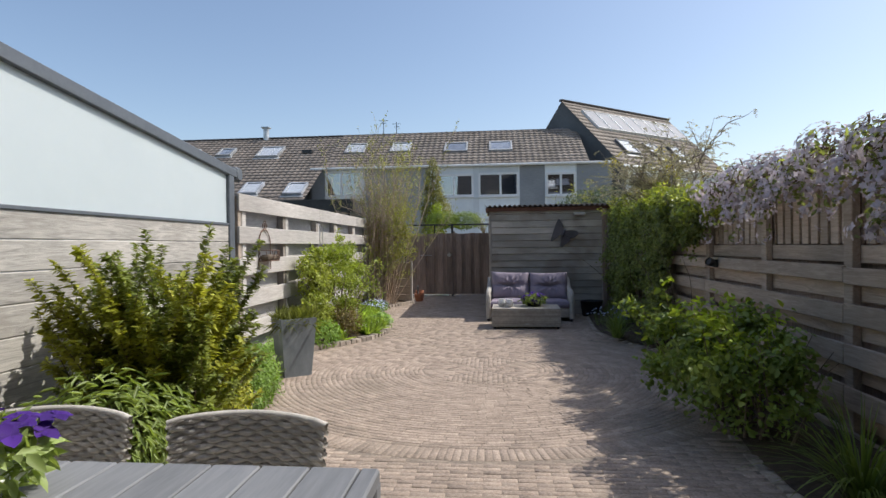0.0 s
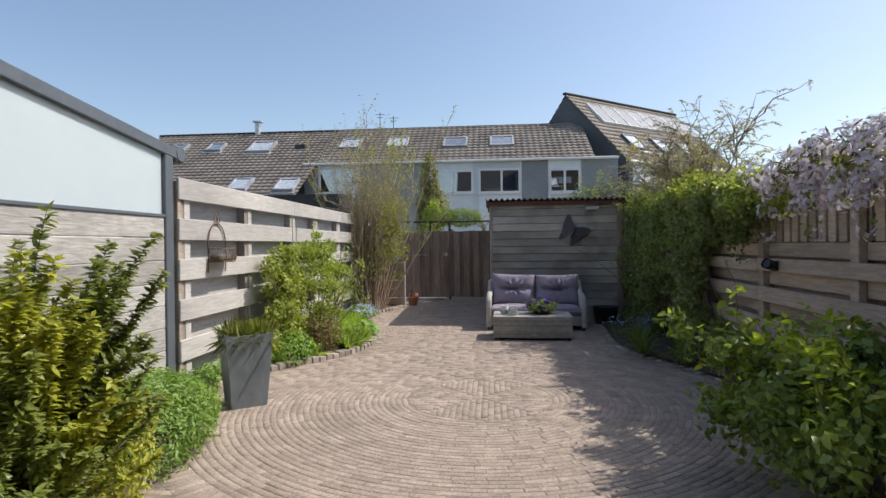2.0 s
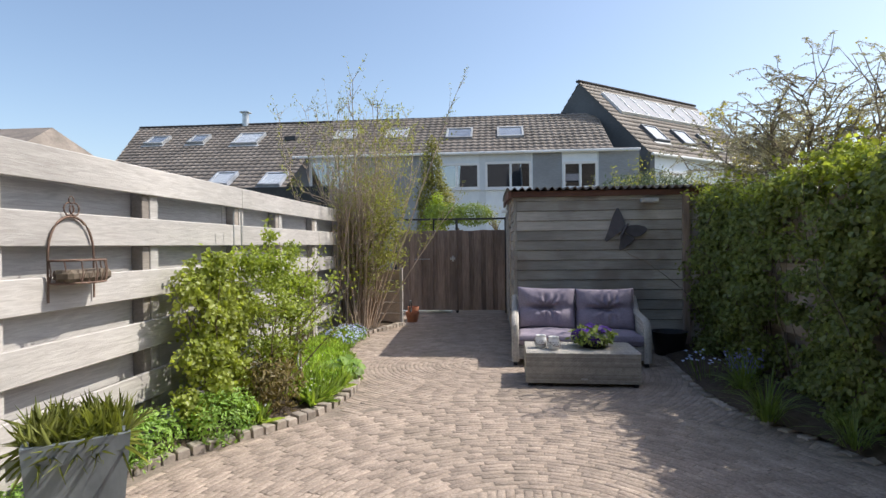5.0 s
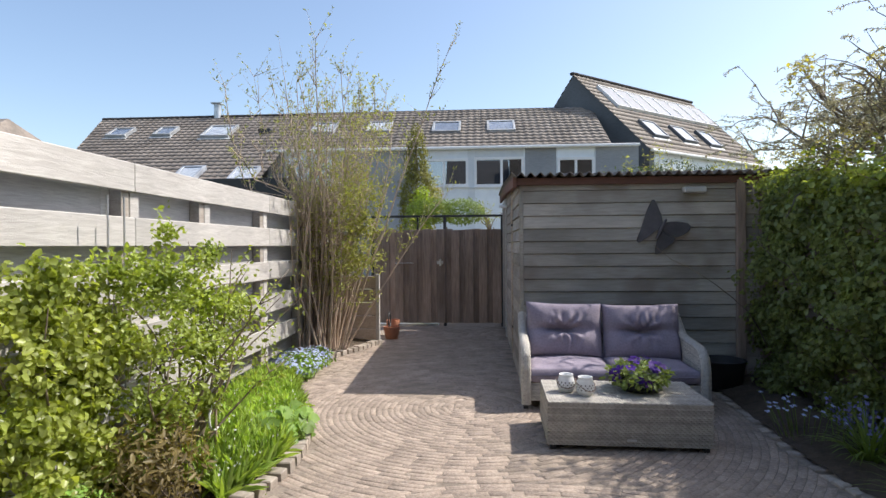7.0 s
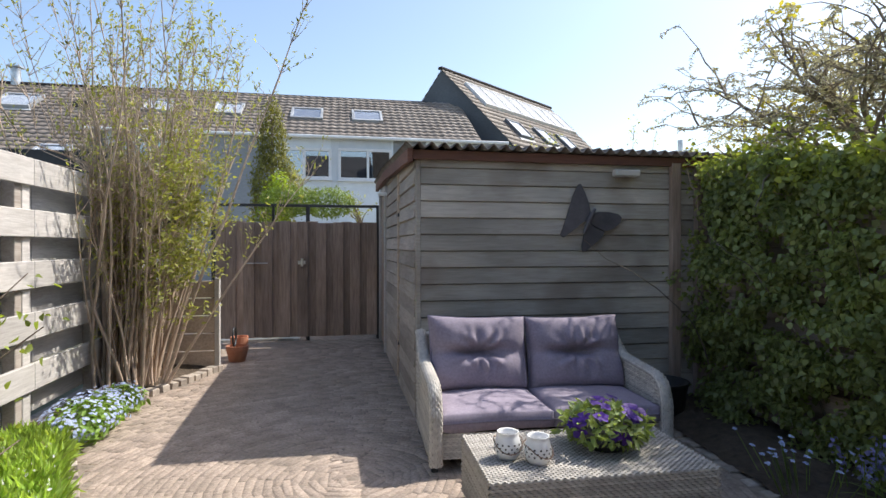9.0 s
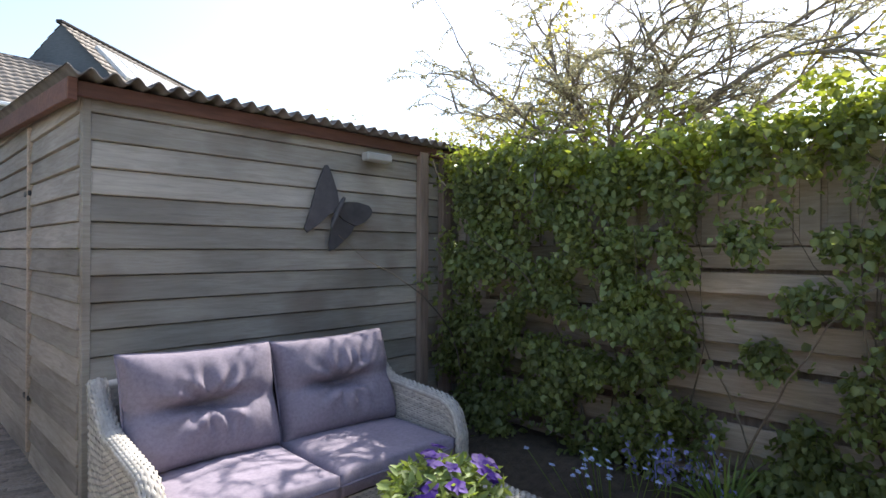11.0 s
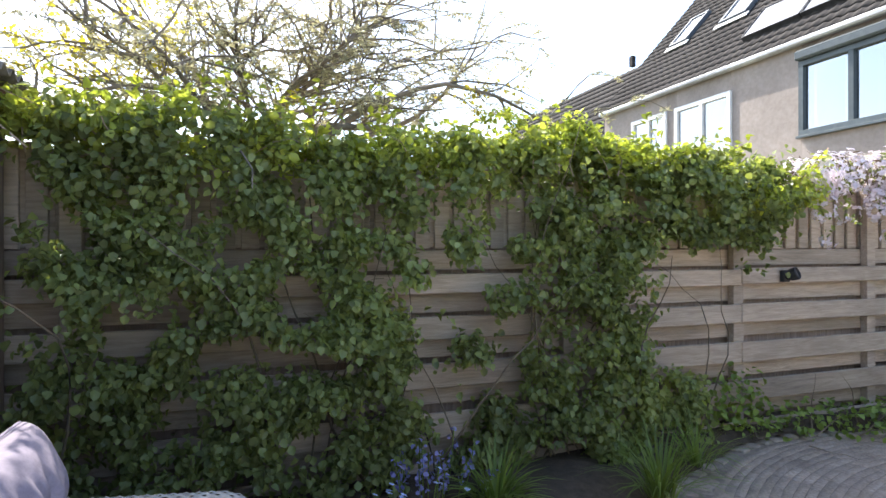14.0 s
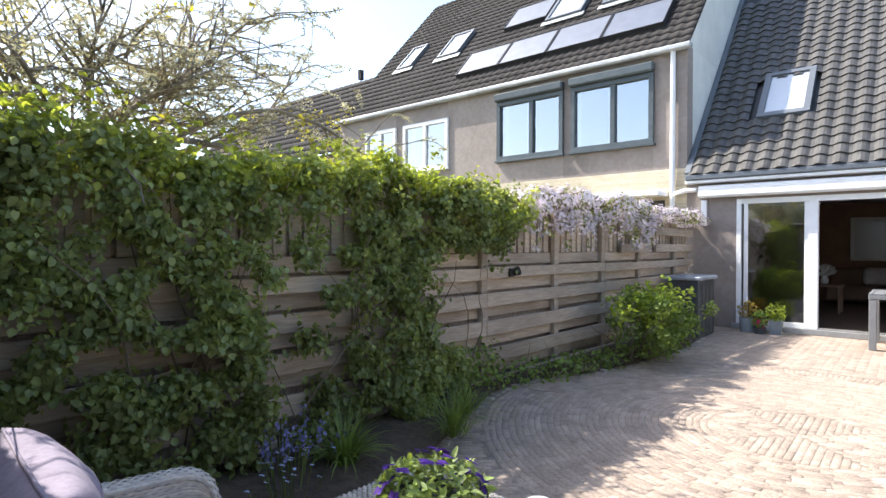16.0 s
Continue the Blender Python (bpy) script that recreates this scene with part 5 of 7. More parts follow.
petunias((0.03, 7.98, 0.318), 0.19, 0.15, 11, "bowl of purple petunias with green leaves on the wicker table", BLACK)
for k, (x, y) in enumerate(((-0.47, 7.93), (-0.355, 7.85))):
    lantern = thing("candle_lantern", (x, y, 0.319), 30 * k, "small white pierced ceramic candle lantern on the wicker table", "lantern", "table lanterns")
    prof = [(0.0, 0), (0.042, 0.0), (0.058, 0.03), (0.062, 0.06), (0.05, 0.10), (0.046, 0.115), (0.05, 0.12), (0.043, 0.118), (0.045, 0.09), (0.055, 0.055), (0.05, 0.03), (0, 0.012)]
    v, f = lathe(prof, 20)
    raw("body", v, f, LACE, lantern, smooth=True)
    loop = [(0.066 * math.cos(w), 0.066 * math.sin(w), 0.085 - 0.05 * max(0, -math.sin(w))) for w in np.linspace(0, 2 * math.pi, 20)]
    tubes("wire_handle", [(loop, 0.0025)], RUST, lantern)
    # black discs on the skin paint the dark inside of the piercings
    for j in range(14):
        for i in range(3):
            w = 2 * math.pi * (j + 0.5 * (i % 2)) / 14
            vv, ff = lathe([(0.0, 0.0), (0.0045, 0.0), (0.0045, 0.0015), (0, 0.0015)], 8)
            raw("hole", vv, ff, BLACK, lantern, at=(0.0605 * math.cos(w), 0.0605 * math.sin(w), 0.040 + 0.016 * i), turn=(0, 90, math.degrees(w)))

# ---- terrace table and chairs ----
dtable = thing("dining_table", (-0.88, 0.55, 0), 0, "grey slatted outdoor dining table on square legs", "table")
for k in range(16):
    x1 = -0.052 - k * 0.128
    slab("slat", x1 - 0.123, x1, -0.82, -0.002, 0.712, 0.738, TABLEGREY, dtable, bevel=0.004)
slab("frame", -2.16, 0.0, -0.052, 0.0, 0.662, 0.710, TABLEGREY, dtable, bevel=0.006)
slab("frame", -2.16, 0.0, -0.876, -0.824, 0.695, 0.74, TABLEGREY, dtable, bevel=0.006)
slab("frame", -0.049, -0.001, -0.823, -0.003, 0.697, 0.739, TABLEGREY, dtable, bevel=0.006)
slab("frame", -2.159, -2.111, -0.823, -0.053, 0.697, 0.739, TABLEGREY, dtable, bevel=0.006)
for x in (-0.045, -2.115):
    for y in (-0.045, -0.83):
        slab("leg", x - 0.04, x + 0.04, y - 0.04, y + 0.04, 0, 0.661, TABLEGREY, dtable, bevel=0.006)
chair = thing("dining_chair", (-1.37, 0.62, 0), 0, "grey-beige wicker dining chair with curved back, pushed under the table", "chair", "chairs at the terrace table")
weave("backrest", lambda u, v: (((u - 0.5) * (0.46 + 0.05 * v), 0.20 + 0.03 * v + 0.05 * math.sin(math.pi * u), 0.40 + v * (0.335 + 0.022 * math.sin(math.pi * u) ** 0.5)), (0, -1, 0)), 21, 15, WICKER, chair, amp=0.008)
weave("back_outside", lambda u, v: (((u - 0.5) * (0.47 + 0.05 * v), 0.215 + 0.03 * v + 0.05 * math.sin(math.pi * u), 0.36 + v * (0.375 + 0.022 * math.sin(math.pi * u) ** 0.5)), (0, 1, 0)), 23, 15, WICKER, chair, amp=0.008)
rim = [((u - 0.5) * 0.515, 0.235 + 0.05 * math.sin(math.pi * u), 0.737 + 0.022 * math.sin(math.pi * u) ** 0.5) for u in np.linspace(0, 1, 14)]
tubes("top_rail", [(rim, 0.012)], WICKER, chair)
slab("seat", -0.25, 0.25, -0.28, 0.22, 0.36, 0.42, WICKER, chair, bevel=0.02)
for x in (-0.22, 0.22):
    for y in (-0.25, 0.2):
        slab("leg", x - 0.018, x + 0.018, y - 0.018, y + 0.018, 0, 0.36, WICKER, chair)
copy_thing(chair, pose(-2.02, 0.64, 0, 0, 0, 3))
petunias((-1.74, 0.31, 0.74), 0.14, 0.13, 21, "pot of violet petunias standing on the grey table", LACE)
ashtray = thing("glass_bowl", (-1.38, 0.21, 0.74), 20, "small clear glass bowl on the grey table", "bowl")
v, f = lathe([(0.0, 0.0), (0.04, 0.0), (0.055, 0.035), (0.05, 0.035), (0.037, 0.006), (0, 0.006)], 18)
raw("bowl", v, f, LACE, ashtray, smooth=True)

# ---- tall planter ----
planter = thing("tall_planter", (-2.63, 4.65, 0), 38, "tall tapered slate-grey planter filled with grassy sedge", "planter")
bm = bmesh.new()
b0, b1, H = 0.135, 0.180, 0.58
rings = []
for h, z in ((b0, 0.0), (b0 + (b1 - b0) * 0.5, H * 0.5), (b1, H), (b1 - 0.025, H), (b1 - 0.035, H - 0.06)):
    rings.append([bm.verts.new((sx * h, sy * h, z)) for sx, sy in ((-1, -1), (1, -1), (1, 1), (-1, 1))])
for a, b in zip(rings[:-1], rings[1:]):
    for k in range(4):
        bm.faces.new((a[k], a[(k + 1) % 4], b[(k + 1) % 4], b[k]))
bm.faces.new(rings[-1])
bm.faces.new(list(reversed(rings[0])))
bmesh.ops.bevel(bm, geom=[e for e in bm.edges if e.calc_face_angle(0) > 0.6], offset=0.008, segments=2, affect="EDGES")
part("pot", bm, PLANTERGREY, planter)
n = 900
pos = np.c_[rng.uniform(-0.15, 0.15, n), rng.uniform(-0.15, 0.15, n), np.full(n, H - 0.05)]
out = np.c_[pos[:, 0] * 5, pos[:, 1] * 5, np.full(n, 0.9)]
leaves("sedge", pos, np.c_[out[:, 0], out[:, 1], np.full(n, 0.3)], 0.15, SEDGE, planter, slim=0.045, along=out, spread=0.4, curl=0.2)

# ---- storage box, door pots ----
box = thing("storage_box", (1.23, 0.72, 0), 0, "dark plastic garden storage box with a grey lid", "storage box")
slab("body", -0.22, 0.22, -0.36, 0.42, 0, 0.84, BOXGREY, box, bevel=0.02)
for k in range(4):
    slab("rib", -0.228, -0.218, -0.30 + k * 0.19, -0.27 + k * 0.19, 0.05, 0.78, BOXGREY, box)
slab("lid", -0.26, 0.25, -0.40, 0.46, 0.842, 0.90, LIDGREY, box, "grey lid", bevel=0.02)
for k, (x, y, r_, h_, m_, leafm, fl, lab) in enumerate(((0.66, -0.2, 0.13, 0.22, PLANTERGREY, ORANGELEAF, None, "grey pot with orange-tinged plant beside the glass door"), (0.47, -0.06, 0.09, 0.10, BOXGREY, FRESH, PINKFLOWER, "small dark pot of pink flowers beside the glass door"), (0.27, -0.18, 0.12, 0.21, PLANTERGREY, SHRUBTIP, None, "square grey pot with a young green plant beside the glass door"))):
    pot = thing("plant_pot", (x, y, 0), 0, lab, "plant pot", "pots by the door")
    v, f = lathe([(0, 0), (r_ * 0.85, 0), (r_, h_), (r_ * 0.9, h_), (r_ * 0.85, h_ - 0.03), (0, h_ - 0.03)], 4 if k == 2 else 18)
    raw("pot", v, f, m_, pot, turn=(0, 0, 45))
    p, o = cloud([(0, 0, h_ + 0.12, r_ * 1.2, r_ * 1.2, 0.14)], 220, seed=50 + k, shell=0.6)
    leaves("foliage", p, o, 0.045, leafm, pot)
    if fl:
        p, o = cloud([(0, 0, h_ + 0.08, r_ * 1.1, r_ * 1.1, 0.10)], 40, seed=60 + k, shell=0.2)
        blossoms("flowers", p, o, 0.022, fl, pot)

# ---- ornaments on walls and fences ----
butterfly = thing("butterfly_ornament", (0.687, SY0 - 0.05, 1.476), 0, "dark metal butterfly ornament on the shed wall", "wall ornament")


def wing(pts, name):
    verts = [(x, 0.0 - 0.03 * abs(x), z) for x, z in pts] + [(x, 0.012 - 0.03 * abs(x), z) for x, z in pts]
    n = len(pts)
    raw(name, verts, [tuple(range(n)), tuple(range(2 * n - 1, n - 1, -1))] + [(k, n + k, n + (k + 1) % n, (k + 1) % n) for k in range(n)], ORNAMENT, butterfly)


wing([(0.0, 0.0), (0.026, 0.053), (0.01, 0.13), (-0.025, 0.22), (-0.06, 0.285), (-0.08, 0.28), (-0.12, 0.20), (-0.155, 0.10), (-0.185, 0.0), (-0.228, -0.11), (-0.205, -0.135), (-0.13, -0.085), (-0.045, -0.018)], "wing")
wing([(0.03, 0.05), (0.09, 0.068), (0.17, 0.068), (0.255, 0.052), (0.282, 0.022), (0.272, -0.015), (0.22, -0.06), (0.15, -0.085), (0.06, -0.05), (0.01, -0.01)], "wing")
wing([(0.0, -0.015), (0.06, -0.055), (0.14, -0.09), (0.115, -0.135), (0.06, -0.18), (-0.01, -0.236), (-0.045, -0.245), (-0.05, -0.20), (-0.03, -0.10), (-0.025, -0.04)], "wing")
tubes("body", [([(0.05, -0.02, 0.09), (0.0, -0.02, 0.0), (-0.045, -0.02, -0.10)], [0.012, 0.02, 0.01])], ORNAMENT, butterfly)
lamp = thing("shed_wall_lamp", (1.0, SY0 - 0.03, 1.845), 0, "pale oblong outdoor lamp high on the shed wall", "wall lamp")
slab("housing", -0.105, 0.105, -0.075, 0.0, -0.025, 0.03, LAMPGLASS, lamp, bevel=0.01)
slab("back_plate", -0.08, 0.08, 0.001, 0.012, -0.02, 0.025, DARKMETAL, lamp)
spot = thing("fence_lamp", (fx(5.0) - 0.004, 5.02, 1.075), 0, "small black spotlight fixed to the fence rail", "wall lamp")
v, f = lathe([(0, 0), (0.03, 0), (0.042, 0.03), (0.045, 0.07), (0.04, 0.075), (0.036, 0.06), (0, 0.06)], 14)
raw("head", v, f, BLACK, spot, at=(-0.03, 0, 0), turn=(0, -70, 20))
slab("bracket", -0.035, 0.0, -0.03, 0.03, -0.04, 0.04, BLACK, spot)
basket = thing("hanging_basket", (LX, 5.36, 1.14), 0, "rusty wire wall basket with scrolled arch on the fence", "wall basket")
BR, BW = 0.15, 0.165
runs = []
half = [(0.02 + BR * math.sin(w), -BW * math.cos(w)) for w in np.linspace(0, math.pi, 14)]
for z in (0.0, 0.12):
    runs.append(([(x, y, z) for x, y in half], 0.006))
    runs.append(([(0.012, -BW, z), (0.012, BW, z)], 0.006))
for x, y in half[::2]:
    runs.append(([(x, y, 0), (x + 0.01, y, 0.06), (x, y, 0.12)], 0.004))
for k in range(0, 13):
    x, y = half[k]
    x2, y2 = half[k + 1]
    runs.append(([(x, y, 0.0), ((x + x2) / 2 + 0.008, (y + y2) / 2, 0.07), (x2, y2, 0.0)], 0.003))
    runs.append(([(x, y, 0.0), ((x + x2) / 2, (y + y2) / 2, 0.0), (0.02, y, 0.0)], 0.003))
arch = [(0.014, BW * math.cos(w), 0.12 + 0.24 * math.sin(w) ** 0.8) for w in np.linspace(0.0, math.pi, 18)]
runs.append((arch, 0.007))
runs.append(([(0.014, -BW, 0.12), (0.014, -BW, -0.10)], 0.006))
runs.append(([(0.014, BW, 0.12), (0.014, BW, -0.10)], 0.006))
for s in (-1, 1):
    runs.append(([(0.016, s * (0.02 + 0.035 * math.sin(w)), 0.40 + 0.035 * math.cos(w)) for w in np.linspace(0, 1.7 * math.pi, 12)], 0.005))
runs.append(([(0.016, 0.02 * math.cos(w), 0.45 + 0.02 * math.sin(w)) for w in np.linspace(0, 2 * math.pi, 10)], 0.004))
tubes("wire_frame", runs, RUST, basket)
slab("liner", 0.02, 0.14, -0.16, 0.16, 0.005, 0.07, BARK, basket, "dark brown liner", bevel=0.03)
# ---- pots by the gate ----
for k, (x, y, r_, h_) in enumerate(((-2.33, 11.95, 0.12, 0.18), (-2.35, 12.2, 0.10, 0.24))):
    pot = thing("terracotta_pot", (x, y, -0.006), 0, "stacked terracotta flower pot near the gate", "plant pot", "terracotta pots")
    v, f = lathe([(0, 0), (r_ * 0.7, 0), (r_ * 0.95, h_ * 0.7), (r_, h_ * 0.72), (r_, h_), (r_ * 0.88, h_), (r_ * 0.8, h_ * 0.6), (0, h_ * 0.5)], 20)
    raw("pot", v, f, TERRACOTTA, pot, smooth=False)
tin = thing("metal_hoop", (-2.36, 11.95, 0.17), 0, "small dark round pot handle leaning by the pots", "hoop")
tubes("ring", [([(0.0, 0.10 * math.cos(w), 0.10 + 0.10 * math.sin(w)) for w in np.linspace(0, 2 * math.pi, 24)], 0.012)], DARKMETAL, tin)
# dark clutter in the corner beside the shed
barrow = thing("garden_tub", (1.15, 9.30, 0), 20, "dark plastic garden tub in the shaded corner", "tub")
v, f = lathe([(0, 0), (0.16, 0), (0.20, 0.26), (0.21, 0.27), (0.19, 0.27), (0.15, 0.03), (0, 0.03)], 18)
raw("tub", v, f, BLACK, barrow, smooth=True)

# ---- plants ----


def plant(name, label, category="plant", at=(0, 0, 0)):
    return thing(name, at, 0, label, category)


# climbers over the shaded fence
r_ = random.Random(5)
ivy = plant("climbing_ivy", "dense dark green ivy covering the timber fence in patches", "climber")
blobs = []
for i in range(72):
    y = 5.1 + i * 0.06
    for j in range(12):
        z = 0.08 + j * 0.155
        if y < 6.2:
            dense = 0.8 if z > 1.22 else (0.75 if y > 5.85 and z < 0.45 else 0.0)
        elif y < 6.95:
            dense = 0.85 if z < 0.5 or z > 1.15 else (0.8 if 6.3 < y < 6.85 else 0.3)
        elif y < 7.75:
            dense = (0.30 if y > 7.45 or z < 0.75 else 0.10) if 0.3 < z < 1.2 else (0.34 if 1.2 < z < 1.6 else 0.6)
        elif y < 8.1:
            dense = 0.5 if 1.15 < z < 1.6 else 0.75
        else:
            dense = 0.82
        if y > 8.6 and z < 0.5:
            dense = 0.6
        if r_.random() > dense:
            continue
        bulge = 0.04 + 0.15 * (noise.noise(Vector((y * 1.3, z * 1.5, 2))) + 0.5) + (0.10 if y > 7.8 else 0)
        blobs.append((fx(y) - bulge, y + r_.gauss(0, 0.05), z + r_.gauss(0, 0.05), 0.07 + 0.06 * r_.random(), 0.10, 0.11))
p, o = cloud(blobs, 38000, shell=0.8, seed=3, gap=0.85, gap_scale=4.5)
p[:, 0] -= 0.06 * np.abs(rng.normal(0, 1, len(p))) * (rng.random(len(p)) < 0.3)
leaves("foliage", p, o + np.array([-0.3, 0, 0.45]), 0.040, IVY, ivy, slim=0.85, spread=0.9, along=o * 0.3 + np.array([-0.2, 0, -0.8]))
runs = []
for k in range(20):
    y = r_.uniform(5.6, 9.5)
    pts, rad = grow((fx(y) - 0.04, y, 0.02), (r_.gauss(0.02, 0.03), r_.gauss(0, 0.35), 1), r_.uniform(1.3, 2.0), r_.uniform(0.004, 0.010), k, 0.18, 9)
    runs.append(([(min(q.x, fx(q.y) - 0.035), q.y, q.z) for q in pts], rad))
tubes("stems", runs, BARK, ivy)
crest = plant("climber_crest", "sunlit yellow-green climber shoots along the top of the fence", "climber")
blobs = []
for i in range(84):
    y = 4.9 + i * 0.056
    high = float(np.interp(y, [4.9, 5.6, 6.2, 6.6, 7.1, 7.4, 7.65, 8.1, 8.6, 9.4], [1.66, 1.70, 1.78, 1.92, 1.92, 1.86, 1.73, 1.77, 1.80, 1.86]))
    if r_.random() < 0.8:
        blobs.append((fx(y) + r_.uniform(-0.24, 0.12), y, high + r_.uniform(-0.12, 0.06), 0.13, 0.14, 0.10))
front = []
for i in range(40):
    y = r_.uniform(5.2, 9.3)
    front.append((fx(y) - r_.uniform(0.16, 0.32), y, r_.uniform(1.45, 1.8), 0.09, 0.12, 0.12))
# the crest's front takes the darker IVY, so its shade is coloured in
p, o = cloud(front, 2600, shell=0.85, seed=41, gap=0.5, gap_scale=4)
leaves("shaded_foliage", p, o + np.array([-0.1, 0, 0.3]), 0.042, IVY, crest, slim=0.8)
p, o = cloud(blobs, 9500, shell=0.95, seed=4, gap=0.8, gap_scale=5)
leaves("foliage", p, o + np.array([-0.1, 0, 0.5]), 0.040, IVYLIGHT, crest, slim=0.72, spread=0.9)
runs, pp = [], []
for k in range(95):
    y = r_.uniform(5.0, 9.5)
    pts, rad = grow((fx(y) - r_.uniform(-0.05, 0.25), y, 1.68), (r_.gauss(-0.1, 0.4), r_.gauss(0, 0.6), 1), r_.uniform(0.15, 0.36) + (0.22 if r_.random() < 0.15 else 0) - (0.08 if y < 6.3 else 0), 0.005, 100 + k, 0.25, 6)
    runs.append((pts, rad))
    for q in pts[1:]:
        for turn_ in range(5):
            pp.append((q.x + r_.gauss(0, 0.025), q.y + r_.gauss(0, 0.025), q.z + r_.gauss(0, 0.025)))
tubes("shoots", runs, CANE, crest)
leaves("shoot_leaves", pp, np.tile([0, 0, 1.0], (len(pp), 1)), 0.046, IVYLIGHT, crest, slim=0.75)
clem = plant("flowering_clematis", "pale pink clematis in full bloom hanging over the fence top", "climber")
blobs, hang_pts = [], []
for i in range(70):
    y = -0.4 + i * 0.079
    thick = 0.13 if 1.8 < y < 4.9 else 0.09
    blobs.append((fx(y) + r_.uniform(-0.16, 0.08), y, 1.80 + r_.uniform(-0.07, 0.07) + (0.02 if 1.8 < y < 4.6 else 0), 0.16, 0.12, thick))
    if 1.6 < y < 5.0 and r_.random() < 0.6:
        for q in range(r_.randint(1, 5)):
            hang_pts.append((fx(y) - 0.14 - r_.uniform(0, 0.05), y + r_.gauss(0, 0.02), 1.70 - q * 0.085, 0.055, 0.055, 0.07))
p, o = cloud(blobs, 3000, shell=0.9, seed=6)
leaves("dry_stems", p, o, 0.06, DRIED, clem, slim=0.2)
p, o = cloud(blobs + hang_pts, 2600, shell=0.8, seed=8)
leaves("foliage", p, o, 0.045, IVY, clem, slim=0.5)
p, o = cloud(blobs + hang_pts, 6600, shell=0.4, seed=7, gap=0.85, gap_scale=6)
blossoms("flowers", p + o * 0.02, o + np.array([-0.3, 0, 0.4]), 0.022, CLEMATIS, clem, k=4, slim=0.75)

# shrub in the shaded bed
hyd = plant("leafy_shrub", "broad-leaved green shrub with bright young leaves in the shaded bed", "shrub", (1.15, 3.05, 0))
bl = [(-0.2, 0.05, 0.34, 0.42, 0.78, 0.28), (-0.36, 0.3, 0.58, 0.22, 0.28, 0.22), (-0.05, -0.35, 0.5, 0.30, 0.30, 0.28), (-0.42, -0.1, 0.50, 0.22, 0.3, 0.24), (0.0, 0.1, 0.72, 0.24, 0.28, 0.16), (-0.48, 0.5, 0.34, 0.18, 0.22, 0.2)]
bl += [(r_.uniform(-0.62, 0.2), r_.gauss(0.05, 0.42), r_.uniform(0.2, 0.85), 0.10, 0.12, 0.09) for k in range(16)]
p, o = cloud(bl, 4600, shell=0.95, seed=12, gap=0.8, gap_scale=5)
leaves("foliage", p, o + np.array([0, 0, 0.5]), 0.048, SHRUB, hyd, slim=0.6, spread=0.9)
yl, yr = [], []
for k in range(44):
    pts, rad = grow((r_.uniform(-0.5, 0.05), r_.gauss(0.1, 0.36), r_.uniform(0.35, 0.6)), (r_.gauss(-0.25, 0.35), r_.gauss(0, 0.35), 1), r_.uniform(0.2, 0.42), 0.004, 2600 + k, 0.12, 5)
    yr.append((pts, rad))
    for q in pts[2:]:
        for m in range(5):
            yl.append((q.x + r_.gauss(0, 0.03), q.y + r_.gauss(0, 0.03), q.z + r_.gauss(0, 0.02)))
tubes("shoots", yr, BARK, hyd)
leaves("young_leaves", yl, np.tile([0, 0, 0.8], (len(yl), 1)), 0.058, SHRUBTIP, hyd, slim=0.6)
tubes("stems", [grow((r_.gauss(0, 0.1), r_.gauss(0, 0.15), 0.02), (r_.gauss(-0.1, 0.4), r_.gauss(0, 0.5), 1), 0.75, 0.010, 200 + k, 0.12) for k in range(22)], BARK, hyd)
cover = plant("ground_ivy", "low green ground ivy along the bed edge", "ground cover")
p, o = cloud([(1.35, 4.35, 0.10, 0.22, 0.55, 0.14), (1.55, 5.0, 0.10, 0.15, 0.5, 0.16), (1.2, 3.75, 0.10, 0.2, 0.3, 0.12), (1.62, 5.5, 0.25, 0.1, 0.3, 0.25)], 900, shell=0.7, seed=14)
leaves("foliage", p, o + np.array([0, 0, 0.6]), 0.045, SHRUB, cover, slim=0.8)

tubes("stems", [grow((1.5 - 0.1 * (k % 3), 3.6 + 0.15 * k, 0.04), (r_.gauss(-0.3, 0.3), r_.gauss(0, 0.8), 0.25), 0.4, 0.005, 260 + k, 0.2, 6, droop=0.03) for k in range(13)], BARK, cover)


def tuft(name, at, n, length, width, material, seed, label, lean=0.9, radius=0.08, category="grass tuft"):
    root = plant(name, label, category, at)
    r = np.random.default_rng(seed)
    w = r.uniform(0, 2 * math.pi, n)
    k = r.uniform(0.1, lean, n)
    ways = np.c_[np.cos(w) * k, np.sin(w) * k, np.ones(n)]
    verts, faces = [], []
    for i in range(n):
        d = Vector(ways[i]).normalized()
        s = Vector((-math.sin(w[i]), math.cos(w[i]), 0)) * width / 2
        p = Vector((math.cos(w[i]), math.sin(w[i]), 0)) * radius * r.random()
        ln = length * r.uniform(0.6, 1.15)
        n0 = len(verts)
        for j in range(5):
            t = j / 4
            wd = s * (1 - t) ** 0.6 if j else s * 0.7
            verts += [tuple(p - wd), tuple(p + wd)]
            p = p + d * ln / 4
            d = (d + Vector((math.cos(w[i]), math.sin(w[i]), 0)) * 0.18 * k[i] * 2 - Vector((0, 0, 0.22 + 0.25 * k[i]))).normalized()
        for j in range(4):
            a = n0 + 2 * j
            faces.append((a, a + 1, a + 3, a + 2))
    quads("blades", verts, faces, material, root)
    return root


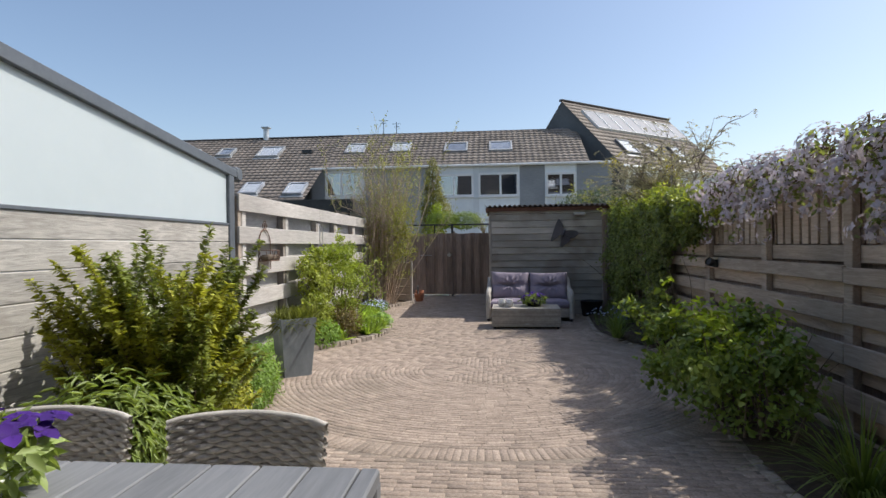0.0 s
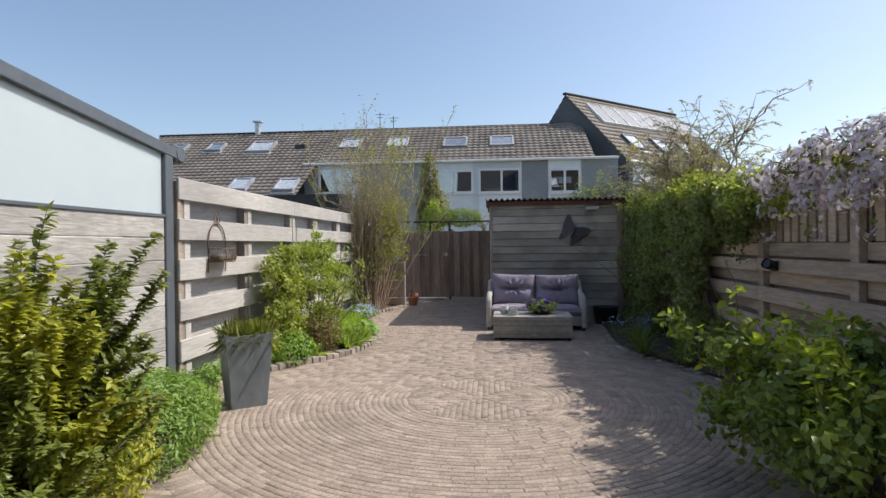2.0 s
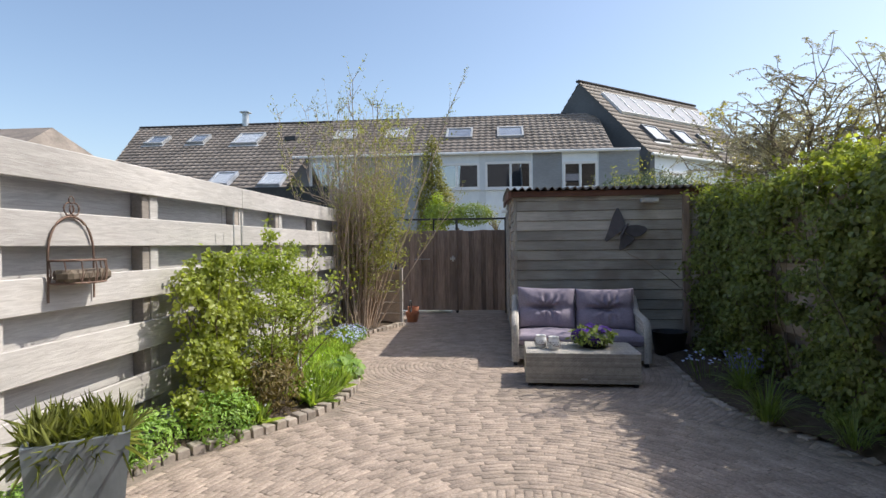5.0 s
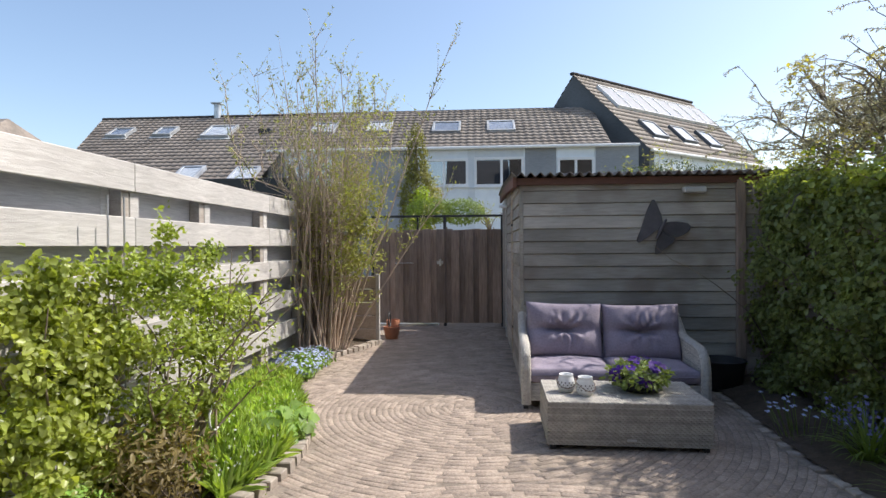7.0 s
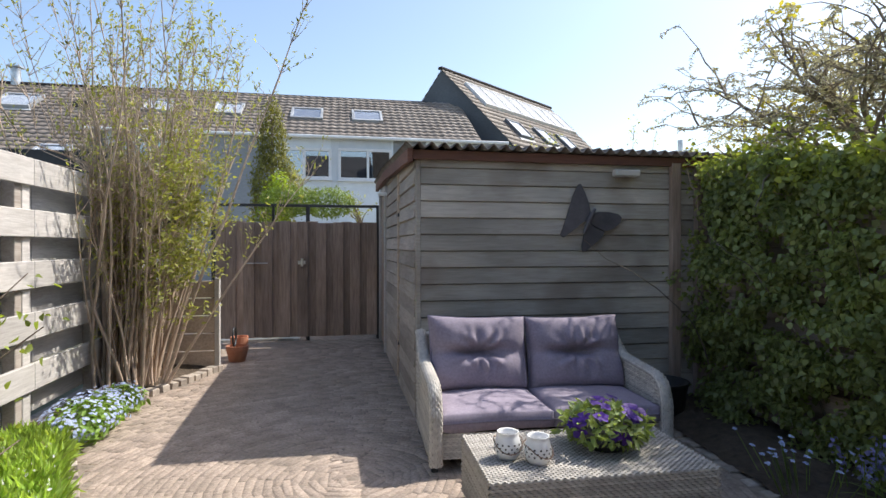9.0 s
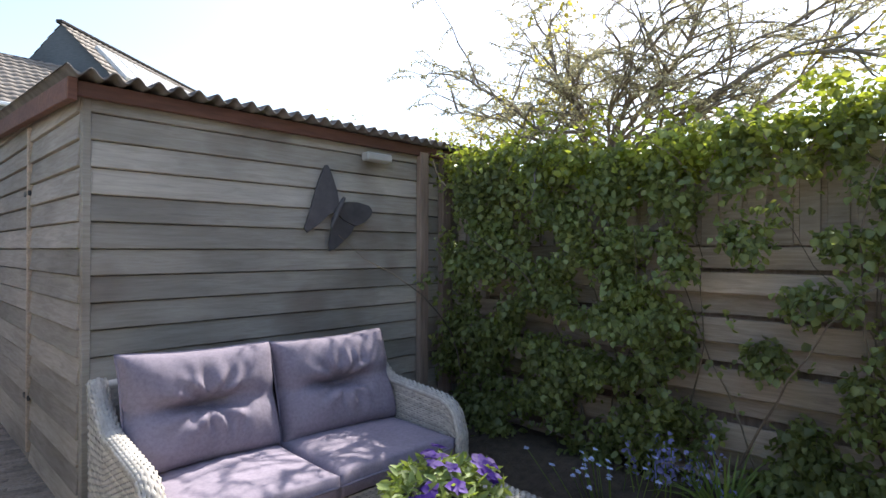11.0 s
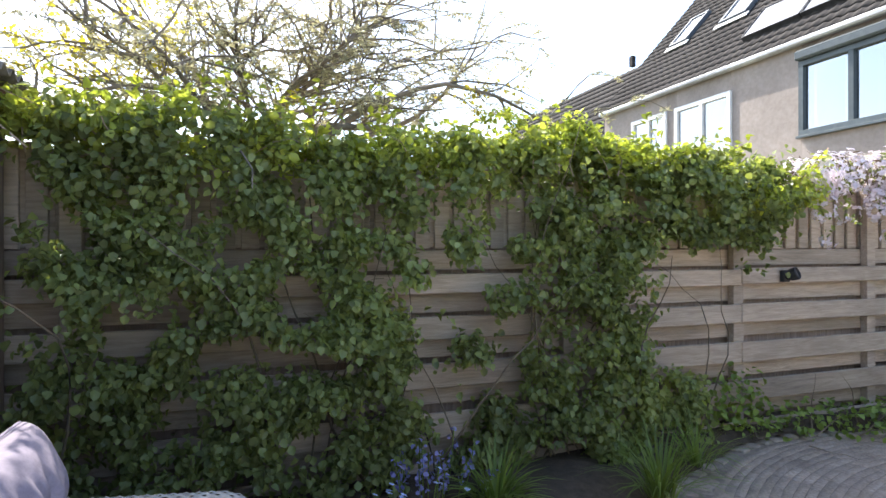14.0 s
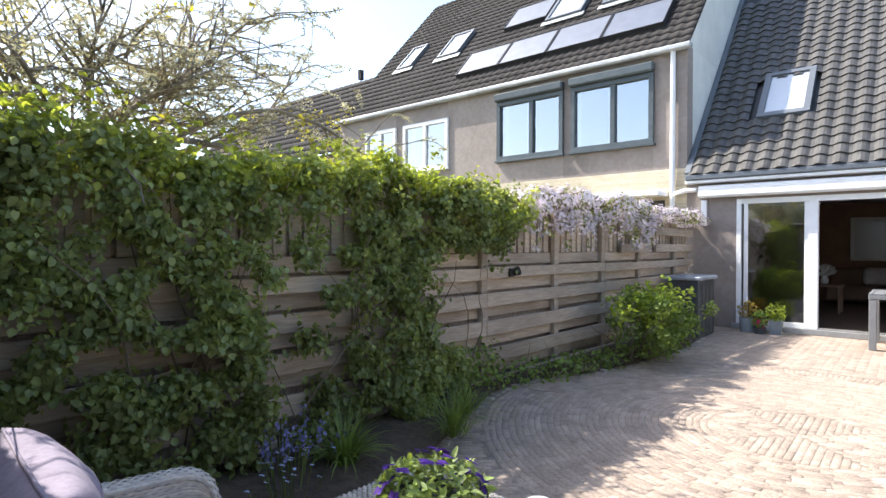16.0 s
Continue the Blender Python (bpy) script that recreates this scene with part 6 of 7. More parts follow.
tuft("ornamental_grass", (1.12, 1.95, 0.05), 170, 0.62, 0.012, SHRUB, 31, "dark green arching ornamental grass in the shaded bed")
tuft("ornamental_grass", (1.02, 6.65, 0.05), 120, 0.42, 0.011, SHRUB, 32, "dark green arching grass by the paving edge")
tuft("bluebell_leaves", (1.2, 7.45, 0.05), 110, 0.36, 0.016, SHRUB, 33, "strap-leaved green clump under the bluebells", category="plant")
tuft("ornamental_grass", (1.30, 6.15, 0.05), 80, 0.36, 0.010, SHRUB, 34, "dark green arching grass by the paving edge")
blue = plant("bluebells", "violet-blue bluebell flower spikes in the shaded bed", "flowers", (1.32, 7.75, 0))
runs, pp = [], []
for k in range(17):
    x, y, h = r_.gauss(0, 0.06), r_.gauss(0, 0.09), r_.uniform(0.22, 0.38)
    runs.append(([(x, y, 0.03), (x * 1.2, y * 1.2, h * 0.6), (x * 1.35, y * 1.35, h)], 0.003))
    for j in range(12):
        t = 0.55 + 0.45 * j / 11
        pp.append((x * (1 + 0.35 * t) + r_.gauss(0, 0.014), y * (1 + 0.35 * t) + r_.gauss(0, 0.014), h * t))
tubes("stalks", runs, SHRUB, blue)
leaves("flowers", pp, rng.normal(0, 1, (len(pp), 3)), 0.026, BLUEFLOWER, blue, slim=0.8)
pale = plant("pale_bluebells", "loose pale blue flowers beside the bluebells", "flowers", (1.08, 7.9, 0))
pp = [(r_.gauss(0, 0.13), r_.gauss(0, 0.13), r_.uniform(0.16, 0.30)) for k in range(24)]
blossoms("flowers", pp, np.tile([0, -0.3, 1.0], (24, 1)), 0.016, PALEBLUE, pale)
tubes("stalks", [([(x * 0.6, y * 0.6, 0.02), (x, y, z)], 0.002) for x, y, z in pp], SHRUB, pale)

# bushes before the veranda wall
eu = plant("evergreen_bush", "large spreading evergreen bush of dark needle leaves with golden-yellow tufts", "shrub", (-2.55, 2.3, 0))
runs, pg, wg, pyel, wyel = [], [], [], [], []
for k in range(620):
    w = r_.uniform(0, 2 * math.pi)
    up = r_.uniform(0.1, 1.7)
    d = Vector((0.9 * math.cos(w), 1.0 * math.sin(w), up))
    ln = (0.42 + 0.70 * min(1.0, up)) * (r_.uniform(0.60, 0.98) + (0.16 if r_.random() < 0.10 else 0))
    base = (r_.gauss(0, 0.10), r_.gauss(0, 0.16), r_.uniform(0.10, 0.42))
    pts, rad = grow(base, d, ln, 0.006, 3000 + k, 0.06, 7)
    pts = [Vector((q.x, q.y, q.z + 0.05 * (i / 7) ** 2)) for i, q in enumerate(pts)]
    if min(q.x for q in pts) < -0.5 or max(q.y for q in pts) > 0.48 or max(q.x for q in pts) > 0.48 or min(q.y for q in pts) < -0.43:
        continue
    runs.append((pts, rad))
    golden = noise.noise(Vector(pts[-1]) * 1.9 + Vector((4, 1, 0))) > 0.14
    for j in range(2, 7):
        a, b = pts[j], pts[j + 1]
        ax = (b - a).normalized()
        s1 = ax.orthogonal().normalized()
        s2 = ax.cross(s1)
        whorls = max(3, int((b - a).length / 0.0135))
        for m in range(whorls):
            q = a.lerp(b, m / whorls)
            for side in range(5):
                ph = 1.26 * side + 0.7 * m + r_.gauss(0, 0.2)
                way = ax * r_.uniform(0.45, 0.9) + s1 * math.cos(ph) + s2 * math.sin(ph)
                if golden and j > 3:
                    pyel.append(tuple(q))
                    wyel.append(tuple(way * 3))
                else:
                    pg.append(tuple(q))
                    wg.append(tuple(way * 3))
tubes("stems", runs, BARK, eu)
leaves("foliage", pg, np.tile([0, 0, 1.0], (len(pg), 1)), 0.044, EUON, eu, slim=0.44, along=wg, fold=0.15, spread=0.35)
leaves("yellow_tips", pyel, np.tile([0, 0, 1.0], (len(pyel), 1)), 0.046, EUONYELLOW, eu, slim=0.44, along=wyel, fold=0.15, spread=0.35)
gold = plant("golden_dwarf_shrub", "low golden-yellow dwarf shrub between the evergreen and the feathery mound", "shrub", (-2.42, 2.86, 0))
p, o = cloud([(0, 0, 0.22, 0.14, 0.17, 0.24), (0.02, 0.05, 0.42, 0.10, 0.12, 0.14)], 1700, shell=0.5, seed=22)
leaves("foliage", p, o + np.array([0, 0, 0.4]), 0.032, EUONYELLOW, gold, slim=0.4)
peony = plant("peony_plant", "light green peony foliage with narrow drooping leaves", "plant", (-2.42, 1.68, 0))
p, o = cloud([(-0.06, 0, 0.40, 0.36, 0.36, 0.30), (0.05, 0.2, 0.32, 0.28, 0.26, 0.26)], 1500, shell=0.5, seed=23)
leaves("foliage", p, o + np.array([0, 0, 0.8]), 0.075, PEONY, peony, slim=0.20, along=o + np.array([0, 0, -0.2]), curl=0.25)
tubes("stems", [grow((r_.gauss(0, 0.06), r_.gauss(0.05, 0.06), 0.02), (r_.gauss(0, 0.4), r_.gauss(0.1, 0.4), 1), 0.45, 0.006, 280 + k, 0.12) for k in range(14)], SHRUB, peony)
mound = plant("feathery_mound", "low mound of fresh green feathery foliage spilling over the bed edge", "ground cover", (-2.72, 3.55, 0))
p, o = cloud([(0, 0, 0.16, 0.34, 0.50, 0.33), (0.10, -0.25, 0.16, 0.26, 0.35, 0.28), (-0.15, 0.25, 0.18, 0.3, 0.4, 0.28), (-0.1, 0.62, 0.1, 0.2, 0.22, 0.17)], 9000, shell=0.3, seed=24)
leaves("foliage", p, o + np.array([0, 0, 0.6]), 0.036, FRESH, mound, slim=0.38)
low = plant("low_bed_plants", "bright green low bed plants at the foot of the fence", "ground cover")
p, o = cloud([(-3.05, 4.55, 0.10, 0.14, 0.4, 0.18), (-3.16, 5.2, 0.10, 0.09, 0.45, 0.15), (-3.05, 5.75, 0.12, 0.15, 0.3, 0.2), (-2.8, 6.2, 0.13, 0.22, 0.3, 0.22)], 5600, shell=0.5, seed=25)
leaves("foliage", p, o + np.array([0, 0, 0.6]), 0.036, FRESH, low, slim=0.4)

# ivy and rose against the grey fence
ivyl = plant("ivy_pillar", "bright green ivy pillar growing on the grey fence", "climber", (-3.02, 6.42, 0))
bl = [(0.02, 0, 1.05, 0.17, 0.34, 0.24), (0.05, 0.02, 0.75, 0.19, 0.42, 0.3), (0.05, 0.1, 0.45, 0.18, 0.34, 0.3), (0.0, -0.25, 0.95, 0.14, 0.2, 0.24), (0.0, 0.25, 1.05, 0.14, 0.22, 0.22), (0.08, 0.2, 0.2, 0.16, 0.25, 0.2)]
bl += [(r_.uniform(0.04, 0.2), r_.gauss(0, 0.24), r_.uniform(0.15, 1.25), 0.10, 0.13, 0.12) for k in range(26)]
p, o = cloud(bl, 9500, shell=0.8, seed=26, gap=0.75, gap_scale=5)
leaves("foliage", p, o + np.array([0.4, -0.2, 0.4]), 0.034, IVYLIGHT, ivyl, slim=0.85, spread=1.0)
tubes("stems", [grow((0, r_.gauss(0, 0.1), 0.02), (0, r_.gauss(0, 0.2), 1), 1.1, 0.012, 330 + k, 0.1) for k in range(8)], BARK, ivyl)
rose = plant("rose_bush", "young rose bush with glossy yellow-green leaves beside the ivy", "shrub", (-2.82, 7.15, 0))
runs, pp = [], []
for k in range(20):
    pts, rad = grow((r_.gauss(0, 0.06), r_.gauss(0, 0.10), 0.02), (r_.gauss(0.02, 0.26), r_.gauss(0.12, 0.34), 1), r_.uniform(0.9, 1.45), 0.011, 400 + k, 0.13, 9)
    runs.append((pts, rad))
    for q in pts[5:]:
        for turn_ in range(3):
            pp.append((q.x + r_.gauss(0, 0.075), q.y + r_.gauss(0, 0.085), q.z + r_.gauss(0, 0.055)))
    for b in (5, 7):
        p2, r2 = grow(pts[b], (r_.gauss(0, 0.6), r_.gauss(0, 0.6), 0.4), 0.3, 0.005, 450 + 3 * k + b, 0.2, 4)
        runs.append((p2, r2))
        for q in p2[1:]:
            for turn_ in range(7):
                pp.append((q.x + r_.gauss(0, 0.05), q.y + r_.gauss(0, 0.05), q.z + r_.gauss(0, 0.04)))
pp = [q for q in pp if q[0] > -0.36]
tubes("stems", runs, BARK, rose)
p, o = cloud([(0, -0.1, 1.15, 0.26, 0.28, 0.20), (0, 0.3, 1.02, 0.26, 0.26, 0.18), (0.05, -0.25, 0.85, 0.24, 0.24, 0.18), (0.1, 0.12, 0.74, 0.22, 0.26, 0.13), (0, -0.02, 1.42, 0.11, 0.13, 0.14), (0.1, 0.52, 0.92, 0.2, 0.2, 0.13), (-0.05, -0.42, 1.2, 0.14, 0.18, 0.14), (0.1, -0.3, 0.5, 0.2, 0.22, 0.13), (0.02, 0.35, 1.28, 0.12, 0.14, 0.1), (0.12, 0.1, 0.42, 0.16, 0.2, 0.1)], 6200, shell=0.9, seed=44, gap=0.9, gap_scale=5)
pp = pp + [tuple(q) for q in p]
leaves("foliage", pp, np.tile([0.3, -0.1, 0.8], (len(pp), 1)), 0.033, ROSELEAF, rose, slim=0.62, spread=0.9)
stake = plant("plant_stakes", "thin metal plant stakes behind the rose", "stake", (-3.1, 7.0, 0))
for y in (0.0, 0.14):
    tubes("stake", [([(0, y, 0), (0, y, 1.62)], 0.006)], STEEL, stake)
hose = plant("coiled_tie", "pale looped garden tie on a bamboo cane", "garden tie", (-2.62, 7.25, 0))
tubes("cane", [([(0, 0, 0), (0, 0, 0.42)], 0.008)], CANE, hose)
tubes("loop", [([(0.0, 0.08 * math.cos(w), 0.33 + 0.08 * math.sin(w)) for w in np.linspace(0, 1.6 * math.pi, 18)], 0.007)], LACE, hose)
bronze = plant("bronze_shrub", "small bronze-brown shrub among the lilies", "shrub", (-2.66, 6.68, 0))
p, o = cloud([(0, 0, 0.24, 0.24, 0.30, 0.26)], 1300, shell=0.7, seed=27)
leaves("foliage", p, o + np.array([0, 0, 0.5]), 0.05, BRONZE, bronze, slim=0.3)
tubes("stems", [grow((r_.gauss(0, 0.06), r_.gauss(0, 0.08), 0.02), (r_.gauss(0, 0.4), r_.gauss(0, 0.4), 1), 0.40, 0.004, 275 + k, 0.12) for k in range(16)], BARK, bronze)
lily = plant("lily_leaves", "dense bright green strap-leaved plants with tiny white bells", "plant")
n = 17000
yy = rng.uniform(6.3, 9.25, n)
xe = np.interp(yy, EL[:, 1], EL[:, 0])
xx = xe - 0.06 - rng.random(n) * np.maximum(0.12, (xe + 3.2) - 0.12) * 0.98
keep = (xx > -3.2) & (np.hypot(xx + 2.66, yy - 6.68) > 0.30)
pos = np.c_[xx, yy, np.full(n, 0.04)][keep]
m = len(pos)
leaves("blades", pos, np.c_[rng.normal(0, 1, m), rng.normal(0, 1, m), np.full(m, 0.25)], 0.155, GRASSY, lily, slim=0.17, along=np.c_[rng.normal(0, 0.35, m), rng.normal(0, 0.35, m), np.ones(m)], fold=0.4, curl=0.15)
pp = pos[rng.random(m) < 0.035] + np.array([0, 0, 0.13])
blossoms("white_bells", pp, np.tile([0.3, -0.5, 0.5], (len(pp), 1)), 0.010, WHITEFLOWER, lily)
mantle = plant("round_leaf_plant", "round scalloped light green leaves at the bed edge", "plant", (-2.38, 7.75, 0))
p, o = cloud([(0, 0, 0.10, 0.16, 0.28, 0.13)], 130, shell=0.5, seed=28)
leaves("foliage", p, o + np.array([0.2, -0.3, 1.0]), 0.09, FRESH, mantle, slim=1.05, spread=0.35)
forget = plant("forget_me_nots", "patch of pale blue forget-me-nots at the bed corner", "flowers", (-2.95, 9.6, 0))
p, o = cloud([(0.05, 0, 0.10, 0.20, 0.42, 0.13), (0.05, 0.55, 0.08, 0.17, 0.3, 0.11)], 1300, shell=0.4, seed=29)
leaves("foliage", p, o + np.array([0, 0, 0.5]), 0.06, FRESH, forget, slim=0.4)
p, o = cloud([(0.05, 0, 0.14, 0.20, 0.40, 0.12), (0.05, 0.5, 0.11, 0.16, 0.28, 0.09)], 700, shell=0.15, seed=30)
blossoms("flowers", p + o * 0.02, o + np.array([0, -0.2, 0.6]), 0.014, PALEBLUE, forget)

# tall many-stemmed shrub by the gate
tall = plant("tall_cane_shrub", "tall many-stemmed tan shrub with sparse yellow-green spring leaves", "shrub", (-2.88, 10.85, 0))
runs, twigs, pp, pw = [], [], [], []
for k in range(112):
    bx, by = r_.uniform(-0.38, 0.04), r_.gauss(0, 0.16)
    tall_one = r_.random() < 0.20
    ln = r_.uniform(2.8, 3.5) if tall_one else r_.uniform(1.7, 2.9)
    lean = 0.75 * (bx + 0.14) + r_.gauss(0.04, 0.17)
    pts, rad = grow((bx, by, 0.02), (lean * 0.5, r_.gauss(0, 0.10), 1), ln, r_.uniform(0.009, 0.019), 500 + k, 0.05, 12)
    pts = [Vector((max(q.x + lean * 0.35 * (q.z / 2.5) ** 2, -0.32 if q.z < 1.95 else -1.2), q.y, q.z)) for q in pts]
    runs.append((pts, rad))
    for j in range(3, 13):
        q = pts[j]
        for turn_ in range(4 if j > 5 else 2):
            if r_.random() < 0.30:
                continue
            p2, r2 = grow(q, (r_.gauss(0.05, 0.55), r_.gauss(0, 0.55), 1.0), r_.uniform(0.14, 0.46), 0.0036, 7000 + k * 40 + j * 3 + turn_, 0.12, 4)
            if min(z.x for z in p2) < -0.34 and q.z < 1.95:
                continue
            twigs.append((p2, r2))
            green = 0.14 + 0.36 * max(0.0, min(1.0, q.x * 1.6)) + (0.30 if q.z > 2.7 else 0.0) + 0.55 * max(0.0, noise.noise(q * 1.7 + Vector((3, 0, 1))))
            for z in p2[1:]:
                for rep in range(4):
                    if r_.random() < green:
                        pp.append((z.x + r_.gauss(0, 0.012), z.y + r_.gauss(0, 0.012), z.z + r_.gauss(0, 0.02)))
                        pw.append((r_.gauss(0, 0.6), r_.gauss(0, 0.6), 0.9))
for bx, lean, ln in ((0.12, 0.42, 3.75), (0.10, 0.34, 3.0), (-0.1, 0.08, 3.7), (-0.3, -0.2, 3.5), (-0.25, -0.34, 3.0), (0.14, 0.50, 2.3)):
    pts, rad = grow((bx, -0.05, 0.02), (lean, -0.04, 1), ln, 0.019, 640 + int(ln * 10), 0.04, 14)
    pts = [Vector((max(q.x, -0.32 if q.z < 1.95 else -1.2), q.y, q.z)) for q in pts]
    runs.append((pts, rad))
    for q in pts[8:]:
        for turn_ in range(3):
            p2, r2 = grow(q, (lean * 0.5 + r_.gauss(0, 0.4), r_.gauss(0, 0.4), 1.0), r_.uniform(0.15, 0.4), 0.0036, 900 + len(twigs), 0.12, 4)
            twigs.append((p2, r2))
            for z in p2[1:]:
                for rep in range(3):
                    if r_.random() < 0.6:
                        pp.append((z.x + r_.gauss(0, 0.012), z.y + r_.gauss(0, 0.012), z.z + r_.gauss(0, 0.02)))
                        pw.append((r_.gauss(0, 0.6), r_.gauss(0, 0.6), 0.9))
for run in runs[:60]:
    tubes("cane", [run], CANE, tall, sides=5)
tubes("canes", runs[60:], CANE, tall, sides=4)
tubes("twigs", twigs, CANE, tall, sides=3)
leaves("foliage", pp, np.tile([0, -0.3, 0.6], (len(pp), 1)), 0.042, WILLOWLEAF, tall, slim=0.36, along=pw)
sp, sw = [], []
for k in range(46):
    q0 = (r_.uniform(-0.05, 0.2), r_.gauss(-0.05, 0.2), r_.uniform(0.6, 2.0))
    p2, r2 = grow(q0, (0.8 + r_.random() * 0.6, r_.gauss(-0.1, 0.4), r_.uniform(0.3, 1.0)), r_.uniform(0.35, 0.75), 0.005, 5200 + k, 0.15, 6, droop=0.06)
    tubes("side_shoot", [(p2, r2)], CANE, tall, sides=4)
    for z in p2[2:]:
        for rep in range(13):
            sp.append((z.x + r_.gauss(0, 0.045), z.y + r_.gauss(0, 0.05), z.z + r_.gauss(0, 0.045)))
            sw.append((r_.gauss(0.3, 0.6), r_.gauss(0, 0.6), 0.6))
leaves("side_foliage", sp, np.tile([0, -0.2, 0.6], (len(sp), 1)), 0.045, WILLOWLEAF, tall, slim=0.42, along=sw)

# tree leaning over the fence
tree = plant("feathery_tree", "spreading thin-branched tree with pale feathery leaflets and yellow tufts", "tree", (2.25, 8.6, 0))
pp, pw, py, fine = [], [], [], []
trunk_run = grow((0, 0, 0.0), (0.0, -0.03, 1), 1.95, 0.075, 900, 0.04, 7)
tubes("trunk", [trunk_run], TREEBARK, tree, sides=10)
top = trunk_run[0][-1]
sid = 1000
limbs = []
for k in range(19):
    w = 2 * math.pi * k / 19 + r_.uniform(-0.2, 0.2)
    rise = r_.uniform(0.55, 1.5)
    limbs.append(grow(top - Vector((0, 0, r_.uniform(0, 0.5))), (0.38 * math.cos(w) - 0.08, 0.85 * math.sin(w) + 0.12, rise), r_.uniform(0.9, 1.5), r_.uniform(0.012, 0.021), sid + k, 0.20, 11, droop=0.05))
for way, ln in (((-0.34, -1.0, 0.34), 2.2), ((-0.24, -1.0, 0.44), 2.1), ((-0.38, -0.8, 0.5), 1.8), ((-0.42, -0.35, 0.65), 1.4), ((-0.22, -1.0, 0.26), 2.0), ((0.0, 1.0, 0.6), 1.8), ((-0.05, 0.9, 1.0), 1.6)):
    sid += 40
    limbs.append(grow(top - Vector((0, 0, 0.25)), way, ln, 0.027, sid, 0.15, 13, droop=0.055))
sid = 1400
for pts, rad in limbs:
    if min(q.x for q in pts) < -1.15 or max(q.x for q in pts) > 0.6:
        continue
    tubes("limb", [(pts, rad)], TREEBARK, tree, sides=6)
    for j in range(3, len(pts)):
        d = (pts[j] - pts[j - 1]).normalized()
        for turn_ in range(2):
            p2, r2 = grow(pts[j], (d.x + r_.gauss(0, 0.6), d.y + r_.gauss(0, 0.7), d.z * 0.6 + r_.gauss(0.25, 0.45)), r_.uniform(0.3, 0.75), 0.0085, sid, 0.2, 6, droop=0.05)
            sid += 1
            if min(q.z for q in p2) < 1.95 or min(q.x for q in p2) < -1.2 or max(q.x for q in p2) > 0.5 or max(q.z for q in p2) > 3.12:
                continue
            fine.append((p2, r2))
            for q in p2[2::2]:
                p3, r3 = grow(q, (r_.gauss(0, 0.7), r_.gauss(0, 0.7), 0.1), r_.uniform(0.14, 0.3), 0.003, sid, 0.15, 5, droop=0.16)
                sid += 1
                fine.append((p3, r3))
                yellow = noise.noise(q * 1.5 + Vector((2, 5, 0))) > 0.33
                for z, z2 in zip(p3[:-1], p3[1:]):
                    for m in range(3):
                        c = z.lerp(z2, m / 3)
                        for side in (-1, 1):
                            if yellow and r_.random() < 0.5:
                                py.append((c.x + r_.gauss(0, 0.02), c.y + r_.gauss(0, 0.02), c.z + r_.gauss(0, 0.02)))
                            else:
                                pp.append(tuple(c))
                                pw.append((side * (z2 - z).y * 20 + r_.gauss(0, 0.2), -side * (z2 - z).x * 20 + r_.gauss(0, 0.2), -0.35))
tubes("branches", fine, TREEBARK, tree, sides=4)
leaves("leaflets", pp, np.tile([0, 0, 0.8], (len(pp), 1)), 0.028, TREELEAF, tree, slim=0.34, along=pw)
leaves("yellow_tufts", py, np.tile([0, 0, 0.8], (len(py), 1)), 0.032, TREEYELLOW, tree, slim=0.6)

# greenery beyond the garden
hedge = plant("clipped_tree", "flat-topped clipped green tree behind the gate", "tree", (-1.75, 15.0, 0))
tubes("trunk", [([(0, 0, 0), (0.02, 0, 1.7)], [0.06, 0.04])], BARK, hedge)
p, o = cloud([(-0.25, 0, 2.02, 0.52, 0.45, 0.26), (0.35, 0, 2.0, 0.45, 0.45, 0.26)], 6000, shell=0.35, seed=80)
leaves("crown", p, o + np.array([0, 0, 0.4]), 0.04, SHRUB, hedge, slim=0.5)
sap = plant("small_sapling", "thin young tree with few leaves behind the gate", "tree", (-0.85, 15.2, 0))
runs = [grow((0, 0, 0), (0, 0, 1), 1.7, 0.03, 60, 0.03)] + [grow((0, 0, 1.6), (r_.gauss(0, 0.6), r_.gauss(0, 0.6), 1), 0.6, 0.012, 61 + k, 0.2) for k in range(9)]
tubes("branches", runs, BARK, sap)
pp = [tuple(q + Vector((r_.gauss(0, 0.05), r_.gauss(0, 0.05), r_.gauss(0, 0.05)))) for run in runs[1:] for q in run[0][2:] for turn_ in range(5)]
leaves("foliage", pp, np.tile([0, 0, 1.0], (len(pp), 1)), 0.045, WILLOWLEAF, sap)
cyp = plant("slender_cypress", "slender yellow-green cypress behind the gate", "tree", (-2.42, 16.0, 0))
tubes("trunk", [([(0, 0, 0), (0, 0, 3.6)], [0.07, 0.02])], BARK, cyp)
p, o = cloud([(0, 0, 1.9, 0.40, 0.36, 1.7), (0, 0, 3.2, 0.25, 0.25, 0.75), (0.1, 0, 2.3, 0.46, 0.36, 0.6)], 7600, shell=0.35, seed=81)
leaves("crown", p, o + np.array([0, 0, 0.8]), 0.07, CONIFER, cyp, slim=0.35, along=o * 0.4 + np.array([0, 0, 1.0]))
lowc = plant("golden_shrub", "golden green shrub below the cypress", "shrub", (-2.2, 15.2, 0))
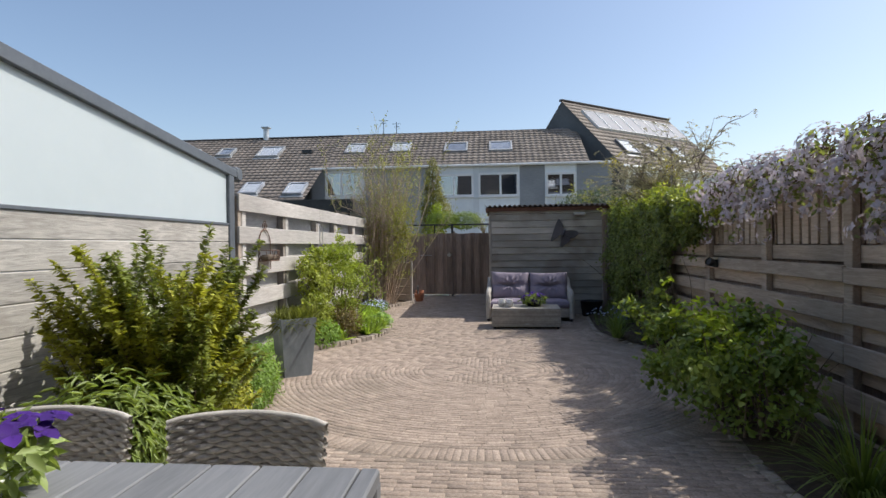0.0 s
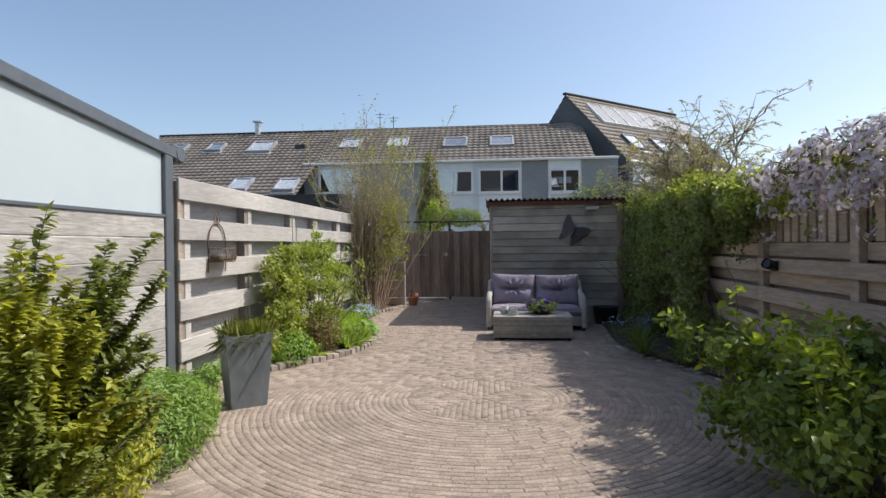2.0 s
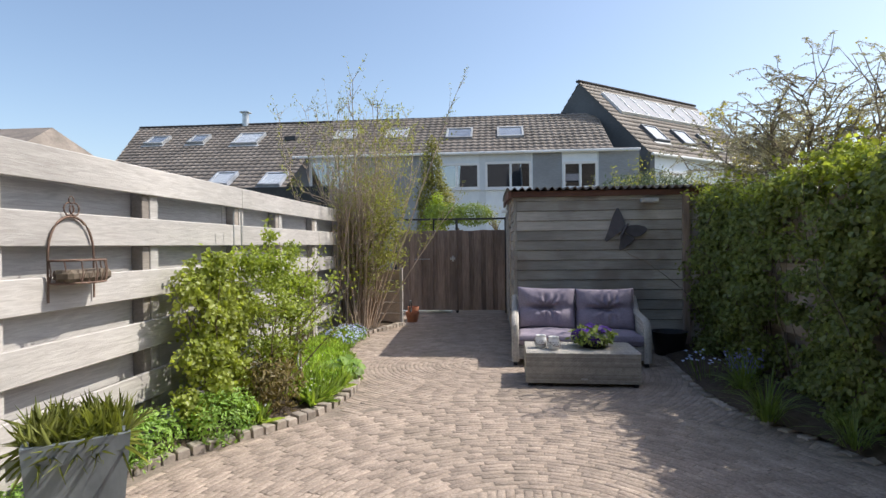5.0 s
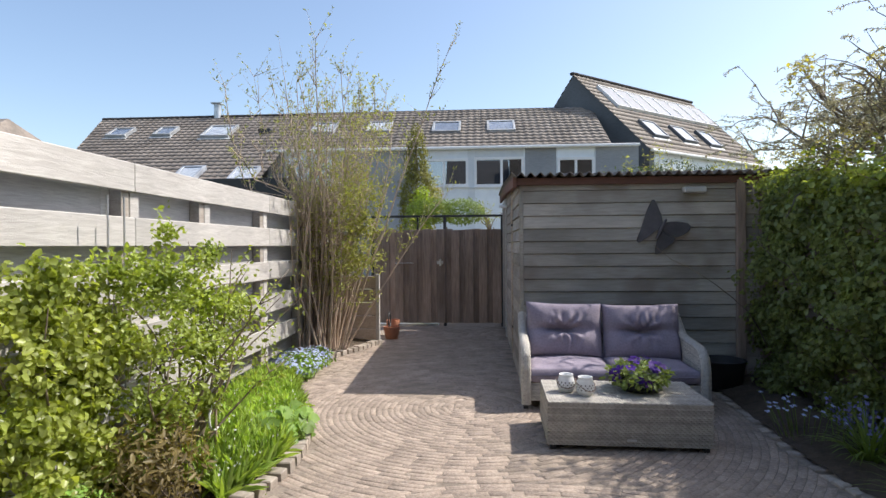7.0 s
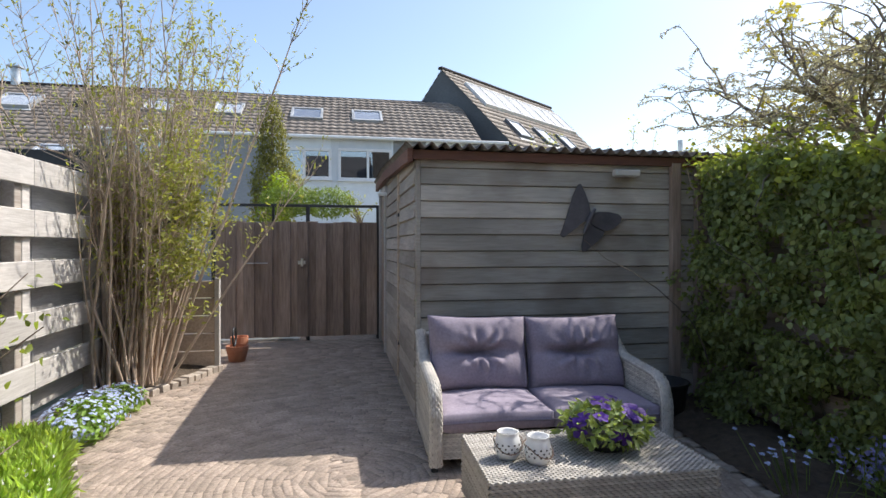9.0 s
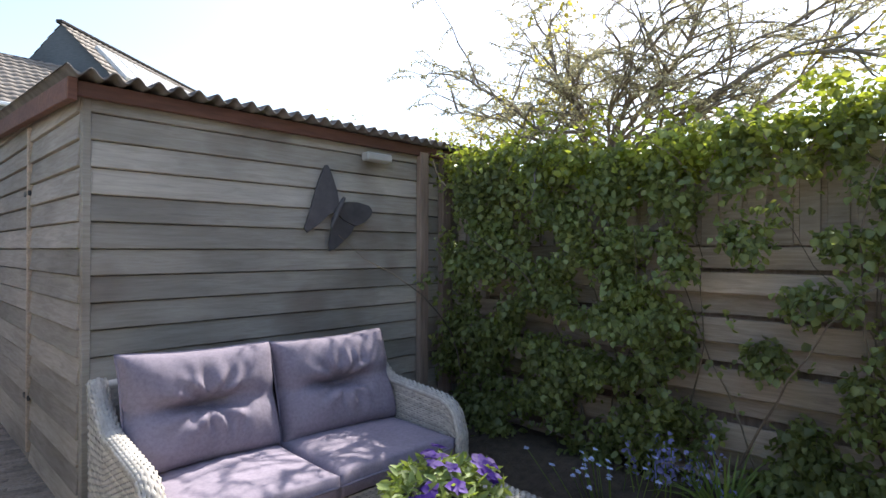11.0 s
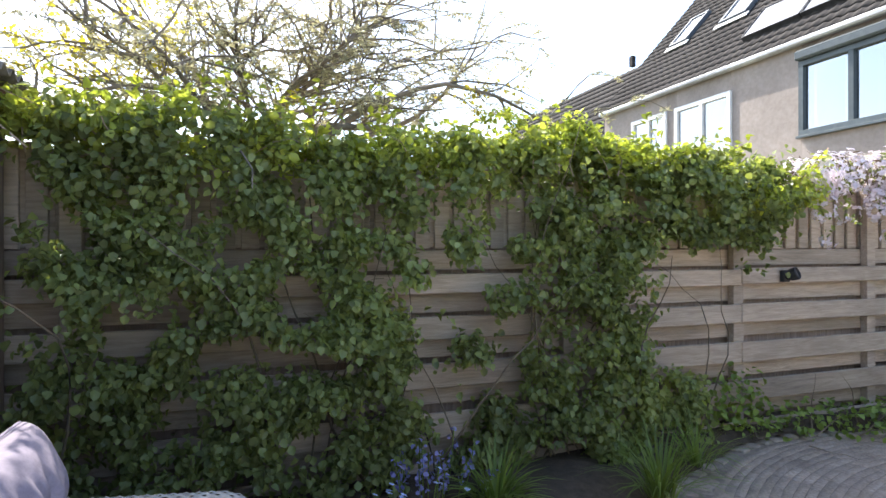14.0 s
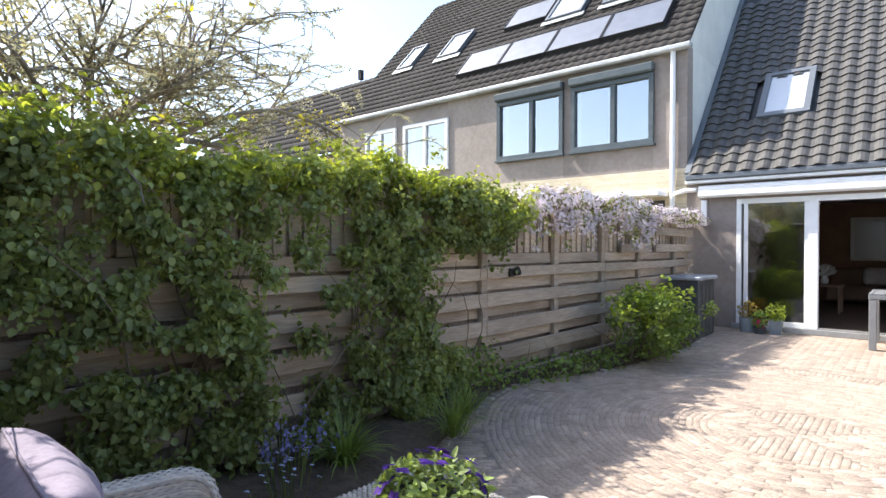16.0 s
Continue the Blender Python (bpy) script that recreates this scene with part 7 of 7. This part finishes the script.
p, o = cloud([(-0.1, 0, 1.5, 0.32, 0.3, 0.9), (0.0, 0, 2.1, 0.2, 0.2, 0.45)], 1800, shell=0.5, seed=82)
leaves("foliage", p, o + np.array([0, 0, 0.5]), 0.06, SHRUBTIP, lowc)
jun = plant("juniper_bush", "grey-green juniper bush rising behind the shed", "shrub", (1.9, 14.4, 0))
p, o = cloud([(-0.1, 0, 1.9, 0.7, 0.6, 0.85), (0.5, 0, 2.05, 0.7, 0.6, 0.8), (1.2, 0.2, 2.05, 0.7, 0.6, 0.7), (-0.6, 0, 1.5, 0.5, 0.5, 0.9)], 15000, shell=0.4, seed=83)
leaves("foliage", p, o + np.array([0, 0, 0.7]), 0.07, JUNIPER, jun, slim=0.3, along=o + np.array([0, 0, 0.9]))
shoots = plant("shoots_behind_shed", "upright yellow-green shoots rising behind the shed roof", "shrub", (2.6, 13.4, 0))
runs, pp = [], []
for k in range(16):
    pts, rad = grow((r_.uniform(-1.0, 0.8), r_.gauss(0, 0.2), 0.0), (r_.gauss(0, 0.06), r_.gauss(0, 0.06), 1), r_.uniform(2.4, 3.2), 0.010, 2000 + k, 0.03, 12)
    runs.append((pts, rad))
    for q in pts[8:]:
        for turn_ in range(12):
            pp.append((q.x + r_.gauss(0, 0.04), q.y + r_.gauss(0, 0.04), q.z + r_.gauss(0, 0.08)))
tubes("stems", runs, BARK, shoots)
leaves("foliage", pp, np.tile([0, 0, 0.8], (len(pp), 1)), 0.05, WILLOWLEAF, shoots, slim=0.4)

# ---- bricks of the ring that the path crosses ----
for long in (True, False):
    v, f = brick_block(0.186, 0.0445, 0.05, 0.0025) if long else brick_block(0.0445, 0.186, 0.05, 0.0025)
    me = bpy.data.meshes.new("brick")
    me.from_pydata(v, [], f)
    me.materials.append(BRICK)
    for x, y, a, ln in near:
        if (ln > 0.1) == long:
            hang("brick", me, None, pavement, "", (x, y, laid_rng.uniform(-0.001, 0.001)), (laid_rng.gauss(0, 0.35), laid_rng.gauss(0, 0.35), a))
